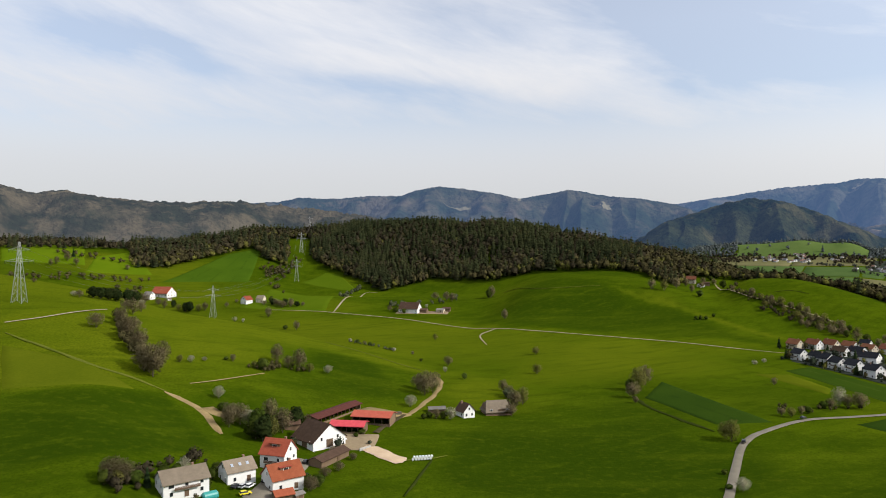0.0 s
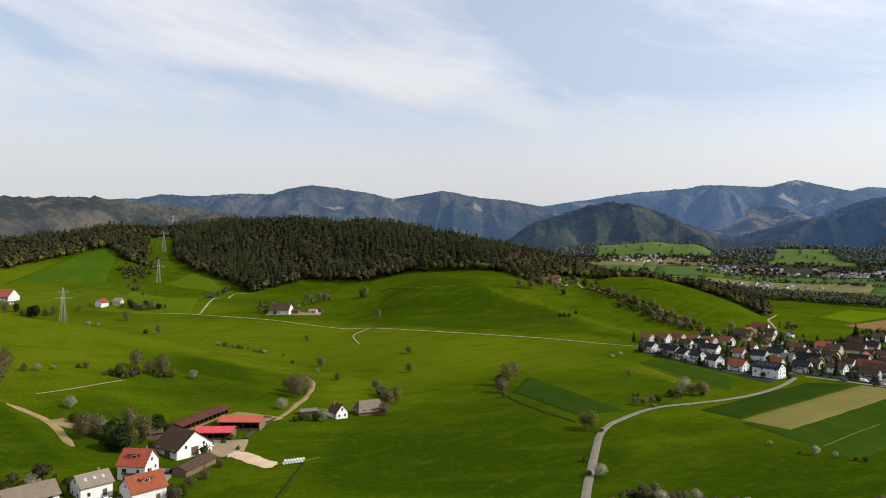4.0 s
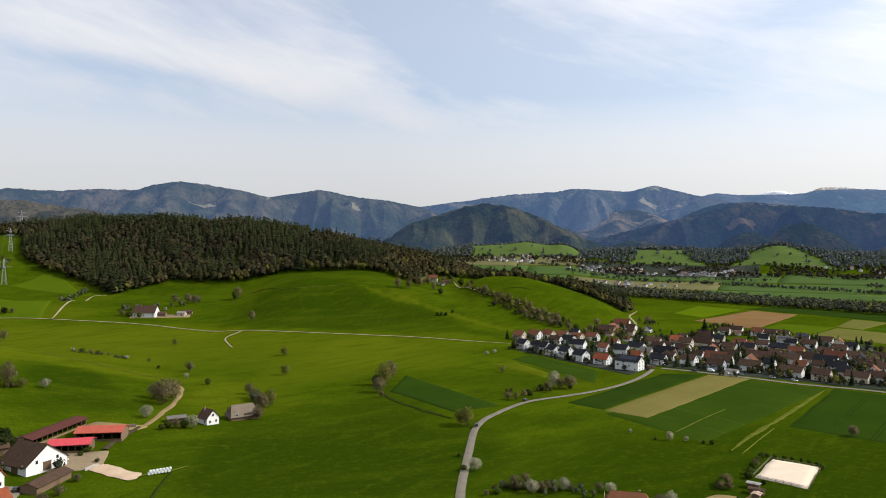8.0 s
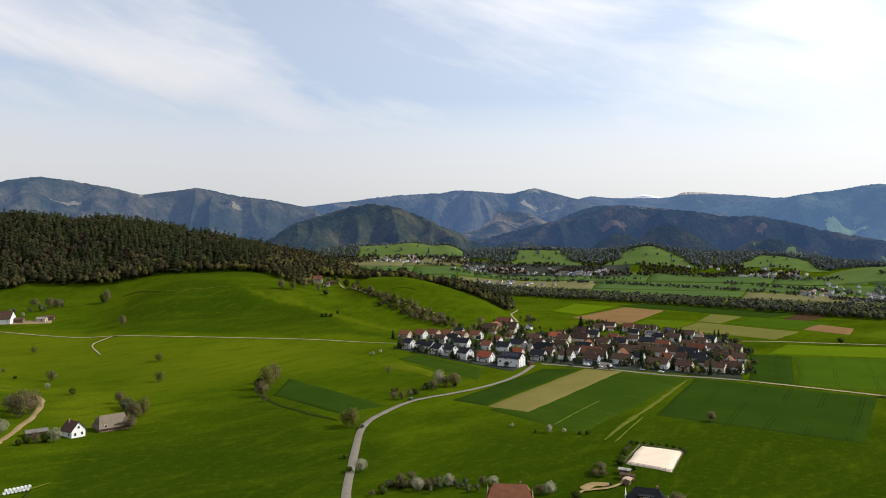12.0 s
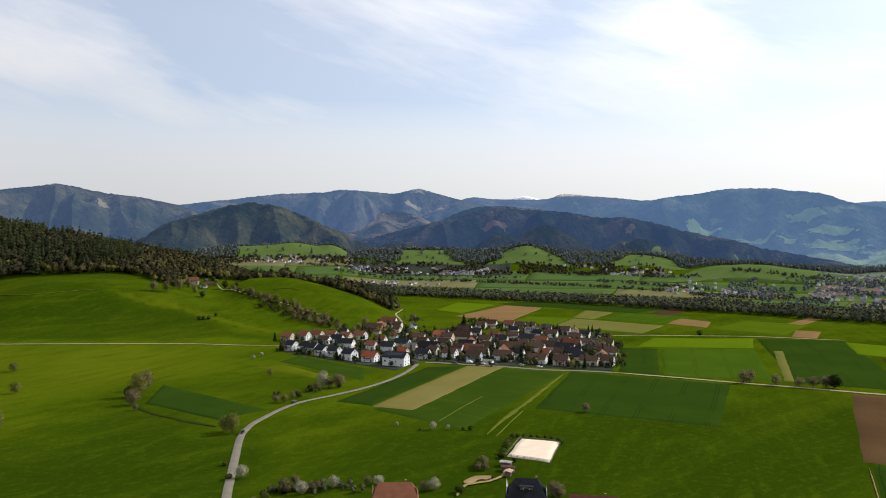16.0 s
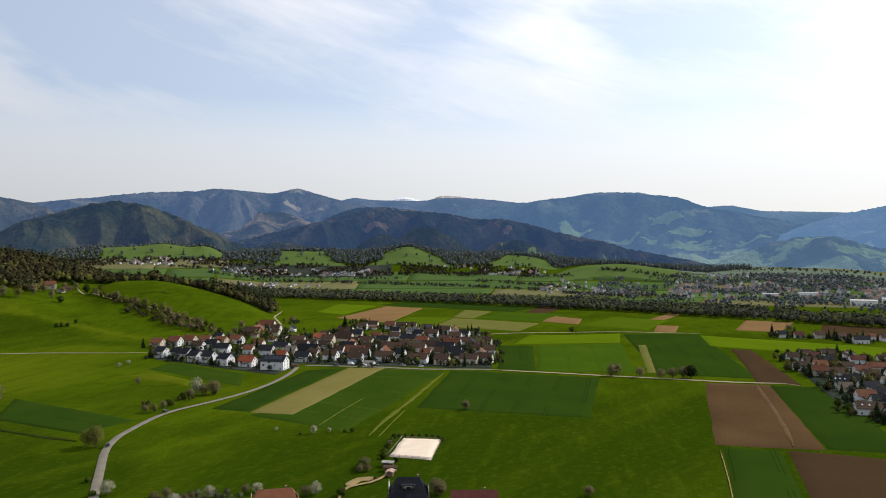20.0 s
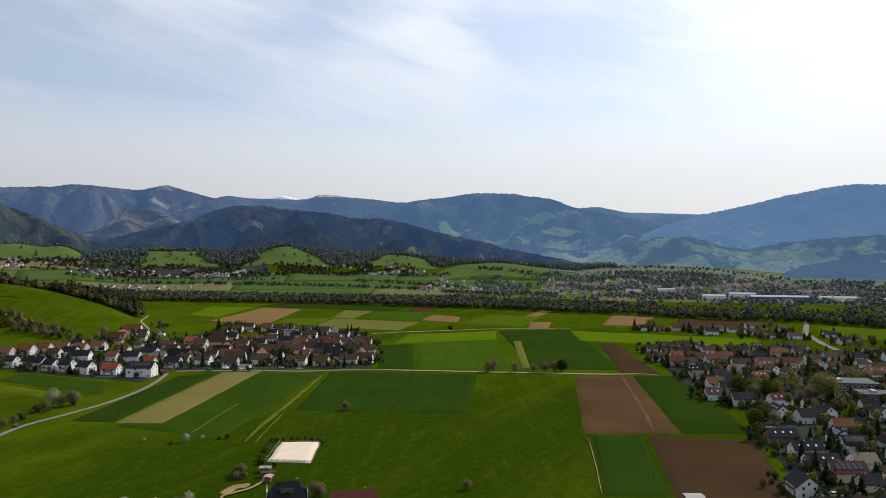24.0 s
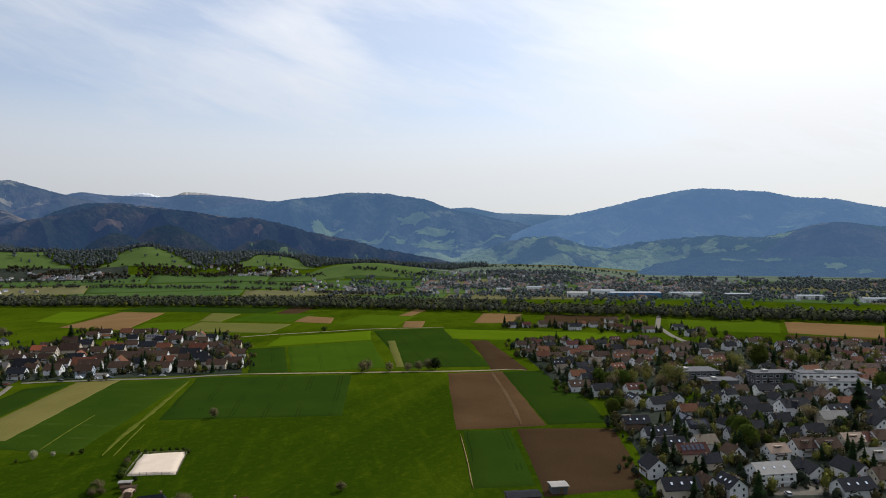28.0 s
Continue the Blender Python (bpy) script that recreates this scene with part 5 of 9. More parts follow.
def crown(seed, sprays, size, low=0.14, bumps=14, core=0.25, heart=0.74, fine=1, twigs=False):
    """Arrays of a rounded crown in a tree one unit high: leaf sprays turned outwards (or slender twigs reaching out) on an uneven, lobed hull round a lumpy heart; in triangles."""
    rng = np.random.default_rng(seed)
    mid, half = (0.97 + low) / 2, (0.97 - low) / 2
    knob = rng.normal(size=(bumps, 3))
    knob /= np.linalg.norm(knob, axis=1)[:, None]
    reach = rng.uniform(0.6, 1.0, bumps)

    def hull(out, r):
        r = r * (0.82 + 0.24 * np.max(np.exp(-((1 - out @ knob.T) / 0.10)) * reach, axis=1) if twigs else 0.66 + 0.40 * np.max(np.exp(-((1 - out @ knob.T) / 0.13)) * reach, axis=1))
        wide = 0.36 * np.where(out[:, 2] < 0, 1 - 0.25 * out[:, 2] ** 2, 1)
        return np.column_stack([out[:, 0] * r * wide, out[:, 1] * r * wide, mid + out[:, 2] * r * half])

    out = rng.normal(size=(sprays, 3))
    out /= np.linalg.norm(out, axis=1)[:, None]
    p = hull(out, np.where(rng.random(sprays) < core, rng.uniform(0.6, 0.9, sprays), rng.uniform(0.88, 1.06, sprays)))
    facing = out * (1, 1, 0.9) + 0.32 * rng.normal(size=(sprays, 3))
    u = np.cross(facing, rng.normal(size=(sprays, 3)))
    u /= np.linalg.norm(u, axis=1)[:, None]
    v = np.cross(facing, u)
    v /= np.linalg.norm(v, axis=1)[:, None]
    s = (size * rng.uniform(0.6, 1.35, sprays))[:, None]
    if twigs:
        p = hull(out, rng.uniform(0.12, 1.12, sprays) ** 0.75)
        u = out + (0, 0, 0.55) + 0.45 * rng.normal(size=(sprays, 3))
        u /= np.linalg.norm(u, axis=1)[:, None]
        v = np.cross(u, rng.normal(size=(sprays, 3)))
        v *= 0.36 / np.linalg.norm(v, axis=1)[:, None]
    q = np.stack([p - u * s, p - v * s * 0.7, p + u * s, p + v * s * 0.7], 1).reshape(-1, 3)
    f = np.arange(4 * sprays).reshape(-1, 4)
    bm = bmesh.new()
    bmesh.ops.create_icosphere(bm, subdivisions=fine, radius=1.0)
    ball = np.array([b.co[:] for b in bm.verts])
    faces = np.array([[b.index for b in t.verts] for t in bm.faces])
    bm.free()
    ball /= np.linalg.norm(ball, axis=1)[:, None]
    if not heart:
        return q, np.vstack([f[:, :3], f[:, [0, 2, 3]]])
    return joined([(q, np.vstack([f[:, :3], f[:, [0, 2, 3]]])), (hull(ball, heart * rng.uniform(0.85, 1.15, len(ball))), faces)])


def broadleaf(seed, low=0.22):
    """Arrays of the stem with limbs of a tree one unit high."""
    rng = np.random.default_rng(seed)
    stem = [tube((0, 0, -0.05), (0.01, 0, 0.3), 0.020, 0.014, 6), tube((0.01, 0, 0.3), (rng.normal() * 0.03, rng.normal() * 0.03, 0.72), 0.014, 0.005, 5)]
    for k in range(11):
        z0, a = rng.uniform(low, 0.6), k * 2.4 + rng.uniform(-0.4, 0.4)
        reach, up = rng.uniform(0.2, 0.36) * (1.15 - 0.5 * z0), rng.uniform(0.08, 0.30)
        mid = np.array((np.cos(a) * reach * 0.5, np.sin(a) * reach * 0.5, z0 + up * 0.45))
        tip = np.array((np.cos(a) * reach, np.sin(a) * reach, min(z0 + up, 0.93)))
        stem += [tube((0, 0, z0), mid, 0.008, 0.005, 4), tube(mid, tip, 0.005, 0.002, 4)]
    return joined(stem)


def fir(seed, tiers=9, points=9):
    """Arrays of a fir one unit high: stem, and tiers of drooping ragged boughs."""
    rng = np.random.default_rng(seed)
    vs, fs, n = [], [], 0
    for k in range(tiers):
        h = k / tiers
        top, drop, r = 0.16 + 0.84 * (k + 1.35) / (tiers + 0.35), 0.20 * (1.05 - 0.6 * h), 0.19 * (1 - h) ** 0.85 + 0.012
        a = np.arange(2 * points) * np.pi / points + rng.uniform(0, 1)
        rr = r * np.where(np.arange(2 * points) % 2, 0.5, 1.0) * rng.uniform(0.75, 1.2, 2 * points)
        ring = np.column_stack([rr * np.cos(a), rr * np.sin(a), top - drop - 0.25 * rr + rng.uniform(-0.012, 0.012, 2 * points)])
        vs.append(np.vstack([[0, 0, top], ring]))
        i = np.arange(2 * points)
        fs.append(np.stack([np.full_like(i, 0), 1 + i, 1 + (i + 1) % (2 * points)], -1) + n)
        n += 2 * points + 1
    return tube((0, 0, -0.03), (0, 0, 0.9), 0.02, 0.004, 6), (np.vstack(vs), np.vstack(fs))


def rounded(v, needles=False):
    """Normals of a crown one unit high, as of the whole leaf mass and not of its single sprays."""
    if needles:
        n = np.column_stack([v[:, :2] / (np.hypot(v[:, 0], v[:, 1])[:, None] + 0.03), np.full(len(v), 0.55)])
    else:
        n = (v - (0, 0, 0.42)) * (1.0, 1.0, 0.85) + (0, 0, 0.08)
        rng = np.random.default_rng(len(v))
        n = n / (np.linalg.norm(n, axis=1)[:, None] + 1e-6) + np.repeat(rng.normal(size=(len(v) // 4 + 1, 3)) * 0.20, 4, axis=0)[:len(v)]
    return n / (np.linalg.norm(n, axis=1)[:, None] + 1e-6)


def part(name, me, parent, label=""):
    ob = new(name, me)
    ob.parent = parent
    return tagged(ob, label) if label else ob


TREE_WORDS = {
    "bare": "grey-brown deciduous tree still bare in spring",
    "budding": "tree with fresh yellow-green budding leaves",
    "green": "dark green leafy tree on the grass",
    "blossom": "fruit tree in full white blossom",
    "dark": "dark green rounded pine on the slope",
    "fir": "dark green fir tree with drooping boughs",
}
TREE_KINDS = {}
# count of leaf sprays, their size, lowest foliage, share within the crown
for kind_name, sprays, size, low, core in (("bare", 1800, 0.036, 0.10, 0.4), ("budding", 1700, 0.036, 0.08, 0.3), ("green", 800, 0.046, 0.05, 0.2), ("blossom", 1500, 0.032, 0.10, 0.35), ("dark", 760, 0.047, 0.05, 0.2), ("fir", 0, 0, 0, 0)):
    for reach, share, grown in (("near", 1.0, 1.0), ("far", 0.36, 1.55)):
        TREE_KINDS[kind_name, reach] = []
        for k in range(5):
            if kind_name == "fir":
                (tv, tf), (cv, cf) = fir(70 + k)
            else:
                leafy = kind_name in ("green", "dark")
                (tv, tf), (cv, cf) = broadleaf(10 + 7 * k + len(kind_name), low), crown(31 * k + len(kind_name), int(sprays * share), size * grown, low, 12, core, 0.74 if leafy else 0, 2, not leafy)
            TREE_KINDS[kind_name, reach].append((mesh_of("trunk", tv, tf, BARK, smooth=True), mesh_of("crown", cv, cf, LEAVES[kind_name], normals=rounded(cv, kind_name == "fir"))))
tree_rng = random.Random(11)


def tree(x, y, h, kind_name, group=""):
    trunk, crown = tree_rng.choice(TREE_KINDS[kind_name, "near" if math.hypot(x, y) < 480 else "far"])
    root = new("shrub" if h < 4.5 else "fir_tree" if kind_name == "fir" else "tree")
    wide = tree_rng.uniform(1.1, 1.7) if kind_name == "fir" else tree_rng.uniform(1.05, 1.4) * (1.2 if h < 5 else 1.0 if h < 12 else 0.78)
    root.matrix_world = pose(x, y, z_at(x, y) - 0.06 * h, 0, 0, tree_rng.uniform(0, 360)) @ Matrix.Diagonal((h * wide, h * wide, h, 1))
    part("trunk", trunk, root), part("crown", crown, root)
    words = TREE_WORDS[kind_name] if h >= 4.5 else TREE_WORDS[kind_name].replace("tree", "shrub")
    return tagged(root, words, "shrub" if h < 4.5 else "tree", group)


def plant(group, rows):
    for x, y, h, kind_name in rows:
        tree(x, y, h, kind_name, group)


plant("trees on the near slope", (
    (-208.8, 418.0, 10.5, "bare"), (-185.6, 408.3, 16.8, "bare"), (-169.9, 387.5, 17.6, "bare"), (-149.9, 358.6, 19.0, "bare"), (-200.5, 433.1, 13.9, "bare"),
    (-154.5, 382.3, 14.4, "bare"), (-156.3, 363.4, 18.1, "bare"), (-189.5, 425.0, 11.6, "bare"), (-148.8, 392.6, 5.4, "budding"), (-144.0, 396.9, 5.0, "blossom"),
    (-138.7, 404.1, 3.2, "blossom"), (-125.6, 415.0, 5.0, "bare"), (-129.4, 414.4, 2.9, "green"), (-106.9, 412.1, 9.0, "green"), (-103.8, 433.9, 13.0, "bare"),
    (-95.4, 428.1, 9.1, "bare"), (-111.8, 411.5, 5.0, "budding"), (-113.2, 350.7, 7.3, "blossom"), (-97.6, 316.7, 12.4, "bare"), (-94.3, 323.0, 11.2, "bare"),
    (-90.0, 321.8, 9.7, "blossom"), (-79.7, 307.4, 13.2, "dark"), (-77.3, 312.7, 12.3, "budding"), (-80.2, 315.3, 11.9, "dark"), (-83.3, 308.7, 10.6, "green"),
    (-74.6, 322.9, 13.8, "bare"), (-83.4, 335.1, 12.9, "bare"), (-99.3, 328.3, 8.5, "bare"), (-85.6, 320.1, 11.0, "green"), (-210.9, 472.3, 12.9, "bare"),
))
plant("trees on the near slope", (
    (-213.1, 490.5, 8.9, "bare"), (-219.5, 480.1, 9.6, "bare"), (-253.5, 503.3, 10.3, "dark"), (-249.2, 505.3, 10.3, "dark"), (-244.9, 508.5, 11.3, "dark"),
    (-240.6, 512.6, 11.3, "dark"), (-236.5, 520.0, 11.4, "dark"), (-236.6, 534.6, 10.7, "dark"), (-234.3, 544.3, 9.8, "bare"), (-161.4, 537.7, 4.7, "blossom"),
    (-114.3, 238.7, 9.2, "bare"), (-110.8, 239.5, 8.8, "bare"), (-114.5, 234.4, 5.6, "green"), (-108.7, 239.2, 7.9, "bare"), (-110.3, 234.4, 6.5, "budding"),
    (-105.7, 239.1, 6.5, "green"), (-102.1, 239.8, 7.4, "fir"), (-96.6, 259.0, 6.9, "blossom"), (-98.1, 255.7, 5.5, "green"), (-100.0, 249.0, 6.7, "green"),
    (-93.2, 258.3, 4.6, "green"), (-90.1, 261.5, 5.1, "green"), (-85.7, 257.7, 5.4, "green"), (-84.5, 248.0, 5.7, "green"), (-86.4, 266.4, 4.2, "green"),
    (-229.5, 528.4, 4.8, "blossom"), (-264.0, 496.2, 4.7, "blossom"), (-258.5, 493.4, 6.5, "bare"), (-105.7, 334.2, 6.4, "green"), (-316.2, 536.8, 4.1, "bare"),
))
plant("trees round the farm", (
    (-88.5, 428.3, 15.3, "bare"), (-82.7, 430.8, 6.6, "budding"), (-72.2, 435.4, 6.4, "blossom"), (-70.3, 333.8, 11.9, "dark"), (-66.1, 340.4, 5.8, "bare"),
    (-11.0, 422.4, 16.5, "bare"), (-6.3, 432.1, 15.1, "bare"), (-15.6, 434.7, 10.8, "bare"), (-18.1, 391.0, 7.8, "blossom"), (0.3, 371.8, 5.6, "green"),
    (4.2, 370.7, 8.0, "blossom"), (-3.6, 370.8, 6.2, "bare"), (-7.3, 371.9, 4.3, "green"), (-10.2, 368.3, 3.7, "green"), (41.8, 407.7, 12.3, "bare"),
    (47.6, 415.3, 12.5, "budding"), (39.6, 459.2, 8.4, "bare"), (38.0, 386.5, 8.4, "bare"), (41.9, 444.1, 7.4, "bare"), (-49.4, 259.6, 6.6, "bare"),
    (-47.1, 264.8, 5.4, "green"), (-46.7, 275.1, 4.6, "bare"), (-51.5, 265.1, 4.5, "green"), (-42.3, 282.7, 4.7, "bare"), (-38.4, 297.0, 3.5, "bare"),
    (-39.0, 332.9, 3.9, "green"), (-41.1, 327.9, 2.7, "green"),
))
plant("trees in the side valley", (
    (-318.0, 870.6, 16.9, "dark"), (-323.3, 871.4, 13.9, "dark"), (-331.8, 871.5, 10.8, "budding"), (-218.4, 868.7, 14.9, "bare"), (-181.4, 799.2, 6.8, "green"),
    (-241.3, 837.8, 5.8, "blossom"), (-353.0, 880.0, 13.0, "bare"), (-344.0, 886.0, 12.0, "dark"), (-303.0, 884.0, 12.0, "bare"), (-309.0, 878.0, 11.0, "budding"), (-366.0, 893.0, 10.0, "bare"), (-398.0, 905.0, 12.0, "bare"), (-410.0, 915.0, 13.0, "dark"), (-282.0, 905.0, 8.0, "bare"), (-232.0, 938.0, 12.0, "green"), (-238.0, 924.0, 8.0, "bare"), (-211.6, 915.9, 10.9, "bare"), (-221.6, 920.4, 12.6, "bare"), (-203.9, 931.7, 11.1, "bare"), (-598.1, 1074.6, 14.3, "bare"),
    (-594.4, 1100.1, 16.6, "bare"), (-601.5, 1065.2, 12.2, "bare"), (-572.2, 1083.5, 14.2, "bare"), (-618.7, 1218.4, 11.4, "bare"), (-504.7, 1140.1, 12.4, "bare"),
    (-488.0, 1133.6, 14.4, "bare"), (-482.1, 1152.5, 16.6, "bare"), (-503.5, 1107.0, 10.1, "bare"), (-600.4, 1128.1, 14.9, "fir"),
))
plant("trees in the side valley", ((-227.5, 927.0, 10.0, "dark"), (-217.8, 921.5, 11.0, "bare"), (-210.3, 924.8, 12.0, "dark"), (-201.7, 920.5, 11.0, "bare"), (-194.1, 923.7, 9.0, "dark"), (-187.0, 926.7, 7.0, "bare"), (-276.8, 931.0, 6.0, "bare")))
plant("trees in the meadows", (
    (-167.7, 796.0, 13.5, "bare"), (-93.4, 699.9, 4.7, "blossom"), (-84.5, 687.9, 4.6, "green"), (-69.6, 662.8, 4.4, "green"), (-76.4, 675.7, 4.0, "bare"),
    (-43.3, 611.7, 4.1, "blossom"), (-47.4, 620.5, 3.1, "green"), (-26.2, 597.4, 3.5, "bare"), (-17.5, 551.4, 2.7, "green"), (1.7, 508.3, 5.1, "blossom"),
    (4.0, 542.7, 9.0, "bare"), (15.1, 490.0, 5.3, "green"), (82.4, 617.8, 8.8, "budding"), (70.7, 523.7, 8.8, "budding"), (-8.2, 719.1, 7.8, "budding"),
    (75.0, 845.7, 14.1, "bare"), (129.1, 458.9, 18.2, "budding"), (139.4, 477.6, 16.5, "bare"), (119.6, 437.7, 11.3, "bare"), (117.0, 422.0, 5.1, "bare"),
    (124.4, 462.3, 8.0, "green"), (139.7, 336.2, 12.1, "budding"), (138.4, 341.2, 9.2, "budding"), (114.6, 265.5, 6.7, "blossom"), (110.2, 267.9, 2.9, "green"),
    (116.2, 286.5, 2.6, "green"), (252.6, 563.7, 4.6, "blossom"), (264.3, 572.2, 4.7, "blossom"), (227.2, 476.7, 6.1, "bare"), (189.7, 389.6, 5.4, "bare"),
))
plant("trees in the meadows", (
    (193.4, 386.0, 6.5, "budding"), (202.3, 392.4, 5.5, "bare"), (207.7, 395.4, 5.2, "green"), (222.5, 406.5, 5.8, "green"), (235.3, 412.8, 13.4, "blossom"),
    (227.0, 406.9, 7.0, "bare"), (298.2, 803.8, 6.4, "green"), (293.2, 804.6, 5.0, "green"), (316.8, 813.0, 5.8, "green"), (304.6, 803.6, 4.3, "green"),
    (121.6, 242.8, 5.4, "bare"), (127.9, 245.6, 4.6, "bare"), (124.6, 233.6, 6.2, "blossom"), (128.6, 233.8, 4.9, "bare"), (111.8, 237.6, 3.1, "green"),
    (107.1, 237.4, 2.6, "bare"), (396.0, 768.1, 8.6, "bare"), (397.9, 758.5, 10.0, "bare"), (402.8, 742.0, 9.8, "bare"), (406.7, 724.2, 9.7, "bare"),
    (406.1, 761.1, 7.2, "green"), (412.9, 723.0, 8.3, "bare"), (404.9, 785.4, 7.3, "bare"), (304.5, 803.2, 5.0, "green"), (298.6, 806.0, 4.3, "green"),
    (417.3, 795.8, 13.4, "bare"), (420.8, 784.0, 8.6, "budding"), (423.3, 772.2, 11.9, "budding"), (425.7, 756.7, 7.8, "budding"), (426.9, 746.1, 11.9, "bare"),
))
plant("trees in the meadows", (
    (403.2, 790.3, 11.6, "budding"), (407.8, 770.6, 13.4, "bare"), (408.7, 752.1, 10.1, "budding"), (410.0, 735.1, 10.0, "bare"), (413.3, 716.3, 12.5, "bare"),
))
plant("trees along the hedge lane", (
    (69.8, 997.9, 18.3, "bare"), (65.4, 992.6, 14.9, "green"), (4.8, 989.5, 14.8, "bare"), (12.8, 980.4, 14.7, "bare"), (-11.4, 1000.1, 11.6, "bare"),
    (-62.4, 912.4, 7.6, "green"), (-50.9, 907.5, 7.5, "green"), (-70.2, 917.4, 9.2, "bare"), (-22.2, 942.1, 6.3, "blossom"), (244.5, 407.4, 11.0, "bare"),
    (238.6, 409.7, 8.7, "bare"), (137.4, 231.9, 6.3, "blossom"), (153.3, 224.4, 4.5, "blossom"), (150.1, 227.2, 4.1, "bare"), (213.1, 295.7, 2.7, "blossom"),
    (413.1, 711.2, 9.6, "green"), (413.6, 694.4, 10.7, "bare"), (418.9, 685.8, 10.7, "green"), (400.4, 1027.1, 11.3, "bare"), (402.1, 996.6, 15.4, "green"),
    (381.2, 913.8, 9.5, "bare"), (381.1, 884.3, 8.2, "budding"), (386.4, 868.7, 14.2, "bare"), (392.3, 855.4, 9.6, "budding"), (399.1, 844.4, 9.9, "bare"),
    (404.9, 832.0, 14.0, "budding"), (411.5, 821.8, 9.3, "bare"), (416.0, 808.0, 13.8, "budding"), (429.8, 735.0, 8.3, "green"), (431.7, 723.8, 9.0, "budding"),
))
plant("trees along the hedge lane", (
    (399.4, 812.9, 7.6, "budding"), (387.2, 835.7, 9.4, "budding"), (349.7, 1000.9, 14.1, "bare"), (335.2, 935.2, 13.2, "bare"), (337.2, 911.3, 11.3, "green"),
    (386.4, 1032.0, 11.0, "bare"), (403.2, 1046.6, 9.3, "green"), (319.9, 951.9, 16.7, "bare"), (294.4, 924.8, 17.7, "budding"), (279.0, 927.6, 16.1, "bare"),
    (372.6, 1002.1, 10.7, "bare"), (460.2, 708.2, 11.2, "bare"), (414.6, 661.1, 9.1, "bare"), (432.4, 677.3, 10.7, "bare"), (411.3, 589.6, 6.0, "green"),
    (355.0, 517.4, 4.2, "green"), (413.2, 613.3, 6.1, "bare"), (429.4, 605.2, 8.6, "bare"),
))
plant("trees round the riding arena", (
    (222.6, 276.9, 5.3, "blossom"), (229.0, 272.4, 3.0, "blossom"), (237.1, 264.1, 2.9, "green"), (233.9, 266.2, 2.1, "green"), (216.8, 280.2, 2.1, "green"),
    (201.3, 216.0, 4.9, "bare"), (197.3, 214.6, 3.9, "green"), (315.7, 252.9, 6.7, "bare"), (241.8, 238.3, 3.4, "green"), (236.5, 234.9, 3.3, "green"),
    (231.8, 231.5, 3.3, "bare"), (225.9, 227.0, 3.7, "green"), (220.1, 222.6, 3.6, "green"), (215.4, 218.4, 3.6, "green"), (246.4, 239.6, 2.3, "green"),
    (248.6, 237.3, 2.0, "green"), (251.1, 234.6, 2.0, "green"), (253.3, 232.3, 2.0, "green"), (254.9, 229.0, 2.0, "green"), (256.2, 226.0, 2.0, "green"),
    (256.7, 222.4, 2.3, "green"), (254.0, 217.5, 2.8, "green"), (215.3, 219.6, 2.6, "dark"), (215.0, 210.8, 2.4, "dark"), (195.2, 212.3, 3.4, "bare"), (195.9, 169.2, 7.0, "bare"), (166.2, 205.3, 5.7, "blossom"),
    (162.9, 207.2, 4.4, "bare"), (171.8, 196.5, 3.9, "green"), (197.6, 172.5, 6.1, "bare"), (197.4, 169.4, 4.3, "bare"), (195.9, 178.3, 2.2, "green"),
))
plant("trees round the riding arena", (
    (197.9, 210.6, 3.4, "bare"), (199.0, 215.3, 3.9, "green"), (192.8, 200.2, 2.0, "green"), (232.9, 126.2, 4.4, "bare"), (708.3, 411.9, 7.5, "green"),
))
plant("garden trees between the houses", (
    (472.3, 240.1, 10.1, "bare"), (479.1, 239.0, 10.7, "bare"), (481.0, 221.3, 9.2, "bare"), (485.9, 207.9, 8.3, "bare"), (491.5, 201.3, 9.3, "bare"),
    (496.8, 195.0, 10.6, "bare"), (500.4, 191.4, 11.6, "dark"), (470.5, 44.5, 14.1, "green"), (477.9, 59.1, 11.2, "green"), (464.6, 51.1, 11.6, "bare"),
    (495.5, 18.1, 17.3, "budding"), (476.9, 11.9, 20.6, "budding"), (473.9, 21.3, 11.8, "bare"), (523.5, 39.9, 9.6, "bare"), (513.4, 33.2, 11.1, "budding"),
    (495.7, 43.3, 14.1, "fir"), (505.5, 42.3, 9.3, "fir"), (456.8, 75.8, 7.7, "green"), (462.7, 88.3, 6.3, "green"), (451.2, 80.4, 6.9, "green"),
    (515.2, 105.3, 6.1, "green"), (441.9, 62.5, 6.7, "bare"), (578.7, 87.9, 8.8, "bare"), (539.4, 70.8, 6.3, "bare"), (544.3, 56.5, 7.3, "bare"),
    (391.6, 42.3, 11.8, "green"), (407.2, 41.0, 10.2, "green"), (402.2, 34.2, 8.7, "bare"), (394.9, -3.5, 8.5, "budding"), (363.6, -2.3, 8.5, "budding"),
))
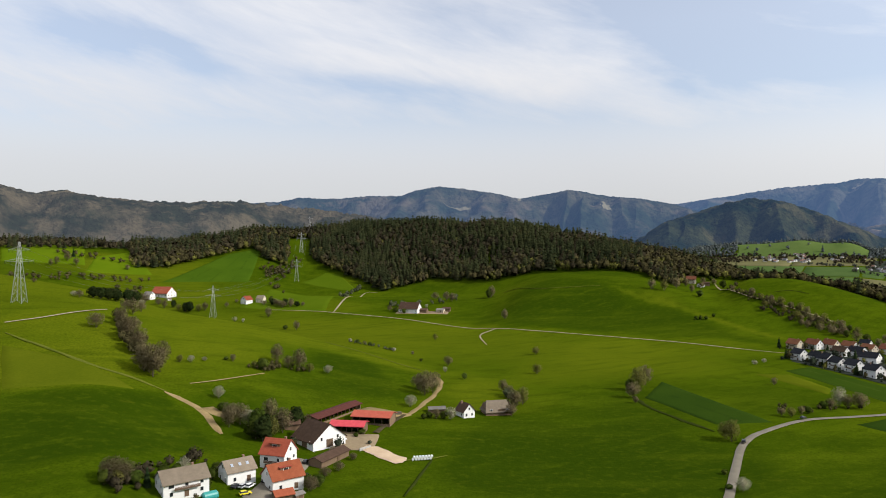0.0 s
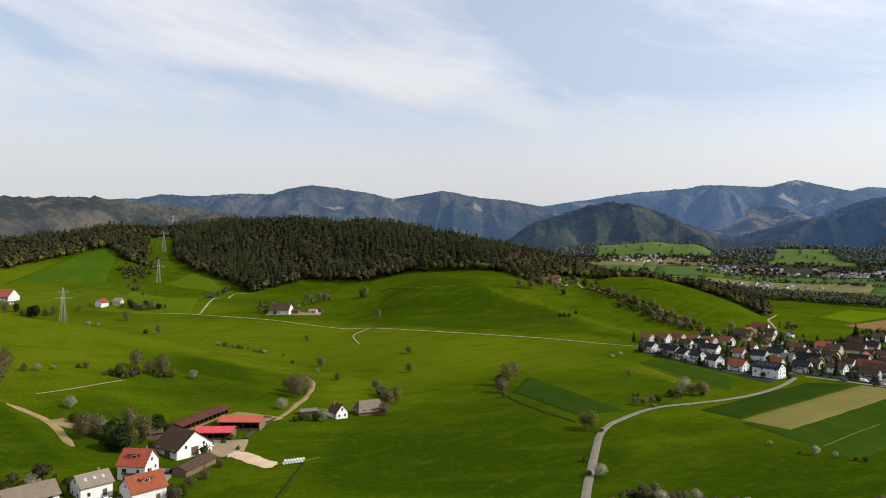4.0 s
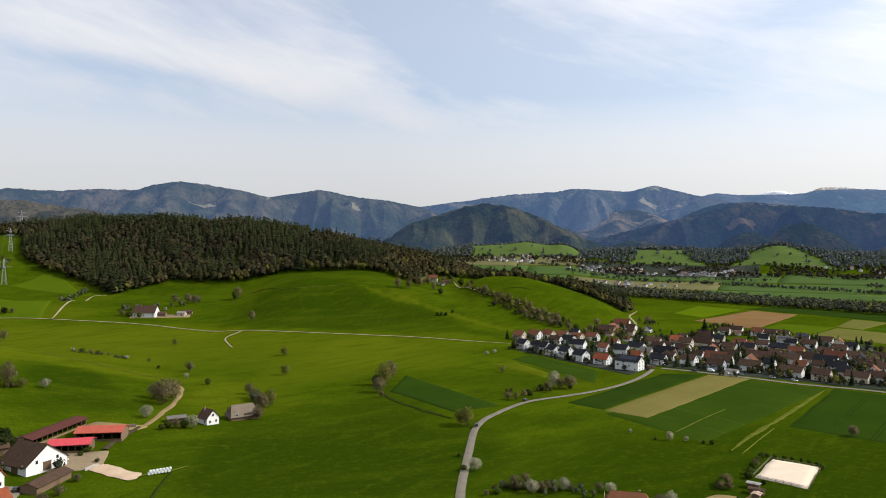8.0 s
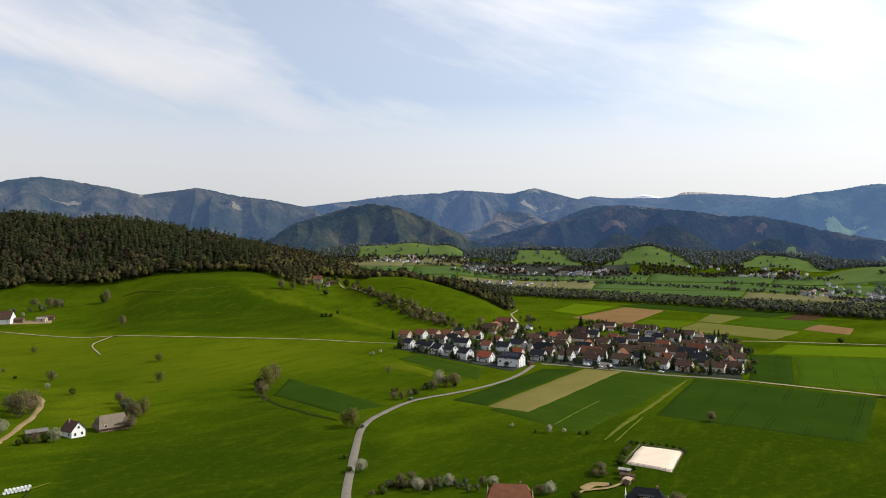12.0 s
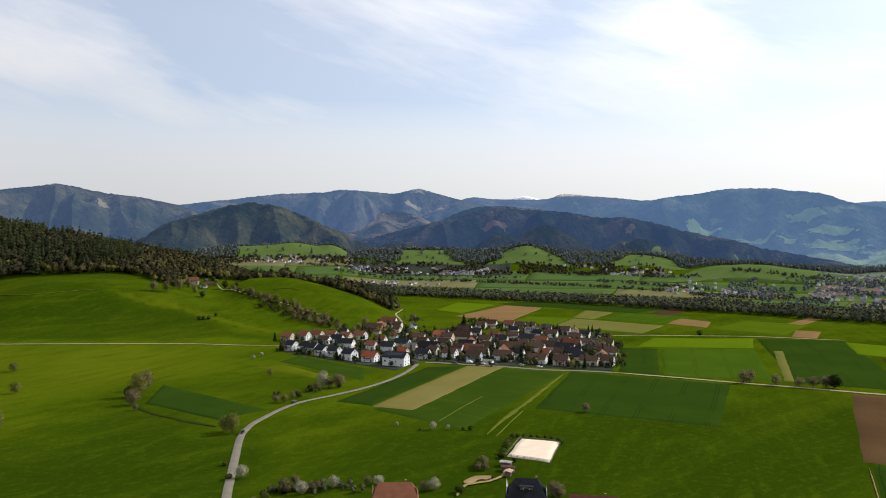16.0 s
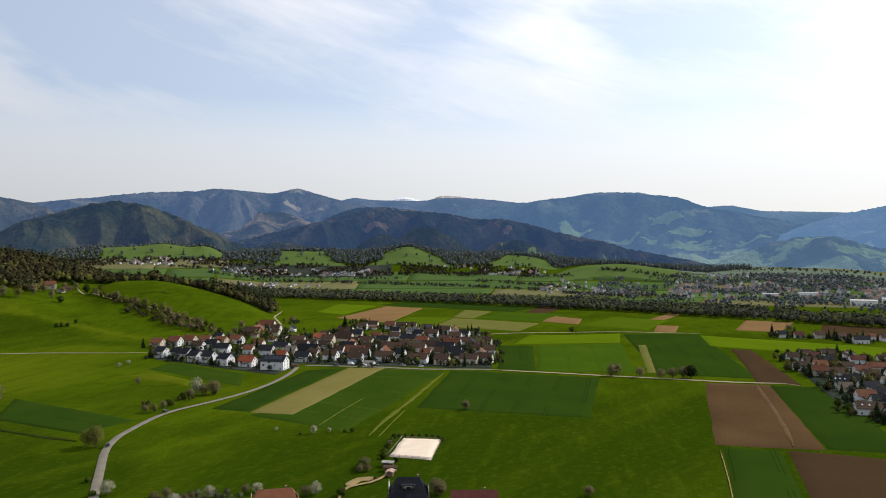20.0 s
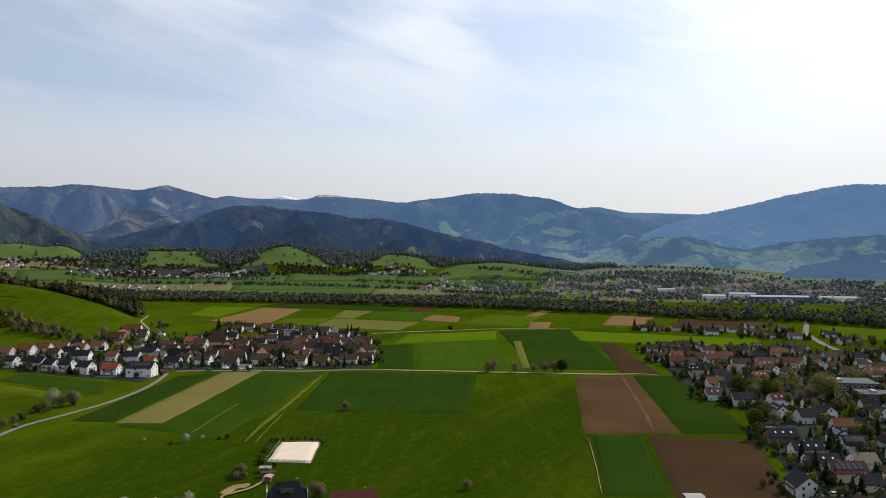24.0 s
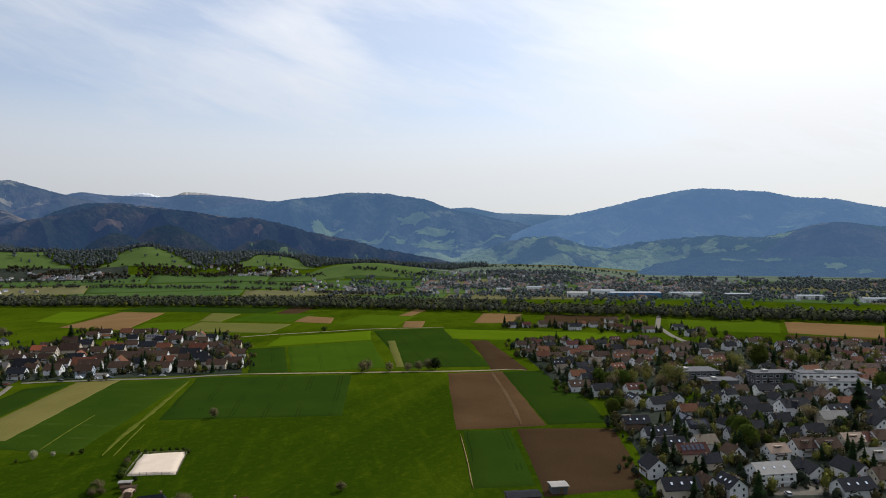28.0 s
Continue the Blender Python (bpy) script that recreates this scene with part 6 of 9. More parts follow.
plant("garden trees between the houses", (
    (370.0, -19.4, 12.3, "green"), (349.8, -22.3, 17.5, "green"), (340.4, -24.3, 15.9, "green"), (339.0, -20.6, 11.3, "budding"), (299.3, -5.0, 8.5, "fir"),
    (377.0, -6.3, 6.3, "green"), (404.7, -12.1, 9.4, "fir"), (413.7, -19.6, 8.3, "green"), (392.1, -31.1, 8.5, "green"), (369.8, -33.5, 8.0, "fir"),
    (350.7, -39.2, 7.0, "green"), (374.7, -47.7, 10.7, "fir"), (392.8, -52.3, 9.2, "fir"), (414.0, -60.2, 13.9, "fir"), (406.3, -56.5, 11.6, "bare"),
    (379.5, -45.7, 7.6, "green"), (353.8, -33.5, 5.9, "green"), (335.2, -11.0, 3.9, "green"), (399.0, -71.1, 7.4, "green"), (436.0, -85.3, 22.1, "fir"),
    (402.7, -83.0, 8.2, "bare"), (363.7, -60.7, 6.1, "green"), (321.1, -43.8, 3.8, "green"), (540.2, -10.5, 10.8, "green"), (550.4, -2.7, 11.0, "budding"),
    (483.4, -6.5, 8.0, "bare"), (557.1, -28.4, 16.7, "budding"), (581.5, -25.3, 14.5, "budding"), (511.8, -28.3, 10.2, "bare"), (587.6, -45.8, 21.5, "green"),
))
plant("garden trees between the houses", (
    (616.2, -41.4, 15.4, "bare"), (590.9, -56.0, 14.8, "fir"), (565.7, -59.6, 12.3, "fir"), (595.3, -68.3, 16.9, "budding"), (598.0, -76.5, 13.0, "green"),
    (500.3, -55.0, 12.5, "fir"), (491.4, -57.4, 10.7, "green"), (601.0, -122.7, 12.2, "green"), (517.3, -112.9, 15.0, "green"), (509.0, -84.1, 10.3, "bare"),
    (494.8, -67.6, 10.8, "bare"), (515.6, -106.2, 10.5, "fir"), (459.8, 6.9, 8.4, "green"), (480.3, 2.1, 7.2, "bare"), (486.8, -16.9, 8.1, "green"),
    (546.7, -33.6, 9.1, "bare"), (496.6, -44.7, 8.3, "fir"), (488.3, -74.7, 9.0, "bare"), (305.6, 24.8, 3.6, "green"), (308.9, 27.5, 2.6, "green"),
    (298.7, 25.3, 2.5, "green"), (274.0, 18.5, 4.1, "green"), (268.4, 16.0, 3.6, "green"), (563.7, 127.6, 5.8, "green"), (545.9, 109.6, 5.6, "green"),
))
plant("trees in the town park", ((480.5, 62.9, 13.0, "green"), (470.8, 54.9, 12.0, "green"), (488.1, 51.9, 12.5, "budding"), (467.4, 44.2, 7.0, "budding"), (487.8, 40.8, 12.1, "budding"), (456.3, 32.4, 7.4, "green"), (499.2, 32.9, 8.9, "budding"), (536.8, 14.0, 7.6, "bare"), (540.0, 5.3, 9.7, "green"), (561.5, -1.0, 12.9, "budding"), (553.9, -8.7, 11.7, "bare"), (576.6, -15.1, 9.1, "budding"), (483.2, 19.7, 12.4, "green")))
plant("trees in the village", (
    (611.4, 677.0, 6.8, "green"), (525.7, 600.5, 22.5, "fir"), (518.0, 580.5, 14.2, "fir"), (421.0, 406.8, 16.5, "fir"), (428.5, 423.6, 11.0, "fir"),
    (427.6, 380.5, 10.5, "fir"), (617.3, 673.1, 9.1, "green"), (636.4, 509.3, 9.5, "fir"), (533.3, 410.6, 11.2, "bare"), (543.5, 424.6, 10.3, "budding"),
    (426.6, 461.2, 7.3, "bare"), (453.0, 454.9, 7.5, "bare"), (453.7, 380.6, 5.9, "green"), (437.9, 359.3, 4.7, "green"), (464.0, 375.4, 5.9, "green"),
    (596.3, 462.7, 5.0, "blossom"), (557.3, 741.0, 12.3, "bare"), (522.7, 614.4, 8.0, "green"), (412.0, 457.4, 5.1, "green"), (449.3, 418.2, 5.1, "fir"),
    (467.5, 407.1, 7.2, "fir"), (503.7, 416.8, 5.4, "green"), (375.5, 458.7, 3.9, "green"), (418.4, 436.4, 4.0, "green"), (450.3, 593.1, 8.7, "bare"),
))
plant("trees by the far houses", (
    (608.8, 117.7, 9.3, "budding"), (616.6, -86.7, 14.5, "budding"), (651.2, -101.8, 15.3, "fir"), (616.2, -129.5, 15.7, "budding"), (677.4, 180.4, 4.7, "green"),
    (654.3, 167.3, 5.6, "green"), (618.9, 151.1, 5.3, "green"), (779.3, 101.3, 9.1, "green"), (839.7, 93.1, 14.0, "bare"), (879.1, 84.0, 14.7, "bare"),
    (863.3, 217.6, 11.8, "bare"), (851.9, 233.2, 11.7, "fir"), (784.4, 80.5, 7.9, "bare"), (661.3, 36.7, 7.7, "budding"), (685.6, 25.5, 8.0, "bare"),
    (698.4, -17.0, 9.3, "green"), (668.6, -44.5, 11.1, "green"), (733.1, -63.2, 8.6, "green"), (749.1, -82.0, 8.8, "green"), (719.3, -86.1, 8.4, "bare"),
    (738.1, -102.6, 7.4, "bare"), (675.3, -126.6, 10.3, "bare"), (761.7, -163.2, 7.8, "green"), (638.2, -110.0, 8.6, "green"), (756.4, 3.7, 8.8, "bare"),
    (759.0, -4.4, 10.1, "bare"), (783.6, -15.6, 9.1, "green"), (788.4, -26.8, 7.9, "green"),
))


# ---- woods: too many trees to count ----
def strewn(templates, places, heights, rng, wide=(0.9, 1.2)):
    """Arrays of many trees: template meshes set down at places, each with its own turn and size."""
    vs, fs, ns, n = [], [], [], 0
    pick = rng.integers(0, len(templates), len(places))
    for i, (v, f) in enumerate(templates):
        p, h = places[pick == i], heights[pick == i]
        if not len(p):
            continue
        a, w = rng.uniform(0, 2 * np.pi, len(p)), rng.uniform(*wide, len(p))
        c, s = np.cos(a), np.sin(a)
        x = (v[None, :, 0] * c[:, None] - v[None, :, 1] * s[:, None]) * (h * w)[:, None] + p[:, None, 0]
        y = (v[None, :, 0] * s[:, None] + v[None, :, 1] * c[:, None]) * (h * w)[:, None] + p[:, None, 1]
        z = v[None, :, 2] * h[:, None] + p[:, None, 2]
        vs.append(np.stack([x, y, z], -1).reshape(-1, 3))
        m = rounded(v, v[0, 0] == 0 and v[0, 1] == 0)
        ns.append(np.stack([m[None, :, 0] * c[:, None] - m[None, :, 1] * s[:, None], m[None, :, 0] * s[:, None] + m[None, :, 1] * c[:, None], np.repeat(m[None, :, 2], len(p), 0)], -1).reshape(-1, 3))
        fs.append((f[None] + (np.arange(len(p)) * len(v))[:, None, None]).reshape(-1, f.shape[1]) + n)
        n += len(p) * len(v)
    return np.vstack(vs), np.vstack(fs), np.vstack(ns)


def band(shape, spacing, rng, jitter=0.45):
    """Places between a near and a far edge, both given along the bearing: rows of bearing, near, far."""
    r = np.array(shape, float)
    out = []
    d = r[:, 1].min()
    while d < r[:, 2].max():
        az = np.arange(r[0, 0], r[-1, 0], np.degrees(spacing / d))
        az = az + rng.uniform(-jitter, jitter, len(az)) * np.degrees(spacing / d)
        dd = d + rng.uniform(-jitter, jitter, len(az)) * spacing
        ok = (dd > np.interp(az, r[:, 0], r[:, 1])) & (dd < np.interp(az, r[:, 0], r[:, 2]))
        out.append(np.column_stack([az[ok], dd[ok]]))
        d += spacing
    return np.vstack(out)


def wood(name, label, places, templates, material, height, rng, wide=(0.9, 1.2)):
    x, y = at(places[:, 0], places[:, 1])
    p = np.column_stack([x, y, land(x, y) - 0.3])
    v, f, m = strewn(templates, p, rng.uniform(*height, len(p)) if isinstance(height, tuple) else height, rng, wide)
    return tagged(new(name, mesh_of(name, v, f, material, normals=m)), label, "woodland", kind="stuff")


wood_rng = np.random.default_rng(5)
FIRS = [fir(200 + k, 5, 5)[1] for k in range(6)]
BROAD = [crown(300 + k, 50, 0.098, 0.10, 10, 0.35) for k in range(8)]
TINY = [crown(360 + k, 16, 0.16, 0.04, 8, 0.3) for k in range(6)]
SMALL = [crown(340 + k, 36, 0.105, 0.04, 8, 0.3) for k in range(6)]
HILL_EDGE = [(-24, 1230, 1600), (-21.5, 1232, 1620), (-20.1, 1264, 1600), (-17.7, 1312, 1600), (-15.4, 1370, 1640), (-14.2, 1300, 1640), (-12.6, 1290, 1640), (-12.5, 1450, 1640), (-10.9, 1450, 1640), (-10.8, 1330, 1600), (-9.1, 1276, 1600), (-7.0, 1222, 1580),
             (-5.2, 1160, 1560), (-2.2, 1180, 1560), (-0.8, 1194, 1540), (3.7, 1150, 1520), (5.6, 1142, 1500), (7.4, 1152, 1480), (11.2, 1122, 1440), (15.8, 1104, 1400), (17.4, 1060, 1380), (18.6, 1020, 1360), (19.2, 1110, 1350), (20.4, 1128, 1330),
             (23.1, 1140, 1310), (24.9, 1100, 1300), (27, 1075, 1290), (29.1, 1045, 1270), (32.4, 1010, 1240), (34.8, 1005, 1160), (35.6, 1020, 1120)]
hill = band(HILL_EDGE, 7.0, wood_rng, 0.75)
near_edge = np.interp(hill[:, 0], [r[0] for r in HILL_EDGE], [r[1] for r in HILL_EDGE])
patchy = fbm(at(*hill.T)[0] / 90, at(*hill.T)[1] / 90, 3, 21)
leafy = wood_rng.random(len(hill)) < np.clip(0.04 + 0.62 * np.exp(-(hill[:, 1] - near_edge) / 22) + 0.5 * np.clip(patchy - 0.12, 0, 1) + np.clip((hill[:, 0] - 9) / 14, 0, 0.75) * (0.8 + patchy) + np.clip((-10 - hill[:, 0]) / 8, 0, 0.4), 0, 0.85)
# stands of unlike height, with gaps between the crowns
stand = 0.82 + 0.5 * np.clip(fbm(at(*hill.T)[0] / 45, at(*hill.T)[1] / 45, 3, 25) + 0.15, -0.45, 0.45) + wood_rng.uniform(-0.14, 0.14, len(hill))
gap = (wood_rng.random(len(hill)) < 0.10) & (hill[:, 1] > near_edge + 30)
bud = leafy & (wood_rng.random(len(hill)) < np.where(hill[:, 1] < near_edge + 25, 0.50, 0.24))
brown = ~leafy & ~gap & (wood_rng.random(len(hill)) < np.clip(0.30 + 0.9 * patchy, 0.05, 0.7))
firs = ~leafy & ~gap & ~brown
wood("forest_firs", "dark fir forest covering the hill", hill[firs], FIRS, WOOD_FIR, 25 * stand[firs], wood_rng, (1.1, 1.9))
wood("forest_bare_trees", "dark brown bare trees among the firs", hill[brown], BROAD, WOOD_DARK, 21 * stand[brown], wood_rng, (0.8, 1.15))
wood("forest_broadleaves", "olive-brown broadleaf trees in the hill forest", hill[leafy & ~bud], BROAD, WOOD_LEAF, 19 * stand[leafy & ~bud], wood_rng, (0.9, 1.3))
wood("forest_budding_trees", "yellow-green budding trees in the hill forest", hill[bud], BROAD, BUD_LEAF, 15 * stand[bud], wood_rng, (0.85, 1.2))
river = band([(30, 1500, 1560), (33, 1500, 1640), (37.1, 1440, 1570), (44, 1328, 1480), (52.1, 1232, 1380), (61, 1130, 1290), (70.3, 1053, 1190), (79.6, 990, 1085), (86.2, 990, 1066), (92.5, 955, 1040), (102, 990, 1070), (109, 1000, 1090)], 7.6, wood_rng, 0.9)
clumps = fbm(at(*river.T)[0] / 60, at(*river.T)[1] / 60, 3, 27)
river = river[(clumps > -0.32) | (wood_rng.random(len(river)) < 0.4)]
kind_of = wood_rng.random(len(river))
wood("river_wood", "band of olive-brown riverside trees across the plain", river[kind_of < 0.42], BROAD, RIVER_LEAF, (8, 17), wood_rng, (0.9, 1.35))
wood("river_bare_trees", "bare grey-brown trees in the riverside wood", river[(kind_of >= 0.42) & (kind_of < 0.9)], [crown(380 + k, 44, 0.100, 0.08, 9, 0.4) for k in range(5)], RIVER_TWIGS, (9, 17), wood_rng, (0.8, 1.25))
wood("river_budding_trees", "yellow-green budding trees in the riverside wood", river[kind_of >= 0.9], BROAD, BUD_LEAF, (7, 15), wood_rng, (0.8, 1.1))
far_hedge = band([(60, 1380, 1500), (64, 1340, 1860), (70, 1300, 1880), (75, 1260, 2050), (86, 1130, 2100), (98, 1110, 2100), (108, 1110, 2100)], 17.0, wood_rng)
lines = fbm(at(*far_hedge.T)[0] / 160, at(*far_hedge.T)[1] / 45, 3, 33)
wood("far_hedges", "hedges and garden trees on the far valley floor", far_hedge[(lines > 0.16) | (wood_rng.random(len(far_hedge)) < 0.04)], TINY, HAZED_LEAF, (6, 13), wood_rng, (0.9, 1.4))
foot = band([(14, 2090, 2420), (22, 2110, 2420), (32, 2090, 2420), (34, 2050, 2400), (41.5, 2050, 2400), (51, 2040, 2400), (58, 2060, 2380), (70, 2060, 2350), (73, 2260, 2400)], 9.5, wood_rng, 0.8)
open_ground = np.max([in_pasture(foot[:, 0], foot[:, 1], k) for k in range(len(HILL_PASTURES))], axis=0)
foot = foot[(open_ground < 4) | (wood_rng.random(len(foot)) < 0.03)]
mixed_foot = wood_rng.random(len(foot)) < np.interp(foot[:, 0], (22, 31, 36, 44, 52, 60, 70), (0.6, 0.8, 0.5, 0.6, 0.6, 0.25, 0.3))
wood("foothill_firs", "dark firs along the feet of the far hills", foot[~mixed_foot], FIRS, HAZED_FIR, (10, 20), wood_rng, (1.1, 1.9))
wood("foothill_broadleaves", "dark bare trees along the feet of the far hills", foot[mixed_foot], TINY, HAZED_LEAF, (8, 15), wood_rng, (1.0, 1.6))
scrub = band([(-14.4, 1190, 1300), (-13.6, 1150, 1290), (-12.7, 1130, 1290)], 12.0, wood_rng)
wood("slope_scrub", "light scrub below the forest edge", scrub[wood_rng.random(len(scrub)) < 0.6], SMALL, WOOD_LEAF, (6, 12), wood_rng, (0.9, 1.4))
west = band([(-40, 1330, 1650), (-33, 1330, 1650), (-28, 1340, 1650), (-24, 1400, 1650)], 10.0, wood_rng, 0.8)
wood("west_wood", "mixed wood on the slopes of the side valley", west[::3], BROAD, WOOD_LEAF, (9, 17), wood_rng)
wood("west_firs", "dark firs and bare trees on the slopes of the side valley", west[1::3], FIRS, WOOD_FIR, (12, 22), wood_rng, (1.0, 1.6))
wood("west_bare_trees", "dark bare trees on the slopes of the side valley", west[2::3], BROAD, WOOD_DARK, (10, 18), wood_rng)
rows_of_trees = np.vstack([band([(-34, 1160, 1185), (-23, 1130, 1160)], 13.0, wood_rng), band([(-29, 1290, 1310), (-24, 1240, 1262), (-21.8, 1225, 1245)], 11.0, wood_rng), band([(-25.5, 1020, 1100), (-23.5, 1020, 1110)], 16.0, wood_rng)])
wood("west_hedges", "hedges and scrub between the meadows of the side valley", rows_of_trees, SMALL, WOOD_LEAF, (5, 11), wood_rng, (1.0, 1.5))


# ---- thickets along the hedges: bearing and distance of their line ----
THICKET = [crown(460 + k, 150, 0.060, 0.04, 9, 0.35) for k in range(6)]


def thicket(name, label, line, count, spread, height, material, grown=THICKET):
    r = np.array(line, float)
    k = wood_rng.uniform(0, len(r) - 1, count)
    az, d = np.interp(k, np.arange(len(r)), r[:, 0]), np.interp(k, np.arange(len(r)), r[:, 1])
    d = d + wood_rng.normal(size=count) * spread
    az = az + wood_rng.normal(size=count) * np.degrees(0.5 * spread / d)
    wood(name, label, np.column_stack([az, d]), grown, material, height, wood_rng, (0.9, 1.4))


thicket("slope_thicket", "bare grey-brown thicket under the trees of the slope", ((-25.2, 503), (-24.6, 462), (-23.9, 436), (-23.3, 412), (-22.5, 391)), 46, 4.0, (4, 10), WOOD_LEAF)
thicket("pasture_thicket", "bare bushes under the trees of the pasture", ((-15.4, 424), (-14.1, 432), (-12.8, 436), (-11.0, 439)), 22, 4.0, (2, 5), WOOD_LEAF)
thicket("garden_thicket", "dark bushes behind the farmhouses", ((-26.1, 259), (-24.2, 258), (-22.5, 272), (-20.5, 285), (-18.8, 292)), 26, 2.5, (2.5, 7), WOOD_DARK)
thicket("lane_hedge", "bare hedge along the sunken lane", ((22.4, 1040), (23.3, 961), (24.6, 939), (25.9, 924), (27.2, 905), (28.7, 878), (30.3, 849)), 95, 5.0, (3, 8), WOOD_LEAF)
thicket("lane_bushes", "dark bushes below the sunken lane", ((24.8, 915), (25.9, 900), (27.2, 882), (28.7, 860), (30.6, 838)), 60, 6.0, (3, 8), WOOD_DARK)
thicket("corner_thicket", "budding bushes beside the house gardens", ((25.2, 265), (26.6, 271), (28.2, 269), (30.7, 268)), 16, 2.0, (2, 5), WOOD_LEAF)
thicket("house_thicket", "budding bushes along the gardens of the houses", ((25.69, 269), (27.45, 272), (29.01, 269), (31.04, 271), (33.11, 263)), 42, 2.5, (1.8, 4.5), RIVER_LEAF)
thicket("pylon_scrub", "brown scrub on the open slope below the pylons", ((-14.59, 1260), (-13.71, 1237), (-12.98, 1266), (-12.28, 1299), (-11.87, 1319)), 46, 9.0, (5, 12), WOOD_LEAF, BROAD)
thicket("valley_bushes", "bare bushes beside the path to the wood", ((-8.49, 998), (-7.84, 1153), (-7.19, 1171), (-6.62, 1185)), 34, 5.0, (4, 9), RIVER_LEAF, BROAD)
thicket("farm_edge_bushes", "bare trees and bushes round the broad farmhouse", ((-4.55, 939), (-3.65, 950), (-0.71, 966), (0.44, 980), (1.12, 1007)), 26, 6.0, (4, 10), RIVER_LEAF, BROAD)
for line, count, spread in ((((36.5, 1790), (42, 1760), (47, 1720), (53, 1660), (58, 1600)), 210, 9), (((33, 1850), (37, 1880), (41.5, 1850), (46, 1840)), 70, 7), (((47, 1955), (50, 1950), (53, 1940), (56.5, 1920), (60, 1870)), 120, 10),
                           (((27.5, 2000), (30, 1960), (32.5, 1930), (35.5, 1900)), 60, 6), (((30.5, 1880), (33.5, 1830), (37, 1800)), 45, 6), (((52, 1790), (57, 1720), (61, 1660)), 90, 9), (((59, 1560), (63, 1500), (68, 1480)), 110, 12), (((62, 1900), (65, 1880), (68, 1860)), 60, 6),
                           (((70, 2150), (74, 2180), (79, 2200), (84, 2180)), 60, 8), (((72, 2320), (76, 2350), (81, 2330)), 60, 8)):
    thicket("plain_hedge", "dark hedge line between the far meadows", line, count, spread, (5, 11), RIVER_TWIGS, TINY)
thicket("slope_hedge", "low hedge of bare and budding bushes below the brow", ((-7.6, 706), (-6.9, 690), (-5.9, 662), (-4.9, 634), (-4.05, 613)), 34, 2.0, (1.6, 3.8), RIVER_LEAF)
thicket("barn_bushes", "bare bushes round the old timber barn", ((4.9, 400), (5.5, 410), (5.9, 428), (5.2, 445)), 22, 3.0, (2.5, 6.5), RIVER_LEAF)
thicket("roadside_thicket", "low bushes beside the village road", ((25.5, 464), (26.2, 448), (27.9, 452), (29.9, 472), (31.3, 478)), 18, 3.0, (1.5, 4), WOOD_LEAF)

# ---- houses ----
def plaster(name, c):
    return mat(name, tuple(v * 0.88 for v in c), c, 0.4, 0.9, fine=4.0, vary=0.06, spec=0.2)


def tiles(name, dark, light, rough=0.75):
    """Roof covering with courses running along the eaves."""
    m = mat(name, dark, light, 0.5, rough, fine=3.0, vary=0.22, spec=0.05)
    n, l = m.node_tree.nodes, m.node_tree.links
    w = n.new("ShaderNodeTexWave")
    w.bands_direction = "Z"
    w.inputs["Scale"].default_value, w.inputs["Distortion"].default_value = 1.4, 0.6
    l.new(n["Texture Coordinate"].outputs["Object"], w.inputs["Vector"])
    bp = n.new("ShaderNodeBump")
    bp.inputs["Strength"].default_value, bp.inputs["Distance"].default_value = 0.5, 0.06
    l.new(w.outputs["Fac"], bp.inputs["Height"])
    l.new(bp.outputs[0], n["Principled BSDF"].inputs["Normal"])
    return m


WALLS = {
    "white": plaster("white_render", (0.70, 0.70, 0.69)), "cream": plaster("cream_render", (0.56, 0.49, 0.38)), "ochre": plaster("ochre_render", (0.62, 0.40, 0.14)),
    "blue": plaster("pale_blue_render", (0.42, 0.50, 0.58)), "wood": mat("weathered_boards", (0.11, 0.07, 0.045), (0.20, 0.135, 0.085), 0.6, 0.9, fine=5.0, vary=0.15, streak=(6, 6, 0.6)),
    "dark": plaster("dark_grey_cladding", (0.10, 0.10, 0.105)),
}
ROOFS = {
    "slate": tiles("anthracite_tiles", (0.012, 0.013, 0.017), (0.026, 0.028, 0.034), 0.8), "brown": tiles("brown_tiles", (0.045, 0.028, 0.020), (0.088, 0.055, 0.038)),
    "red": tiles("red_tiles", (0.20, 0.050, 0.027), (0.30, 0.085, 0.045)), "rust": tiles("rust_red_tiles", (0.115, 0.046, 0.026), (0.19, 0.080, 0.044)),
    "grey": tiles("grey_tiles", (0.13, 0.12, 0.11), (0.21, 0.195, 0.175)), "tan": tiles("tan_tiles", (0.27, 0.19, 0.14), (0.38, 0.29, 0.22)),
    "taupe": tiles("taupe_tiles", (0.14, 0.115, 0.085), (0.21, 0.175, 0.13)), "coral": tiles("coral_sheet_roof", (0.36, 0.075, 0.05), (0.47, 0.115, 0.075), 0.5), "maroon": tiles("maroon_tiles", (0.060, 0.022, 0.017), (0.10, 0.036, 0.028)),
    "ash": tiles("pale_ash_roof", (0.25, 0.235, 0.215), (0.33, 0.31, 0.285)), "scarlet": tiles("scarlet_sheet_roof", (0.42, 0.045, 0.055), (0.56, 0.085, 0.085), 0.5),
}
ROOF_WORDS = {"taupe": "taupe tiled", "coral": "coral sheet", "maroon": "maroon tiled", "slate": "dark slate-grey", "brown": "brown tiled", "red": "red tiled", "rust": "rust-red tiled", "grey": "grey tiled", "tan": "tan tiled", "ash": "pale grey", "scarlet": "scarlet sheet"}
WALL_WORDS = {"white": "white rendered", "cream": "cream rendered", "ochre": "ochre rendered", "blue": "pale blue rendered", "wood": "brown timber", "dark": "dark grey clad"}
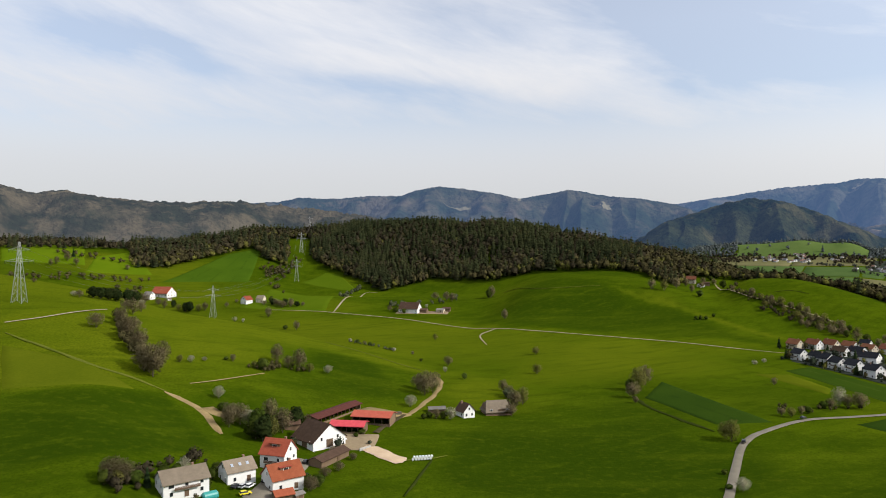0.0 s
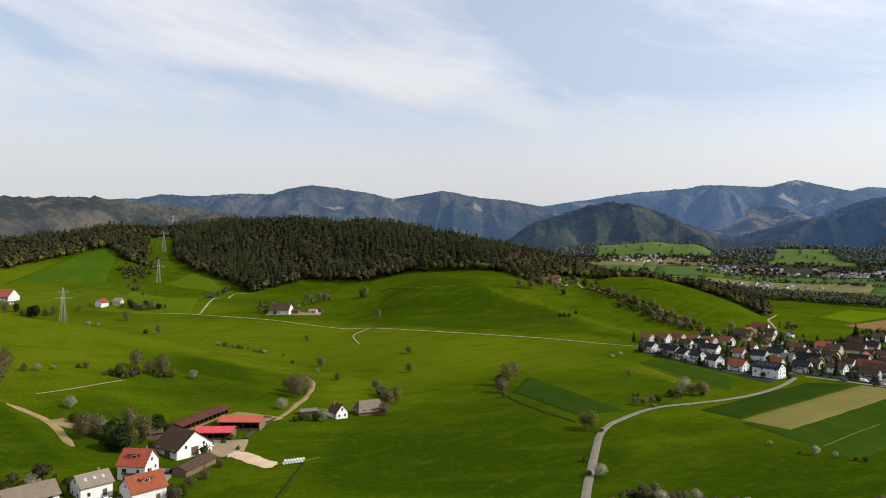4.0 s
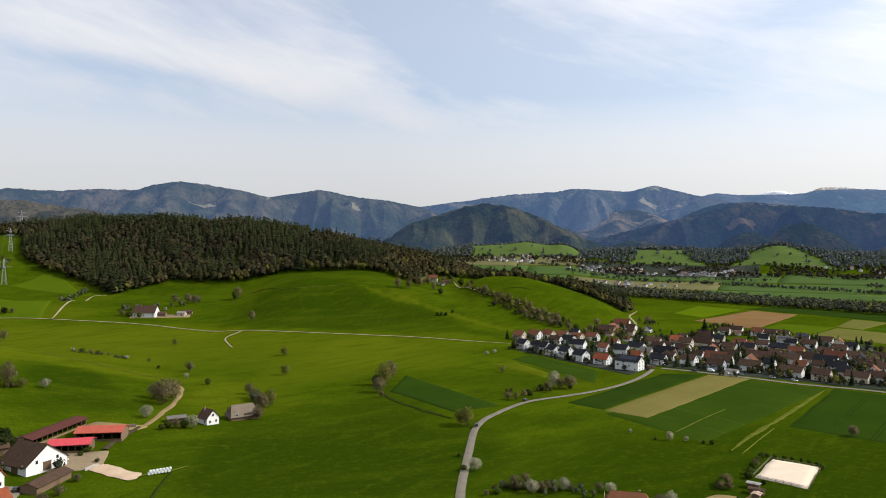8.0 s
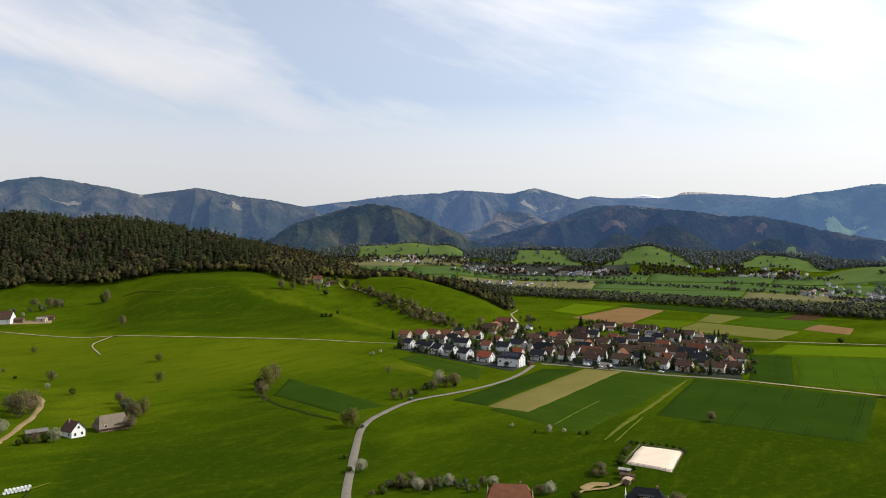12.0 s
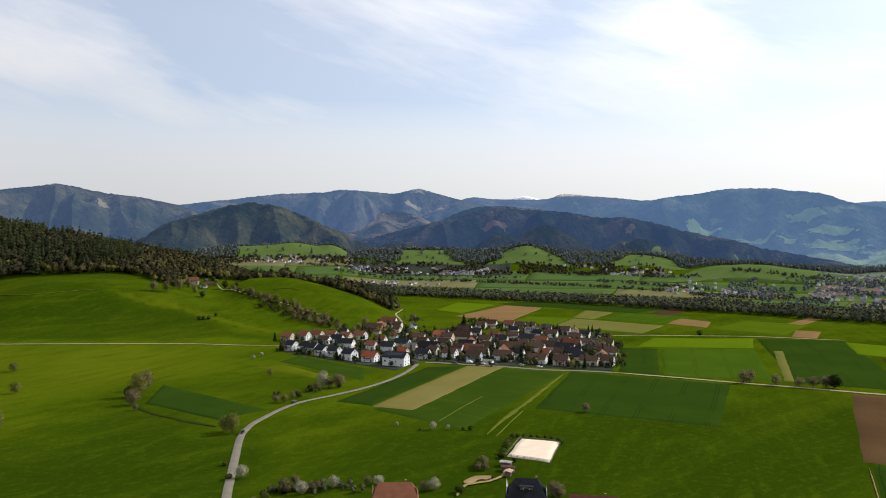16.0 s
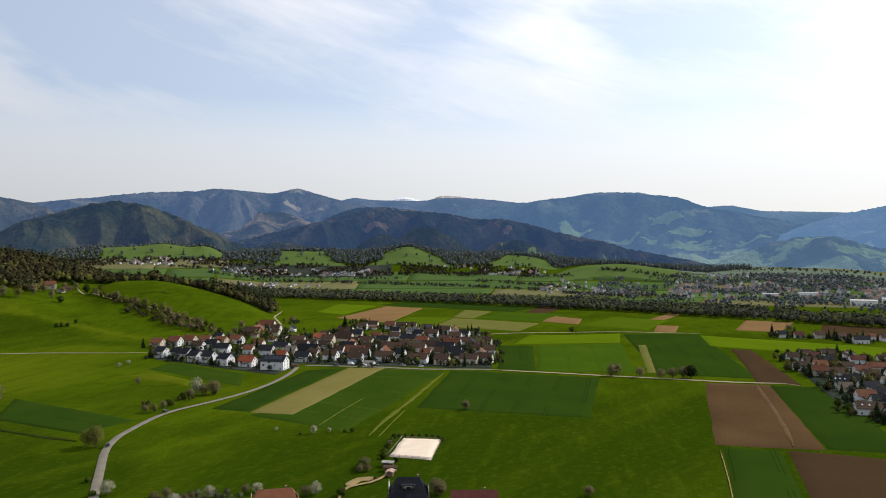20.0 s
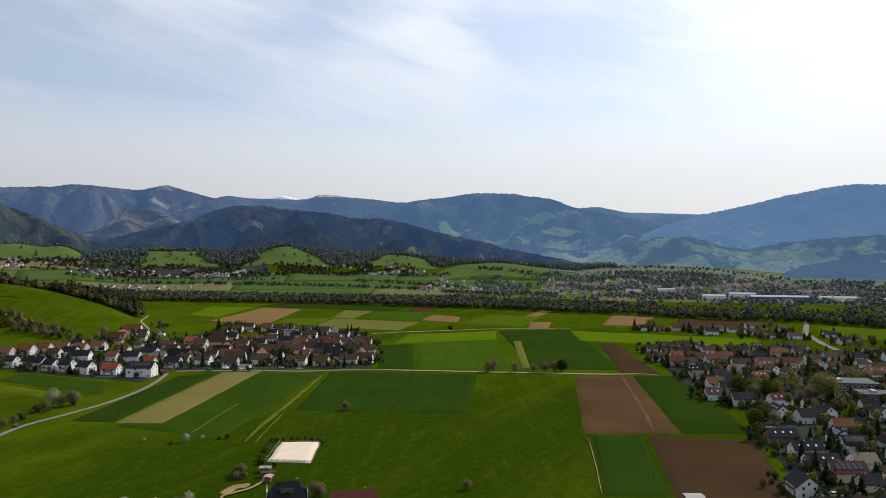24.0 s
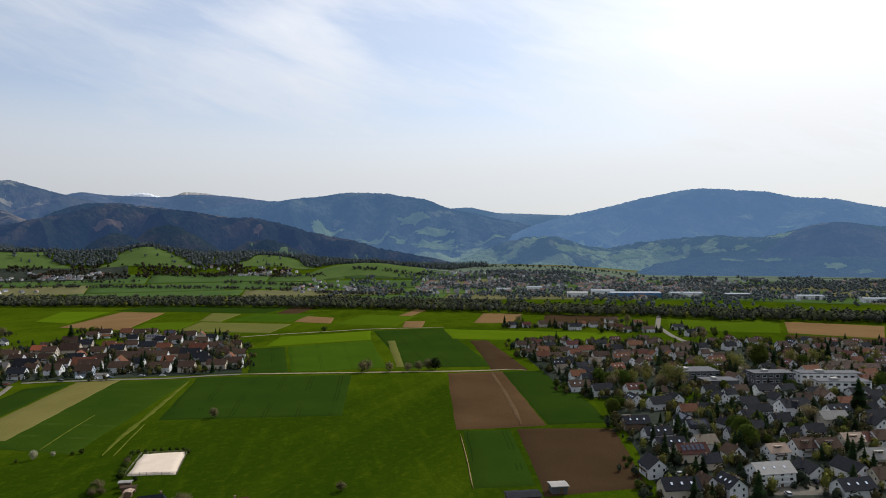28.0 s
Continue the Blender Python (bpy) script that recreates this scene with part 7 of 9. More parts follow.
GLASS = mat("window_glass", (0.012, 0.014, 0.018), (0.030, 0.034, 0.040), 0.3, 0.12, spec=0.6)
FRAME = mat("white_frames", (0.62, 0.62, 0.60), (0.75, 0.75, 0.73), 1.0, 0.5)
DOOR = mat("brown_door", (0.08, 0.05, 0.03), (0.14, 0.09, 0.055), 1.0, 0.6)
BRICK = mat("chimney_brick", (0.17, 0.10, 0.075), (0.28, 0.18, 0.13), 1.5, 0.9)
TIMBER = mat("balcony_timber", (0.075, 0.046, 0.03), (0.14, 0.09, 0.06), 1.5, 0.8)
SOLAR = mat("solar_cells", (0.012, 0.016, 0.035), (0.022, 0.030, 0.060), 0.8, 0.18, spec=0.6)
METAL = mat("galvanised_steel", (0.33, 0.34, 0.34), (0.50, 0.51, 0.51), 0.8, 0.45, metal=0.7)
SKYLIGHT = mat("roof_window_glass", (0.55, 0.60, 0.66), (0.72, 0.76, 0.80), 1.0, 0.08, metal=0.85)
SHEET = mat("pale_sheet_roof", (0.26, 0.29, 0.32), (0.36, 0.38, 0.40), 0.6, 0.9, spec=0.02)
FLAT_ROOF = mat("gravel_flat_roof", (0.042, 0.045, 0.053), (0.075, 0.079, 0.09), 0.5, 0.9)
CONCRETE = mat("concrete", (0.30, 0.29, 0.27), (0.42, 0.41, 0.38), 0.6, 0.9)


def box_arrays(x0, x1, y0, y1, z0, z1):
    v = np.array([(x, y, z) for z in (z0, z1) for x, y in ((x0, y0), (x1, y0), (x1, y1), (x0, y1))], float)
    return v, np.array([(0, 3, 2, 1), (4, 5, 6, 7), (0, 1, 5, 4), (1, 2, 6, 5), (2, 3, 7, 6), (3, 0, 4, 7)])


def boxes(name, rows, material):
    return mesh_of(name, *joined([box_arrays(*r) for r in rows]), material)


def prism(name, L, W, h, rise, material, drop=1.2):
    """Walls with two gables, ridge along x; sunk a little into the ground."""
    a, b = L / 2, W / 2
    v, f = [], []
    for x in (-a, a):
        v += [(x, -b, -drop), (x, b, -drop), (x, b, h), (x, 0, h + rise), (x, -b, h)]
    return mesh_of(name, np.array(v), [np.array([(0, 4, 3, 2, 1), (5, 6, 7, 8, 9)]), np.array([(0, 5, 9, 4), (1, 2, 7, 6), (0, 1, 6, 5)])], material)


def gable_roof(name, L, W, h, rise, material, eave=0.7, verge=0.5, thick=0.28, hip=0.0):
    """Two pitched slabs with thickness; hip pulls the ridge's ends in."""
    s = rise / (W / 2)
    a, b, top = L / 2 + verge, W / 2 + eave, h + rise
    low = h - s * eave
    v = []
    for up in (0.02, thick):
        v += [(-a, -b, low + up), (a, -b, low + up), (a - hip, 0, top + up), (-a + hip, 0, top + up), (a, b, low + up), (-a, b, low + up)]
    quads = [(6, 7, 8, 9), (9, 8, 10, 11), (3, 2, 1, 0), (5, 4, 2, 3), (0, 1, 7, 6), (4, 5, 11, 10)]
    tris = []
    if hip:
        tris = [(7, 10, 8), (11, 6, 9), (1, 2, 4), (5, 3, 0)]
        quads += [(1, 4, 10, 7), (5, 0, 6, 11)]
    else:
        quads += [(1, 2, 8, 7), (2, 4, 10, 8), (5, 3, 9, 11), (3, 0, 6, 9)]
    return mesh_of(name, np.array(v), [np.array(quads)] + ([np.array(tris)] if tris else []), material)


def window_mesh(w, h):
    """A casing with a broad rim round recessed dark glass, one piece, standing proud of the wall; it faces -y."""
    t = 0.12
    out = [(-w / 2 - t, -t), (w / 2 + t, -t), (w / 2 + t, h + t), (-w / 2 - t, h + t)]
    inn = [(-w / 2, 0), (w / 2, 0), (w / 2, h), (-w / 2, h)]
    v = np.array([(x, 0.06, z) for x, z in out] + [(x, -0.10, z) for x, z in out] + [(x, -0.10, z) for x, z in inn] + [(x, -0.03, z) for x, z in inn])
    f = []
    for k in range(4):
        j = (k + 1) % 4
        f += [(k, j, j + 4, k + 4), (k + 4, j + 4, j + 8, k + 8), (k + 8, j + 8, j + 12, k + 12)]
    f.append((12, 13, 14, 15))
    me = mesh_of("window", v, np.array(f), [FRAME, GLASS])
    me.polygons.foreach_set("material_index", np.array([0] * 12 + [1], np.int32))
    return me


WINDOW, WIDE_WINDOW, BIG_WINDOW = window_mesh(1.1, 1.35), window_mesh(1.9, 1.4), window_mesh(2.6, 1.5)
SIZES = {"row": (11.5, 10.0, 6.3, 37), "mid": (13.0, 10.0, 5.2, 38), "small": (10.0, 8.6, 4.6, 40), "long": (17.0, 10.5, 5.1, 36), "block": (21.0, 12.5, 7.9, 33), "barn": (19.0, 12.0, 4.6, 42),
         "farm": (24.0, 17.0, 4.2, 40), "shed": (9.0, 6.0, 2.9, 26), "terrace": (34.0, 10.5, 6.4, 31), "hut": (4.0, 3.0, 2.2, 25)}
SIZE_WORDS = {"row": "semi-detached house", "mid": "house", "small": "small house", "long": "long house", "block": "apartment house", "barn": "barn", "farm": "broad farmhouse",
              "shed": "shed", "terrace": "terraced house row", "hut": "garden hut"}
PROTOS = {}


def wall_piece(name, me, root, x, y, z, turn):
    ob = part(name, me, root)
    ob.matrix_local = pose(x, y, z, 0, 0, turn)
    return ob


def house(kind_name, wall, roof, extra="", size=None, hip=0.0, open_side=False):
    """A gabled house with its ridge along local x, built at the origin."""
    L, W, h, pitch = size or SIZES[kind_name]
    rise = W / 2 * math.tan(radians(pitch))
    root = new("barn" if kind_name in ("barn", "farm") else "shed" if kind_name in ("shed", "hut") else "house")
    part("wall", prism("wall", L, W, h, rise - 0.05, WALLS[wall]), root)
    roof_ob = part("roof", gable_roof("roof", L, W, h, rise, ROOFS[roof], hip=hip, eave=0.5 if kind_name == "hut" else 0.75), root, ROOF_WORDS[roof] + " roof")
    slope = math.degrees(math.atan2(rise, W / 2))

    def on_roof(name, me, x, up, side, label=""):
        """A flat piece laid on the slope, up (0 to 1) from eaves to ridge; side -1 faces -y."""
        y, z = side * W / 2 * (1 - up), h + rise * up + 0.33
        ob = part(name, me, roof_ob, label)
        ob.matrix_local = pose(x, y, z, -side * slope, 0, 0)

    if kind_name not in ("shed", "hut", "barn"):
        x = L * 0.22
        part("chimney", boxes("chimney", [(x, x + 0.7, 0.5, 1.2, h + rise * 0.6, h + rise + 0.9), (x - 0.08, x + 0.78, 0.42, 1.28, h + rise + 0.7, h + rise + 0.86)], BRICK), root)
        floors = max(1, int(h / 2.6))
        n = max(2, int(L / 4.6))
        for fl in range(floors):
            z = 0.9 + fl * 2.75
            for k in range(n):
                x = (k + 0.5) / n * L - L / 2
                for side in (-1, 1):
                    if side > 0 and (k + fl) % 2:
                        continue
                    if side < 0 and fl == 0 and k == n // 2:
                        wall_piece("door", DOOR_MESH, root, x, -W / 2, 0, 0)
                        continue
                    wall_piece("window", WIDE_WINDOW if (k + fl) % 3 == 1 else WINDOW, root, x, side * W / 2, z, 0 if side < 0 else 180)
            for side in (-1, 1):
                for y in ((-W / 4, W / 4) if kind_name != "farm" else (-W / 3, 0, W / 3)):
                    wall_piece("window", WINDOW, root, side * L / 2, y, z, 90 if side > 0 else -90)
        if rise > 3:
            for side in (-1, 1):
                wall_piece("window", WINDOW, root, side * L / 2, 0, h + 0.5, 90 if side > 0 else -90)
        if kind_name in ("mid", "long", "block", "row", "farm"):
            for fl in range(1, floors + (kind_name == "farm")):
                zb, w = 0.25 + fl * 2.75, L * (0.55 if kind_name != "farm" else 0.95)
                part("balcony", boxes("balcony", [(-w / 2, w / 2, -W / 2 - 1.3, -W / 2, zb, zb + 0.14)] + [(-w / 2, w / 2, -W / 2 - 1.3, -W / 2 - 1.22, zb + 0.2 + 0.22 * k, zb + 0.36 + 0.22 * k) for k in range(4)]
                                      + [(s * w / 2 - 0.05, s * w / 2 + 0.05, -W / 2 - 1.3, -W / 2 - 1.2, zb, zb + 1.15) for s in (-1, 1)], TIMBER if kind_name != "block" else FRAME), root)
    else:
        wall_piece("door", BARN_DOOR if kind_name == "barn" else DOOR_MESH, root, L * 0.1, -W / 2, 0, 0)
        wall_piece("door", BARN_DOOR if kind_name == "barn" else DOOR_MESH, root, L / 2, 0, 0, 90)
        if kind_name == "barn":
            for k in (-0.3, 0.35):
                wall_piece("window", WINDOW, root, L * k, -W / 2, 2.2, 0)
            for y in (-W / 4, W / 4):
                wall_piece("window", WINDOW, root, L / 2, y, h, 90)
    if extra == "dormer" or (extra in ("sky", "solar") and hip == 0):
        for side in (-1, 1):
            if extra == "sky":
                for k in (-0.28, 0.0, 0.27):
                    on_roof("roof_window", ROOF_WINDOW, L * k, 0.45, side, "pale roof window catching the sky")
            elif extra == "solar":
                for i in range(5):
                    for j in range(2):
                        on_roof("solar_panel", SOLAR_PANEL, L * (-0.32 + 0.16 * i), 0.38 + 0.28 * j, side)
            else:
                y = side * W / 2 * 0.55
                dz = h + rise * 0.45
                part("dormer", boxes("dormer", [(-2.2, 2.2, min(y, y - side * 2.6), max(y, y - side * 2.6), dz - 1.0, dz + 1.25)], WALLS["wood"]), root)
                part("dormer_roof", boxes("dormer_roof", [(-2.6, 2.6, min(y + side * 0.5, y - side * 3.2), max(y + side * 0.5, y - side * 3.2), dz + 1.25, dz + 1.45)], ROOFS[roof]), root)
                wall_piece("window", WIDE_WINDOW, root, 0, y + side * 0.02, dz - 0.5, 0 if side < 0 else 180)
    label = "%s %s with a %s roof" % (WALL_WORDS[wall], SIZE_WORDS[kind_name], ROOF_WORDS[roof])
    if extra == "solar":
        label += " and solar panels"
    elif extra == "dormer":
        label += " and dormers"
    elif extra == "sky":
        label += " and roof windows"
    tagged(root, label, "barn" if kind_name in ("barn", "farm") else "shed" if kind_name in ("shed", "hut") else "house")
    return root


DOOR_MESH = boxes("door", [(-0.6, 0.6, -0.06, 0.1, 0, 2.1), (-0.75, -0.6, -0.1, 0.1, 0, 2.25), (0.6, 0.75, -0.1, 0.1, 0, 2.25), (-0.75, 0.75, -0.1, 0.1, 2.1, 2.25)], DOOR)
BARN_DOOR = boxes("door", [(-1.8, 0, -0.08, 0.1, 0, 3.3), (0.03, 1.8, -0.08, 0.1, 0, 3.3), (-1.95, 1.95, -0.12, 0.1, 3.3, 3.5)], DOOR)
SOLAR_PANEL = mesh_of("solar_panel", *box_arrays(-1.0, 1.0, -0.85, 0.85, -0.03, 0.07), SOLAR)
ROOF_WINDOW = mesh_of("roof_window", *box_arrays(-0.5, 0.5, -0.7, 0.7, -0.05, 0.09), SKYLIGHT)
house_rng = random.Random(3)


def put_house(x, y, kind_name, wall, roof, turn, extra="", group=""):
    """Sets down a house of that kind with its ridge along the bearing turn; alike ones share their meshes."""
    m = pose(x, y, z_at(x, y), 0, 0, 90 - turn)
    key = (kind_name, wall, roof, extra)
    if key in PROTOS:
        ob = copy_thing(PROTOS[key], m)
    else:
        ob = PROTOS[key] = house(kind_name, wall, roof, extra)
        ob.matrix_world = m
    if group:
        tagged(ob, group=group)
    return ob


def settle(group, rows):
    lane = smooth_line(BRIDGE_ROAD)
    for x, y, kind_name, wall, roof, turn, extra in rows:
        if np.hypot(lane[:, 0] - x, lane[:, 1] - y).min() < 10:      # nothing stands on the road
            continue
        if roof == "brown" and "village" in group:
            roof = house_rng.choice(("brown", "rust", "rust") if kind_name == "barn" else ("brown", "brown", "brown", "rust", "slate"))
        elif roof == "slate" and "village" in group and x > 415 and house_rng.random() < 0.55:
            roof = "brown"
        elif roof in ("red", "rust") and "village" in group and x > 390 and house_rng.random() < 0.45:
            roof = "brown"
        if "town" in group and roof in ("grey", "rust", "red"):
            roof = house_rng.choice(("brown", "slate", "taupe") if roof == "grey" else ("maroon", "brown", "rust", "maroon", roof))
        ob = put_house(x, y, kind_name, wall, roof, turn + house_rng.uniform(-5, 5) + (180 if house_rng.random() < 0.4 else 0), extra, group)
        k = house_rng.uniform(0.94, 1.06) * (0.78 if "town" in group else 1.1 if "hamlet" in group else 0.92)
        ob.scale = (k, k, k * house_rng.uniform(0.98, 1.08))


settle("houses of the village", (
    (302.3, 589.2, "row", "white", "slate", 164, ""), (309.9, 576.1, "row", "white", "slate", 164, ""), (308.3, 559.7, "row", "white", "slate", 164, ""),
    (308.6, 543.3, "row", "white", "slate", 164, ""), (313.7, 529.9, "row", "white", "slate", 164, ""), (315.1, 507.2, "row", "white", "slate", 164, ""),
    (353.2, 576.3, "long", "white", "slate", 148, ""), (367.2, 552.4, "small", "white", "brown", 150, ""), (324.0, 488.9, "mid", "white", "red", 155, ""),
    (373.0, 532.6, "mid", "white", "slate", 155, ""), (328.8, 458.6, "block", "white", "slate", 150, "solar"), (331.8, 655.1, "mid", "cream", "rust", 155, ""),
    (347.8, 650.8, "mid", "white", "rust", 155, ""), (361.7, 647.2, "mid", "cream", "rust", 155, ""), (375.1, 640.2, "mid", "white", "rust", 155, ""),
    (384.2, 625.9, "mid", "cream", "rust", 155, ""), (398.2, 620.1, "mid", "white", "rust", 155, ""), (348.9, 609.9, "mid", "white", "brown", 155, ""),
    (362.8, 607.6, "mid", "white", "brown", 155, ""), (395.6, 541.3, "long", "white", "slate", 155, ""), (438.9, 573.2, "long", "cream", "red", 155, ""),
    (419.5, 540.5, "mid", "white", "slate", 155, ""), (386.9, 515.1, "small", "cream", "grey", 150, ""), (363.3, 496.8, "small", "white", "red", 155, ""),
    (368.3, 474.1, "mid", "white", "brown", 155, ""), (390.9, 487.8, "small", "white", "brown", 150, ""), (431.1, 520.2, "mid", "white", "slate", 155, ""),
    (466.9, 573.0, "mid", "cream", "red", 155, ""), (389.2, 461.8, "mid", "white", "brown", 155, ""), (418.3, 484.8, "small", "white", "brown", 150, ""),
))
settle("houses of the village", (
    (460.2, 551.1, "mid", "cream", "brown", 155, ""), (478.4, 546.9, "barn", "cream", "rust", 155, ""), (438.8, 495.1, "mid", "white", "slate", 155, ""),
    (393.5, 435.3, "mid", "blue", "brown", 155, ""), (444.0, 472.0, "mid", "white", "rust", 155, ""), (476.1, 510.3, "mid", "white", "slate", 155, ""),
    (414.5, 421.1, "long", "white", "brown", 155, ""), (490.6, 502.1, "mid", "cream", "brown", 155, ""), (390.1, 414.4, "shed", "white", "grey", 155, ""),
    (573.2, 622.8, "mid", "white", "brown", 150, ""), (593.5, 625.2, "mid", "white", "slate", 150, ""), (598.2, 599.0, "mid", "white", "rust", 155, ""),
    (600.4, 583.2, "mid", "cream", "brown", 150, ""), (611.7, 576.6, "mid", "white", "slate", 150, ""), (522.2, 517.0, "mid", "white", "brown", 150, ""),
    (516.3, 490.6, "long", "cream", "brown", 155, ""), (567.2, 532.8, "long", "white", "grey", 155, "solar"), (510.2, 466.2, "mid", "ochre", "rust", 155, ""),
    (598.3, 539.2, "mid", "white", "slate", 150, "solar"), (565.1, 501.6, "mid", "white", "brown", 155, ""), (597.9, 511.6, "mid", "white", "brown", 150, ""),
    (537.2, 460.0, "mid", "cream", "rust", 155, ""), (520.5, 435.3, "barn", "white", "brown", 155, ""), (592.5, 478.8, "mid", "white", "slate", 155, ""),
    (538.1, 431.4, "long", "white", "slate", 155, ""), (472.7, 438.2, "long", "white", "brown", 155, ""), (424.2, 391.7, "long", "white", "brown", 155, ""),
    (492.3, 438.5, "barn", "cream", "brown", 155, ""), (431.4, 371.6, "mid", "cream", "red", 155, ""), (473.4, 393.3, "mid", "white", "brown", 150, ""),
))
settle("houses of the village", (
    (450.6, 358.1, "long", "cream", "red", 155, ""), (461.6, 349.8, "mid", "white", "brown", 155, ""), (554.7, 419.2, "small", "cream", "brown", 150, ""),
    (504.9, 378.0, "small", "white", "brown", 150, ""), (437.1, 425.7, "small", "white", "brown", 155, ""), (487.2, 467.7, "small", "white", "brown", 150, ""),
    (511.6, 534.4, "mid", "white", "brown", 155, ""), (470.6, 522.9, "small", "white", "brown", 155, ""), (565.7, 468.5, "mid", "white", "rust", 155, ""),
    (499.9, 390.2, "small", "white", "brown", 150, ""), (432.8, 542.2, "small", "white", "slate", 155, ""), (509.7, 562.2, "mid", "cream", "brown", 155, ""),
    (398.8, 581.6, "small", "white", "brown", 155, ""), (452.5, 408.8, "small", "white", "brown", 155, ""), (446.1, 664.7, "barn", "wood", "brown", 145, ""),
    (494.6, 706.0, "barn", "white", "brown", 145, ""), (489.6, 681.0, "mid", "white", "brown", 150, ""), (531.6, 420.2, "small", "wood", "slate", 60, ""),
    (508.7, 479.5, "shed", "wood", "slate", 150, ""), (525.5, 598.7, "barn", "white", "rust", 150, ""), (450.7, 504.8, "small", "white", "brown", 60, ""),
    (421.1, 466.2, "barn", "white", "brown", 155, ""), (463.9, 471.1, "small", "wood", "brown", 155, ""), (431.0, 605.3, "shed", "white", "brown", 155, ""),
    (431.3, 440.1, "barn", "white", "rust", 60, ""), (464.9, 647.3, "small", "cream", "brown", 155, ""), (457.9, 673.8, "barn", "cream", "brown", 60, ""),
    (610.5, 507.6, "small", "cream", "rust", 60, ""), (490.7, 593.2, "small", "cream", "brown", 155, ""), (357.4, 669.1, "shed", "white", "brown", 155, ""),
))
settle("houses of the village", (
    (487.6, 374.9, "small", "white", "brown", 60, ""), (582.3, 613.0, "shed", "white", "brown", 150, ""), (510.0, 521.9, "small", "cream", "brown", 155, ""),
    (476.8, 600.0, "shed", "wood", "slate", 155, ""), (478.6, 365.0, "shed", "white", "slate", 155, ""), (588.2, 528.6, "shed", "cream", "brown", 155, ""),
    (461.1, 378.0, "small", "cream", "brown", 155, ""), (487.5, 452.8, "small", "white", "brown", 60, ""), (401.3, 506.6, "barn", "wood", "slate", 155, ""),
    (444.6, 437.6, "shed", "wood", "brown", 155, ""), (489.9, 418.3, "barn", "white", "slate", 155, ""), (465.4, 403.4, "small", "white", "slate", 150, ""),
    (518.7, 399.0, "small", "white", "slate", 150, ""), (398.4, 654.5, "small", "white", "brown", 150, ""), (501.6, 666.5, "small", "white", "slate", 60, ""),
    (590.8, 574.4, "shed", "cream", "brown", 150, ""), (562.4, 555.1, "small", "white", "slate", 150, ""), (449.1, 612.1, "shed", "white", "slate", 155, ""),
    (411.6, 449.6, "barn", "white", "brown", 150, ""), (438.4, 648.6, "shed", "cream", "brown", 155, ""), (557.3, 514.7, "small", "white", "slate", 155, ""),
    (574.4, 567.3, "shed", "white", "brown", 60, ""), (609.8, 551.2, "small", "white", "brown", 155, ""), (459.7, 452.4, "barn", "wood", "brown", 150, ""),
    (381.6, 578.0, "shed", "white", "brown", 150, ""),
))
settle("houses of the town", (
    (810.5, 211.0, "mid", "white", "slate", 150, ""), (815.5, 195.5, "mid", "white", "rust", 150, ""), (826.7, 178.6, "mid", "cream", "brown", 150, ""),
    (825.1, 157.0, "mid", "cream", "brown", 150, ""), (805.4, 135.9, "long", "white", "slate", 150, ""), (842.0, 134.1, "mid", "white", "rust", 150, ""),
    (838.7, 119.4, "mid", "white", "rust", 150, ""), (894.3, 106.4, "long", "white", "rust", 150, ""), (819.3, 98.4, "mid", "white", "brown", 150, ""),
    (810.1, 86.4, "mid", "cream", "red", 150, ""), (868.8, 71.0, "mid", "white", "rust", 150, ""), (802.6, 53.6, "long", "white", "rust", 150, ""),
    (838.5, 23.1, "long", "white", "slate", 150, ""), (779.5, 8.5, "mid", "white", "slate", 150, ""), (796.1, 75.6, "small", "white", "brown", 150, ""),
    (811.8, -1.5, "small", "white", "brown", 150, ""), (636.6, 157.1, "mid", "white", "red", 150, ""), (589.4, 139.6, "mid", "white", "grey", 150, ""),
    (653.6, 144.7, "mid", "white", "rust", 150, ""), (572.2, 122.3, "mid", "cream", "red", 150, ""), (638.3, 129.9, "mid", "white", "slate", 150, ""),
    (575.9, 112.0, "mid", "white", "brown", 150, ""), (610.9, 112.0, "mid", "white", "brown", 150, ""), (655.1, 112.4, "long", "white", "rust", 150, ""),
    (597.8, 99.7, "mid", "white", "rust", 150, ""), (623.8, 94.1, "long", "cream", "rust", 150, ""), (580.9, 90.6, "mid", "cream", "brown", 150, ""),
    (665.1, 88.4, "long", "white", "slate", 150, ""), (589.2, 76.4, "long", "white", "brown", 150, ""), (634.0, 69.1, "mid", "white", "slate", 150, ""),
))
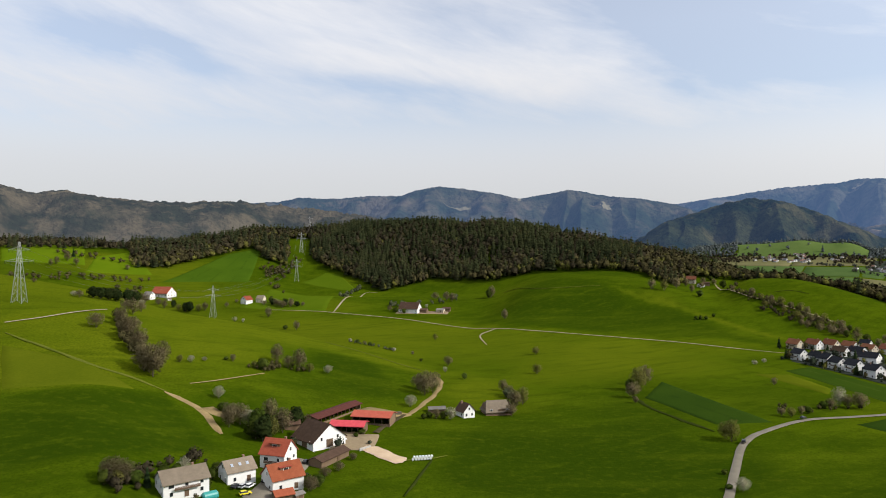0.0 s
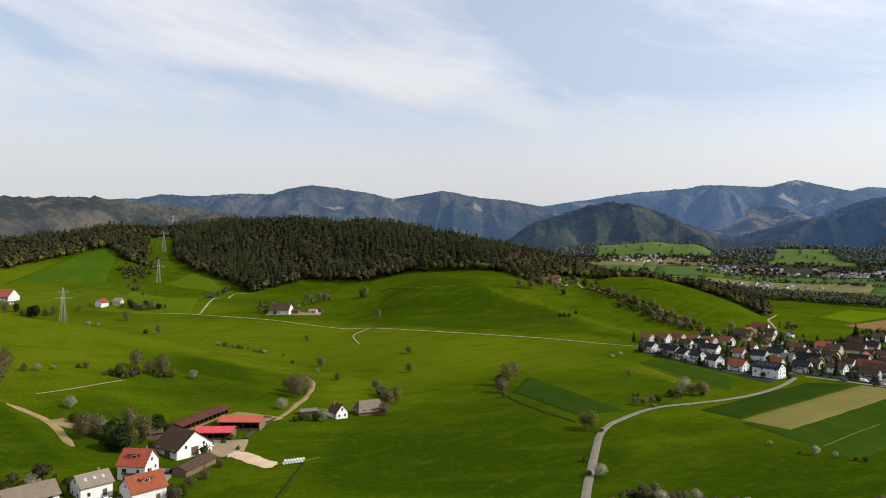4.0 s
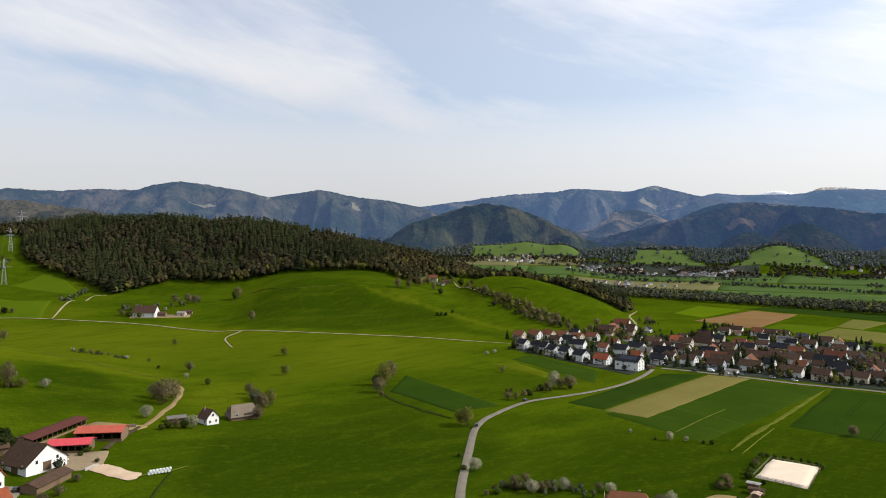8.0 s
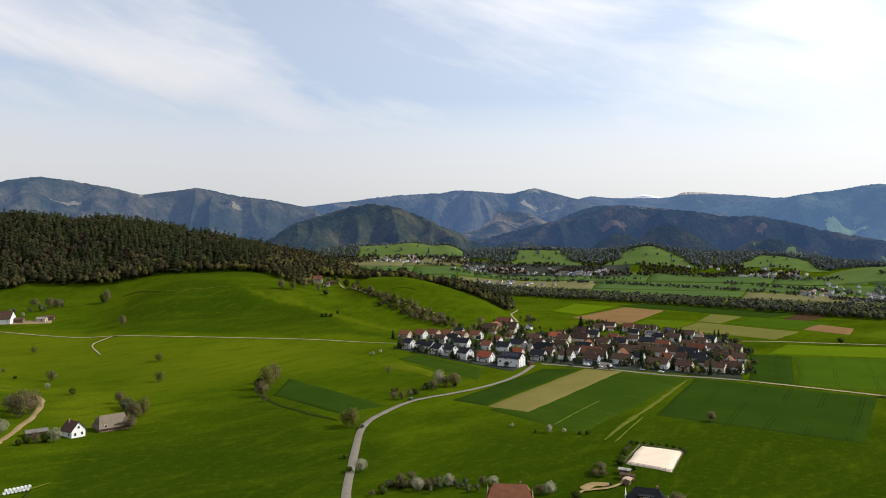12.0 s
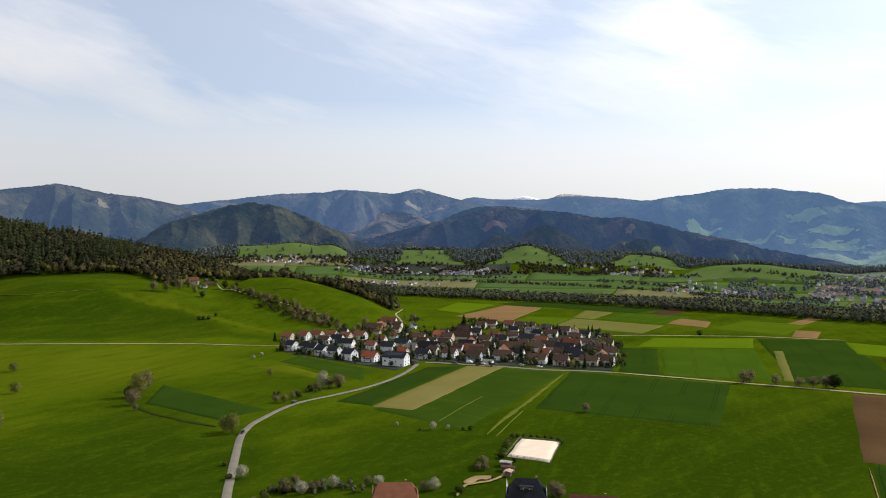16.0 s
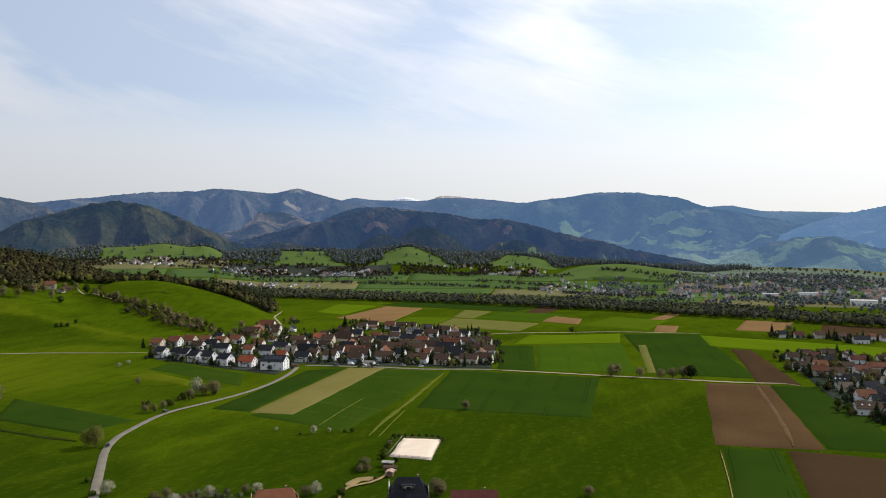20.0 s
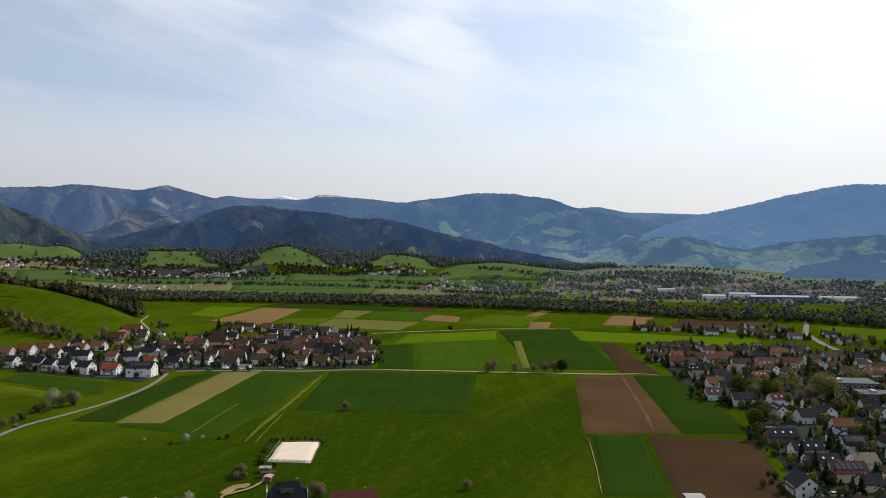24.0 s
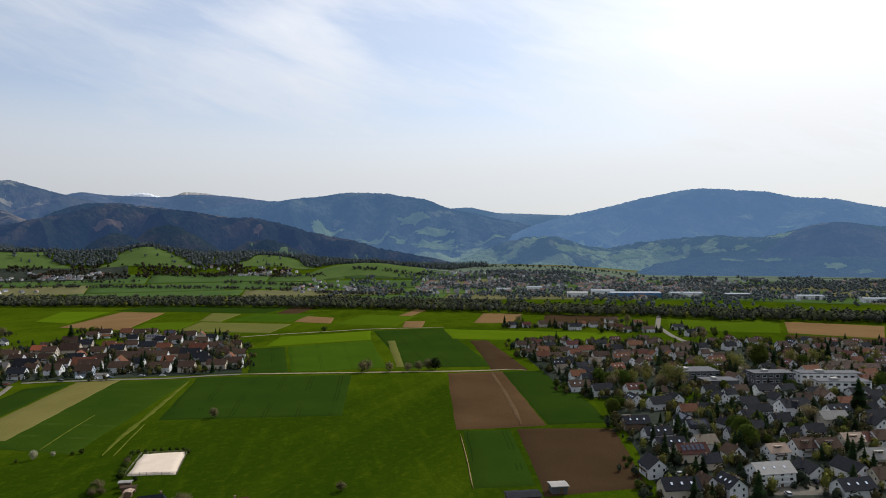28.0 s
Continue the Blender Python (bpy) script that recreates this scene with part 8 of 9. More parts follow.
settle("houses of the town", (
    (603.9, 59.9, "long", "white", "brown", 150, ""), (663.3, 55.5, "long", "cream", "rust", 150, ""), (613.4, 46.3, "long", "cream", "red", 150, ""),
    (679.7, 41.5, "mid", "white", "brown", 150, ""), (610.2, 34.9, "small", "white", "rust", 60, ""), (634.4, 28.9, "mid", "white", "brown", 150, ""),
    (613.5, 22.3, "small", "white", "rust", 60, ""), (606.3, 13.0, "mid", "white", "brown", 150, ""), (678.6, 9.2, "mid", "white", "rust", 150, ""),
    (517.8, 95.1, "small", "cream", "grey", 150, ""), (489.8, 78.8, "mid", "white", "rust", 150, ""), (479.5, 69.3, "mid", "white", "slate", 150, ""),
    (444.4, 55.7, "long", "white", "slate", 150, ""), (455.9, 36.6, "long", "white", "rust", 148, "sky"), (667.3, 154.7, "small", "white", "brown", 150, ""),
    (674.4, 97.8, "small", "white", "brown", 150, ""), (666.7, -2.2, "mid", "white", "slate", 150, ""), (709.0, -12.1, "mid", "white", "brown", 150, ""),
    (364.2, 27.7, "long", "wood", "slate", 152, "sky"), (416.8, 18.7, "long", "white", "slate", 150, ""), (345.4, 16.2, "long", "white", "slate", 150, "sky"),
    (328.1, 9.5, "long", "white", "slate", 150, "sky"), (291.8, 14.0, "mid", "white", "slate", 66, ""), (375.8, 4.1, "mid", "white", "slate", 60, "solar"),
    (402.0, 3.3, "mid", "white", "rust", 150, ""), (432.0, 10.9, "small", "white", "slate", 60, ""), (365.6, -1.5, "mid", "white", "slate", 150, "solar"),
    (443.0, -14.4, "mid", "white", "slate", 60, ""), (380.4, -15.8, "small", "white", "slate", 60, ""), (317.5, 0.3, "long", "cream", "rust", 150, "solar"),
))
settle("houses of the town", (
    (308.2, -7.5, "small", "cream", "slate", 150, ""), (323.6, -17.0, "small", "white", "brown", 60, ""), (269.2, 3.4, "long", "cream", "slate", 150, "sky"),
    (277.7, -14.6, "mid", "white", "slate", 60, "sky"), (396.9, -27.9, "mid", "white", "slate", 150, ""), (430.8, -28.3, "mid", "white", "slate", 150, ""),
    (333.0, -34.6, "mid", "white", "tan", 150, "dormer"), (294.8, -29.5, "block", "white", "ash", 150, "sky"), (343.2, -46.4, "mid", "white", "brown", 150, "dormer"),
    (308.5, -44.8, "long", "white", "slate", 60, ""), (346.6, -56.3, "mid", "white", "grey", 150, "dormer"), (362.4, -68.6, "mid", "cream", "tan", 150, "dormer"),
    (368.8, -76.6, "long", "cream", "rust", 150, "sky"), (334.9, -73.0, "mid", "cream", "ash", 150, "dormer"), (312.9, -60.4, "long", "white", "slate", 60, ""),
    (289.8, -57.0, "long", "white", "slate", 150, "sky"), (419.8, -50.8, "block", "white", "slate", 150, "dormer"), (447.5, -45.4, "mid", "white", "slate", 60, ""),
    (414.1, -32.6, "long", "white", "slate", 150, ""), (391.8, -41.7, "mid", "white", "slate", 150, ""), (427.7, -73.6, "long", "white", "slate", 150, "sky"),
    (407.3, -67.8, "long", "cream", "ash", 150, ""), (417.5, -89.8, "long", "white", "slate", 150, ""), (484.1, -94.1, "long", "white", "slate", 150, ""),
    (373.2, -27.8, "mid", "white", "slate", 150, ""), (561.3, -76.9, "long", "white", "rust", 150, ""), (587.2, -99.1, "terrace", "cream", "brown", 150, ""),
    (576.4, -111.5, "terrace", "cream", "brown", 150, ""), (537.2, -112.0, "terrace", "white", "rust", 150, ""), (706.1, -72.0, "mid", "white", "brown", 150, ""),
))
settle("houses of the town", (
    (620.1, -34.4, "mid", "white", "brown", 150, ""), (680.2, -86.2, "mid", "cream", "brown", 150, ""), (696.1, -101.6, "mid", "white", "rust", 150, ""),
    (709.6, -117.1, "small", "white", "slate", 60, ""), (725.6, -128.8, "mid", "cream", "brown", 150, ""), (717.3, -140.8, "mid", "white", "slate", 150, ""),
    (689.6, -146.2, "mid", "white", "brown", 150, ""), (682.2, -54.6, "mid", "white", "brown", 150, ""), (719.0, -47.4, "mid", "white", "rust", 150, ""),
    (682.0, -26.3, "mid", "white", "slate", 150, ""), (608.1, -15.5, "mid", "white", "brown", 150, ""), (459.8, -19.6, "small", "white", "slate", 150, ""),
    (477.3, -68.5, "mid", "white", "slate", 150, ""), (467.4, -73.2, "mid", "white", "brown", 60, ""), (475.8, -99.9, "mid", "white", "slate", 150, ""),
    (408.8, -3.4, "small", "white", "slate", 150, ""), (464.5, -8.2, "small", "white", "slate", 150, ""), (476.1, -39.8, "mid", "white", "slate", 150, ""),
    (471.2, -26.5, "small", "white", "brown", 150, ""), (377.4, -55.4, "mid", "white", "slate", 150, ""), (370.8, -82.7, "mid", "white", "brown", 150, ""),
    (368.3, -44.5, "small", "white", "slate", 150, ""), (358.7, -19.0, "small", "white", "slate", 150, ""), (307.9, -70.7, "mid", "cream", "brown", 150, ""),
    (278.8, -6.1, "small", "white", "brown", 60, ""), (481.1, -53.1, "mid", "white", "slate", 150, ""), (449.2, -58.9, "mid", "white", "brown", 150, ""),
    (464.9, -112.3, "small", "white", "rust", 60, ""), (581.7, 2.2, "mid", "white", "brown", 60, ""), (749.7, -164.1, "mid", "cream", "rust", 60, ""),
))
settle("houses of the town", (
    (686.0, -127.1, "long", "white", "rust", 150, "sky"), (649.1, -73.4, "mid", "cream", "rust", 60, ""), (551.0, -27.3, "small", "white", "brown", 150, ""),
    (584.8, -134.1, "small", "white", "slate", 150, "sky"), (751.5, -141.3, "small", "cream", "rust", 60, "sky"), (707.1, -33.1, "mid", "white", "brown", 60, "sky"),
    (548.3, 97.6, "mid", "cream", "slate", 150, ""), (656.0, -139.0, "mid", "white", "rust", 150, "sky"), (691.9, -2.8, "mid", "white", "slate", 150, ""),
    (640.0, -31.3, "mid", "white", "grey", 150, ""), (545.9, -58.5, "mid", "white", "brown", 60, ""), (586.6, 59.9, "long", "white", "rust", 150, "sky"),
    (440.6, -91.2, "small", "white", "slate", 150, ""), (617.4, 139.7, "mid", "white", "brown", 150, ""), (720.7, -82.6, "mid", "white", "grey", 60, "sky"),
    (699.1, 77.6, "mid", "cream", "rust", 150, "sky"), (529.1, -52.5, "mid", "white", "brown", 150, ""), (630.9, -5.3, "small", "white", "brown", 150, ""),
    (602.9, -143.4, "mid", "cream", "rust", 150, "sky"), (649.8, -117.3, "mid", "white", "rust", 60, ""), (733.2, -168.9, "mid", "cream", "brown", 60, ""),
    (514.5, -24.1, "long", "white", "grey", 60, ""), (511.1, 56.3, "mid", "white", "slate", 60, ""), (603.7, -105.0, "long", "white", "grey", 60, "sky"),
    (673.7, -71.4, "mid", "white", "brown", 150, "sky"), (635.7, -132.7, "long", "white", "slate", 60, "sky"), (531.0, 56.1, "mid", "cream", "rust", 150, "sky"),
    (604.3, 129.0, "mid", "white", "rust", 150, ""), (568.9, -92.0, "small", "cream", "brown", 60, ""), (585.0, -65.3, "mid", "white", "rust", 60, "sky"),
))
settle("houses of the town", (
    (628.2, -83.6, "mid", "white", "brown", 150, ""), (399.9, -86.6, "mid", "white", "slate", 60, ""), (620.1, -69.1, "mid", "cream", "brown", 150, ""),
    (451.5, 20.4, "small", "white", "brown", 150, ""), (494.2, 56.2, "mid", "cream", "slate", 150, ""), (497.8, -112.2, "mid", "white", "slate", 150, ""),
    (663.2, 17.4, "mid", "white", "rust", 150, ""), (556.2, -112.1, "long", "cream", "rust", 150, ""), (746.9, -97.4, "mid", "white", "slate", 60, ""),
    (613.3, -131.0, "long", "white", "brown", 150, "sky"), (696.1, 37.6, "mid", "cream", "brown", 60, ""), (673.6, -153.6, "long", "cream", "slate", 60, ""),
    (617.3, -115.6, "mid", "white", "rust", 150, ""), (336.8, -5.5, "mid", "white", "grey", 150, ""), (587.8, -13.8, "long", "white", "rust", 150, "sky"),
    (737.8, -54.0, "small", "white", "rust", 60, "sky"), (631.7, -105.8, "small", "white", "brown", 150, ""), (639.4, -50.8, "mid", "white", "brown", 60, ""),
    (745.0, -118.7, "mid", "cream", "rust", 150, "sky"), (735.9, -29.3, "mid", "white", "rust", 60, "sky"), (622.2, -51.3, "mid", "white", "brown", 150, ""),
    (713.8, 14.1, "long", "white", "brown", 150, "sky"), (647.9, 76.1, "small", "white", "rust", 60, ""), (559.0, -48.7, "mid", "white", "slate", 150, ""),
    (594.5, -31.1, "mid", "cream", "brown", 150, ""), (529.3, 31.1, "small", "cream", "brown", 60, ""), (528.6, 83.7, "long", "white", "slate", 150, ""),
    (661.7, -87.8, "small", "white", "rust", 150, ""), (456.8, -96.5, "mid", "white", "slate", 60, ""), (669.2, -108.1, "long", "white", "brown", 150, ""),
))
settle("houses of the town", (
    (488.6, 12.3, "mid", "white", "grey", 150, ""), (559.1, 40.1, "mid", "white", "rust", 60, ""), (683.3, 59.3, "mid", "white", "brown", 60, ""),
    (600.1, -75.9, "small", "white", "brown", 150, ""), (570.2, 52.0, "long", "white", "brown", 60, ""), (559.5, -13.7, "small", "white", "brown", 150, "sky"),
    (677.6, 139.2, "mid", "white", "brown", 150, ""), (673.1, -135.8, "mid", "cream", "rust", 60, ""), (710.2, 52.5, "mid", "white", "brown", 150, ""),
    (533.0, 101.8, "mid", "white", "slate", 150, "sky"), (564.0, 3.8, "small", "white", "rust", 150, ""), (522.8, -123.7, "mid", "white", "slate", 60, "sky"),
    (422.3, 34.0, "mid", "white", "grey", 60, "sky"), (452.8, -81.2, "mid", "cream", "rust", 150, ""), (649.5, -16.5, "long", "white", "brown", 60, "sky"),
    (677.0, 121.6, "long", "white", "brown", 60, "sky"), (525.8, -35.1, "mid", "white", "slate", 60, ""), (453.3, 71.7, "long", "white", "brown", 150, "sky"),
    (556.5, 75.8, "mid", "white", "grey", 150, ""), (580.5, 39.5, "small", "white", "rust", 150, "sky"), (546.3, 16.4, "mid", "white", "rust", 60, "sky"),
    (509.0, 75.0, "small", "white", "slate", 150, ""), (647.3, 11.1, "long", "cream", "brown", 150, ""),
))
settle("houses beside the arena", (
    (190.0, 147.5, "long", "cream", "maroon", 138, ""),
))
for x, y, turn, wall, roof, extra, size, hip, words in ((178.9, 168.6, 138, "white", "slate", "dormer", (14.0, 12.0, 5.6, 42), 3.6, "white rendered house with a hipped dark slate-grey roof and dormers"),
                                                        (145.6, 202.2, 126, "cream", "rust", "", (16.0, 9.5, 3.8, 42), 2.6, "cream rendered house with a hipped rust-red tiled roof")):
    ob = house("mid", wall, roof, extra, size, hip)
    ob.matrix_world = pose(x, y, z_at(x, y), 0, 0, 90 - turn)
    tagged(ob, words, group="houses beside the arena")
settle("houses of the hamlets", (
    (-43.3, 918.0, "farm", "white", "brown", 112, ""), (-25.4, 916.6, "shed", "wood", "brown", 110, ""), (-3.0, 918.5, "shed", "cream", "grey", 110, ""),
    (4.5, 925.1, "shed", "wood", "brown", 100, ""), (-383.0, 952.0, "farm", "white", "red", 112, ""), (-391.1, 924.3, "small", "white", "grey", 110, ""),
    (-364.7, 924.6, "hut", "white", "brown", 40, ""), (-263.0, 930.2, "small", "white", "red", 30, ""), (-246.4, 940.4, "small", "cream", "taupe", 110, ""),
    (369.0, 1033.1, "mid", "cream", "rust", 110, ""), (388.7, 1025.2, "shed", "wood", "brown", 110, ""), (376.1, 1013.7, "shed", "white", "brown", 60, ""),
))

# ---- the farm at the foot of the slope ----
def farm_house(x, y, turn, kind_name, wall, roof, size, extra="", label="", hip=0.0, dz=0.0):
    ob = house(kind_name, wall, roof, extra, size, hip)
    ob.matrix_world = pose(x, y, z_at(x, y) + dz, 0, 0, 90 - turn)
    return tagged(ob, label, group="farm buildings")


farm_house(-56.5, 316.0, 133, "barn", "white", "brown", (16.0, 18.0, 3.4, 36), label="big white barn with a huge dark brown roof")
farm_house(-66.5, 281.0, 108, "mid", "white", "red", (11.0, 9.8, 6.6, 44), "dormer", "white three-storey farmhouse with a red tiled roof")
farm_house(-60.3, 261.5, 52, "mid", "white", "red", (12.5, 10.0, 4.8, 40), "dormer", "white house with a red tiled roof beside the yard")
farm_house(-77.6, 262.0, 50, "mid", "white", "taupe", (11.0, 8.6, 4.6, 36), "sky", "white house with a taupe tiled roof and balcony")
farm_house(-91.0, 242.5, 52, "long", "white", "taupe", (15.5, 10.0, 5.4, 33), "", "long white house with a taupe tiled roof")
farm_house(-48.2, 294.5, 26, "shed", "wood", "brown", (20.0, 6.5, 2.6, 22), label="low brown timber shed beside the barn")
farm_house(-57.5, 249.5, 60, "shed", "wood", "red", (6.5, 5.0, 2.4, 24), label="small shed with a red tiled roof")
farm_house(12.2, 381.5, -32, "mid", "white", "brown", (8.0, 7.2, 3.6, 46), label="white timber-framed house with a brown roof")
farm_house(30.0, 392.5, 76, "barn", "wood", "taupe", (15.0, 10.5, 2.4, 43), label="old timber barn with a patched taupe hipped roof", hip=2.0)
farm_house(-3.5, 385.0, 80, "shed", "wood", "grey", (9.0, 4.5, 2.3, 20), label="weathered grey timber shed among shrubs")
farm_house(-52.5, 251.0, 40, "hut", "wood", "grey", (3.6, 3.0, 2.1, 20), label="small garden hut on the grass")
farm_house(-72.0, 331.0, 70, "shed", "wood", "brown", (7.0, 5.0, 2.8, 28), label="brown lean-to shed behind the barn")


def open_shed(x, y, turn, L, W, h, rise, roof, label, bays):
    """A cattle shed: posts, back wall and low walls under a shallow roof, open towards -y."""
    root = new("shed")
    root.matrix_world = pose(x, y, z_at(x, y), 0, 0, 90 - turn)
    part("roof", gable_roof("roof", L, W, h, rise, ROOFS[roof], 1.0, 0.6), root)
    part("back_wall", boxes("back_wall", [(-L / 2, L / 2, W / 2 - 0.25, W / 2, -1, h)], WALLS["wood"]), root)
    part("low_wall", boxes("low_wall", [(-L / 2, L / 2, -W / 2, -W / 2 + 0.25, -1, 0.5)], WALLS["wood"]), root)
    for s in (-1, 1):
        part("side_wall", prism("side_wall", 0.25, W, h, rise - 0.1, WALLS["wood"]), root).matrix_local = pose(s * (L / 2 - 0.2), 0, 0)
    post = boxes("post", [(-0.14, 0.14, -0.14, 0.14, -0.5, h)], TIMBER)
    for k in range(bays + 1):
        part("post", post, root).matrix_local = pose((k / bays - 0.5) * (L - 0.6), -W / 2 + 0.15, 0)
    part("beam", boxes("beam", [(-L / 2, L / 2, -W / 2 + 0.02, -W / 2 + 0.28, h - 0.35, h - 0.05)], TIMBER), root)
    return tagged(root, label, "shed", "farm buildings")


open_shed(-45.7, 337.8, 98, 16.5, 9.0, 3.4, 1.4, "scarlet", "open cattle shed with a scarlet roof", 6)
open_shed(-35.3, 355.2, 102, 20.0, 11.0, 3.8, 1.6, "coral", "open cattle shed with a coral-red sheet roof", 5)
open_shed(-56.3, 358.6, 26, 39.0, 7.5, 3.2, 1.0, "maroon", "long open shed with a maroon roof", 11)
PINK_SAND = mat("pinkish_sand", (0.37, 0.275, 0.185), (0.50, 0.385, 0.275), 0.2, 0.95, fine=2.0, world_space=True, spec=0.0)
patch("yard", "trodden gravel farm yard", ((-50, 309), (-31, 311), (-30, 334), (-52, 331)), CROPS["yard"], 0.5, "yard")
patch("yard_lane", "asphalt yard between the farmhouses", ((-72, 246), (-62, 243), (-54, 292), (-64, 294)), ASPHALT, 0.45, "yard")
ribbon("sand_lot", "bare pinkish sand lot beside the yard", 8.5, PINK_SAND, ((-35.0, 315.0), (-30.0, 310.0), (-25.0, 304.0), (-20.0, 299.5), (-16.5, 297.5)), 0.55, 0.55)
ribbon("sand_trail", "trampled earth from the sand lot to the bales", 1.2, VERGE, ((-17.5, 299.0), (-12.0, 301.0), (-5.0, 304.0), (2.0, 309.0)), 0.5, 0.9)
patch("trampled_edge", "trampled bare earth behind the sheds", ((-46, 372), (-22, 366), (-16, 374), (-40, 380)), DIRT, 0.5, "earth")
patch("bare_corner", "bare sandy corner where the slope track ends", ((-118, 330), (-103, 327), (-101, 331), (-112, 338)), DIRT, 0.5, "earth")

BALE = mat("white_bale_wrap", (0.62, 0.64, 0.62), (0.80, 0.81, 0.79), 1.2, 0.35)


def drum(r, length, n=12, bevel=0.12):
    """Arrays of a lying, bevelled cylinder along x."""
    a = np.arange(n) * 2 * np.pi / n
    rings = [np.column_stack([np.full(n, x), rr * np.cos(a), rr * np.sin(a) + r]) for x, rr in ((-length / 2, r - bevel), (-length / 2 + bevel, r), (length / 2 - bevel, r), (length / 2, r - bevel))]
    k = np.arange(n)
    side = [np.stack([k + i * n, (k + 1) % n + i * n, (k + 1) % n + (i + 1) * n, k + (i + 1) * n], -1) for i in range(3)]
    return np.vstack(rings), [np.vstack(side), np.array([k[::-1], k + 3 * n])]


bale_mesh = mesh_of("hay_bale", *drum(0.55, 1.1), BALE)
for k in range(14):
    row, level = k % 7, k // 7
    ob = new("hay_bale", bale_mesh)
    ob.matrix_world = pose(-13.0 + row * 1.25 + 0.6 * level, 300.5 + 0.3 * row, z_at(-11, 301) + 0.1 + 0.95 * level, 0, 0, 100)
    tagged(ob, "round silage bale in white wrap on the grass", "hay bale", "silage bales")

TEAL = mat("teal_pool_cover", (0.02, 0.19, 0.18), (0.04, 0.29, 0.27), 0.8, 0.35)
pool = new("pool_cover", mesh_of("pool_cover", *drum(1.7, 5.5, 16, 0.5), TEAL))
pool.matrix_world = pose(-81.5, 243.0, z_at(-81.5, 243) - 1.5, 0, 0, 40)
tagged(pool, "teal rounded pool cover beside the house", "pool cover")


# ---- cars ----
TYRE = mat("tyre_rubber", (0.012, 0.012, 0.012), (0.025, 0.025, 0.025), 3.0, 0.8)
wheel_mesh = mesh_of("wheel", *drum(0.32, 0.22, 12, 0.05), TYRE)
PAINTS = {"white": ((0.70, 0.70, 0.70), (0.80, 0.80, 0.80)), "black": ((0.012, 0.012, 0.014), (0.022, 0.022, 0.025)), "silver": ((0.36, 0.37, 0.39), (0.46, 0.47, 0.49)), "red": ((0.30, 0.018, 0.018), (0.38, 0.03, 0.028)),
          "blue": ((0.018, 0.045, 0.13), (0.03, 0.065, 0.18)), "yellow": ((0.62, 0.52, 0.02), (0.72, 0.60, 0.04))}
PAINTS = {k: mat(k + "_car_paint", a, b, 0.6, 0.25, spec=0.5) for k, (a, b) in PAINTS.items()}
CARS = {}


def car(x, y, turn, paint, van=False, lift=0.0):
    """A parked car, its nose along the bearing turn."""
    m = pose(x, y, z_at(x, y) + lift, 0, 0, 90 - turn)
    if (paint, van) in CARS:
        return copy_thing(CARS[paint, van], m)
    root = CARS[paint, van] = new("van" if van else "car")
    root.matrix_world = m
    L, h, roof = (5.2, 1.0, 2.1) if van else (4.3, 0.82, 1.45)
    side = [(-L / 2, 0.32), (L / 2, 0.32), (L / 2 + 0.02, 0.62), (L / 2 - 0.25, h), (-L / 2, h + 0.03)]
    v = np.array([(px, sy * 0.88, pz) for sy in (-1, 1) for px, pz in side])
    f = [np.array([(0, 1, 2, 3, 4), (9, 8, 7, 6, 5)]), np.array([(i, i + 5, (i + 1) % 5 + 5, (i + 1) % 5) for i in range(5)])]
    part("body", mesh_of("body", v, f, PAINTS[paint]), root)
    front, back = (L / 2 - 0.9, -L / 2 + 0.02) if van else (L / 2 - 1.1, -L / 2 + 0.15)
    v = np.array([(front, -0.84, h), (back, -0.84, h), (back, 0.84, h), (front, 0.84, h), (front - 0.75, -0.66, roof - 0.06), (back + 0.35, -0.66, roof - 0.06), (back + 0.35, 0.66, roof - 0.06), (front - 0.75, 0.66, roof - 0.06)])
    part("cabin", mesh_of("cabin", v, np.array([(0, 1, 5, 4), (1, 2, 6, 5), (2, 3, 7, 6), (3, 0, 4, 7), (4, 5, 6, 7)])[:, ::-1], GLASS if not van else PAINTS[paint]), root)
    part("roof", boxes("roof", [(back + 0.3, front - 0.7, -0.68, 0.68, roof - 0.08, roof)], PAINTS[paint]), root)
    for px in (-L * 0.3, L * 0.31):
        for py in (-0.82, 0.82):
            part("wheel", wheel_mesh, root).matrix_local = pose(px, py, 0, 0, 0, 90)
    return tagged(root, "parked %s %s on the road" % (paint, "delivery van" if van else "car"), "van" if van else "car", "parked cars")


for x, y, turn, paint in ((-70.5, 248.0, 60, "yellow"), (-75.5, 253.0, 20, "black"), (-73.0, 254.2, 20, "silver"), (-70.8, 255.5, 20, "white"), (-66.5, 262.0, 40, "black"), (-65.0, 267.0, 60, "silver"), (-56.8, 288.0, 10, "black"), (-46.2, 320.0, 30, "white")):
    car(x, y, turn, paint, lift=0.6)


# a pale curved garden wall, a ramp and a stack of logs beside the yard
yard_wall = new("garden_wall", mesh_of("garden_wall", *joined([box_arrays(-1.25, 1.25, -0.2, 0.2, -0.3, 1.3)]), CONCRETE))
yard_wall.matrix_world = pose(-34.9, 311.4, z_at(-35, 311), 0, 0, 46)
yard_wall.scale = (2.6, 1, 1)
tagged(yard_wall, "low pale concrete wall beside the farm yard", "wall")
EARTH = mat("dark_trodden_earth", (0.040, 0.034, 0.018), (0.075, 0.062, 0.035), 0.2, 1.0, fine=1.5, world_space=True, spec=0.0)
ribbon("yard_ramp", "dark trodden ramp beside the cattle sheds", 3.2, EARTH, ((-32.5, 336.0), (-30.5, 345.0), (-25.5, 358.0), (-20.8, 372.0)), 0.55, 0.2)
stack = new("log_stack")
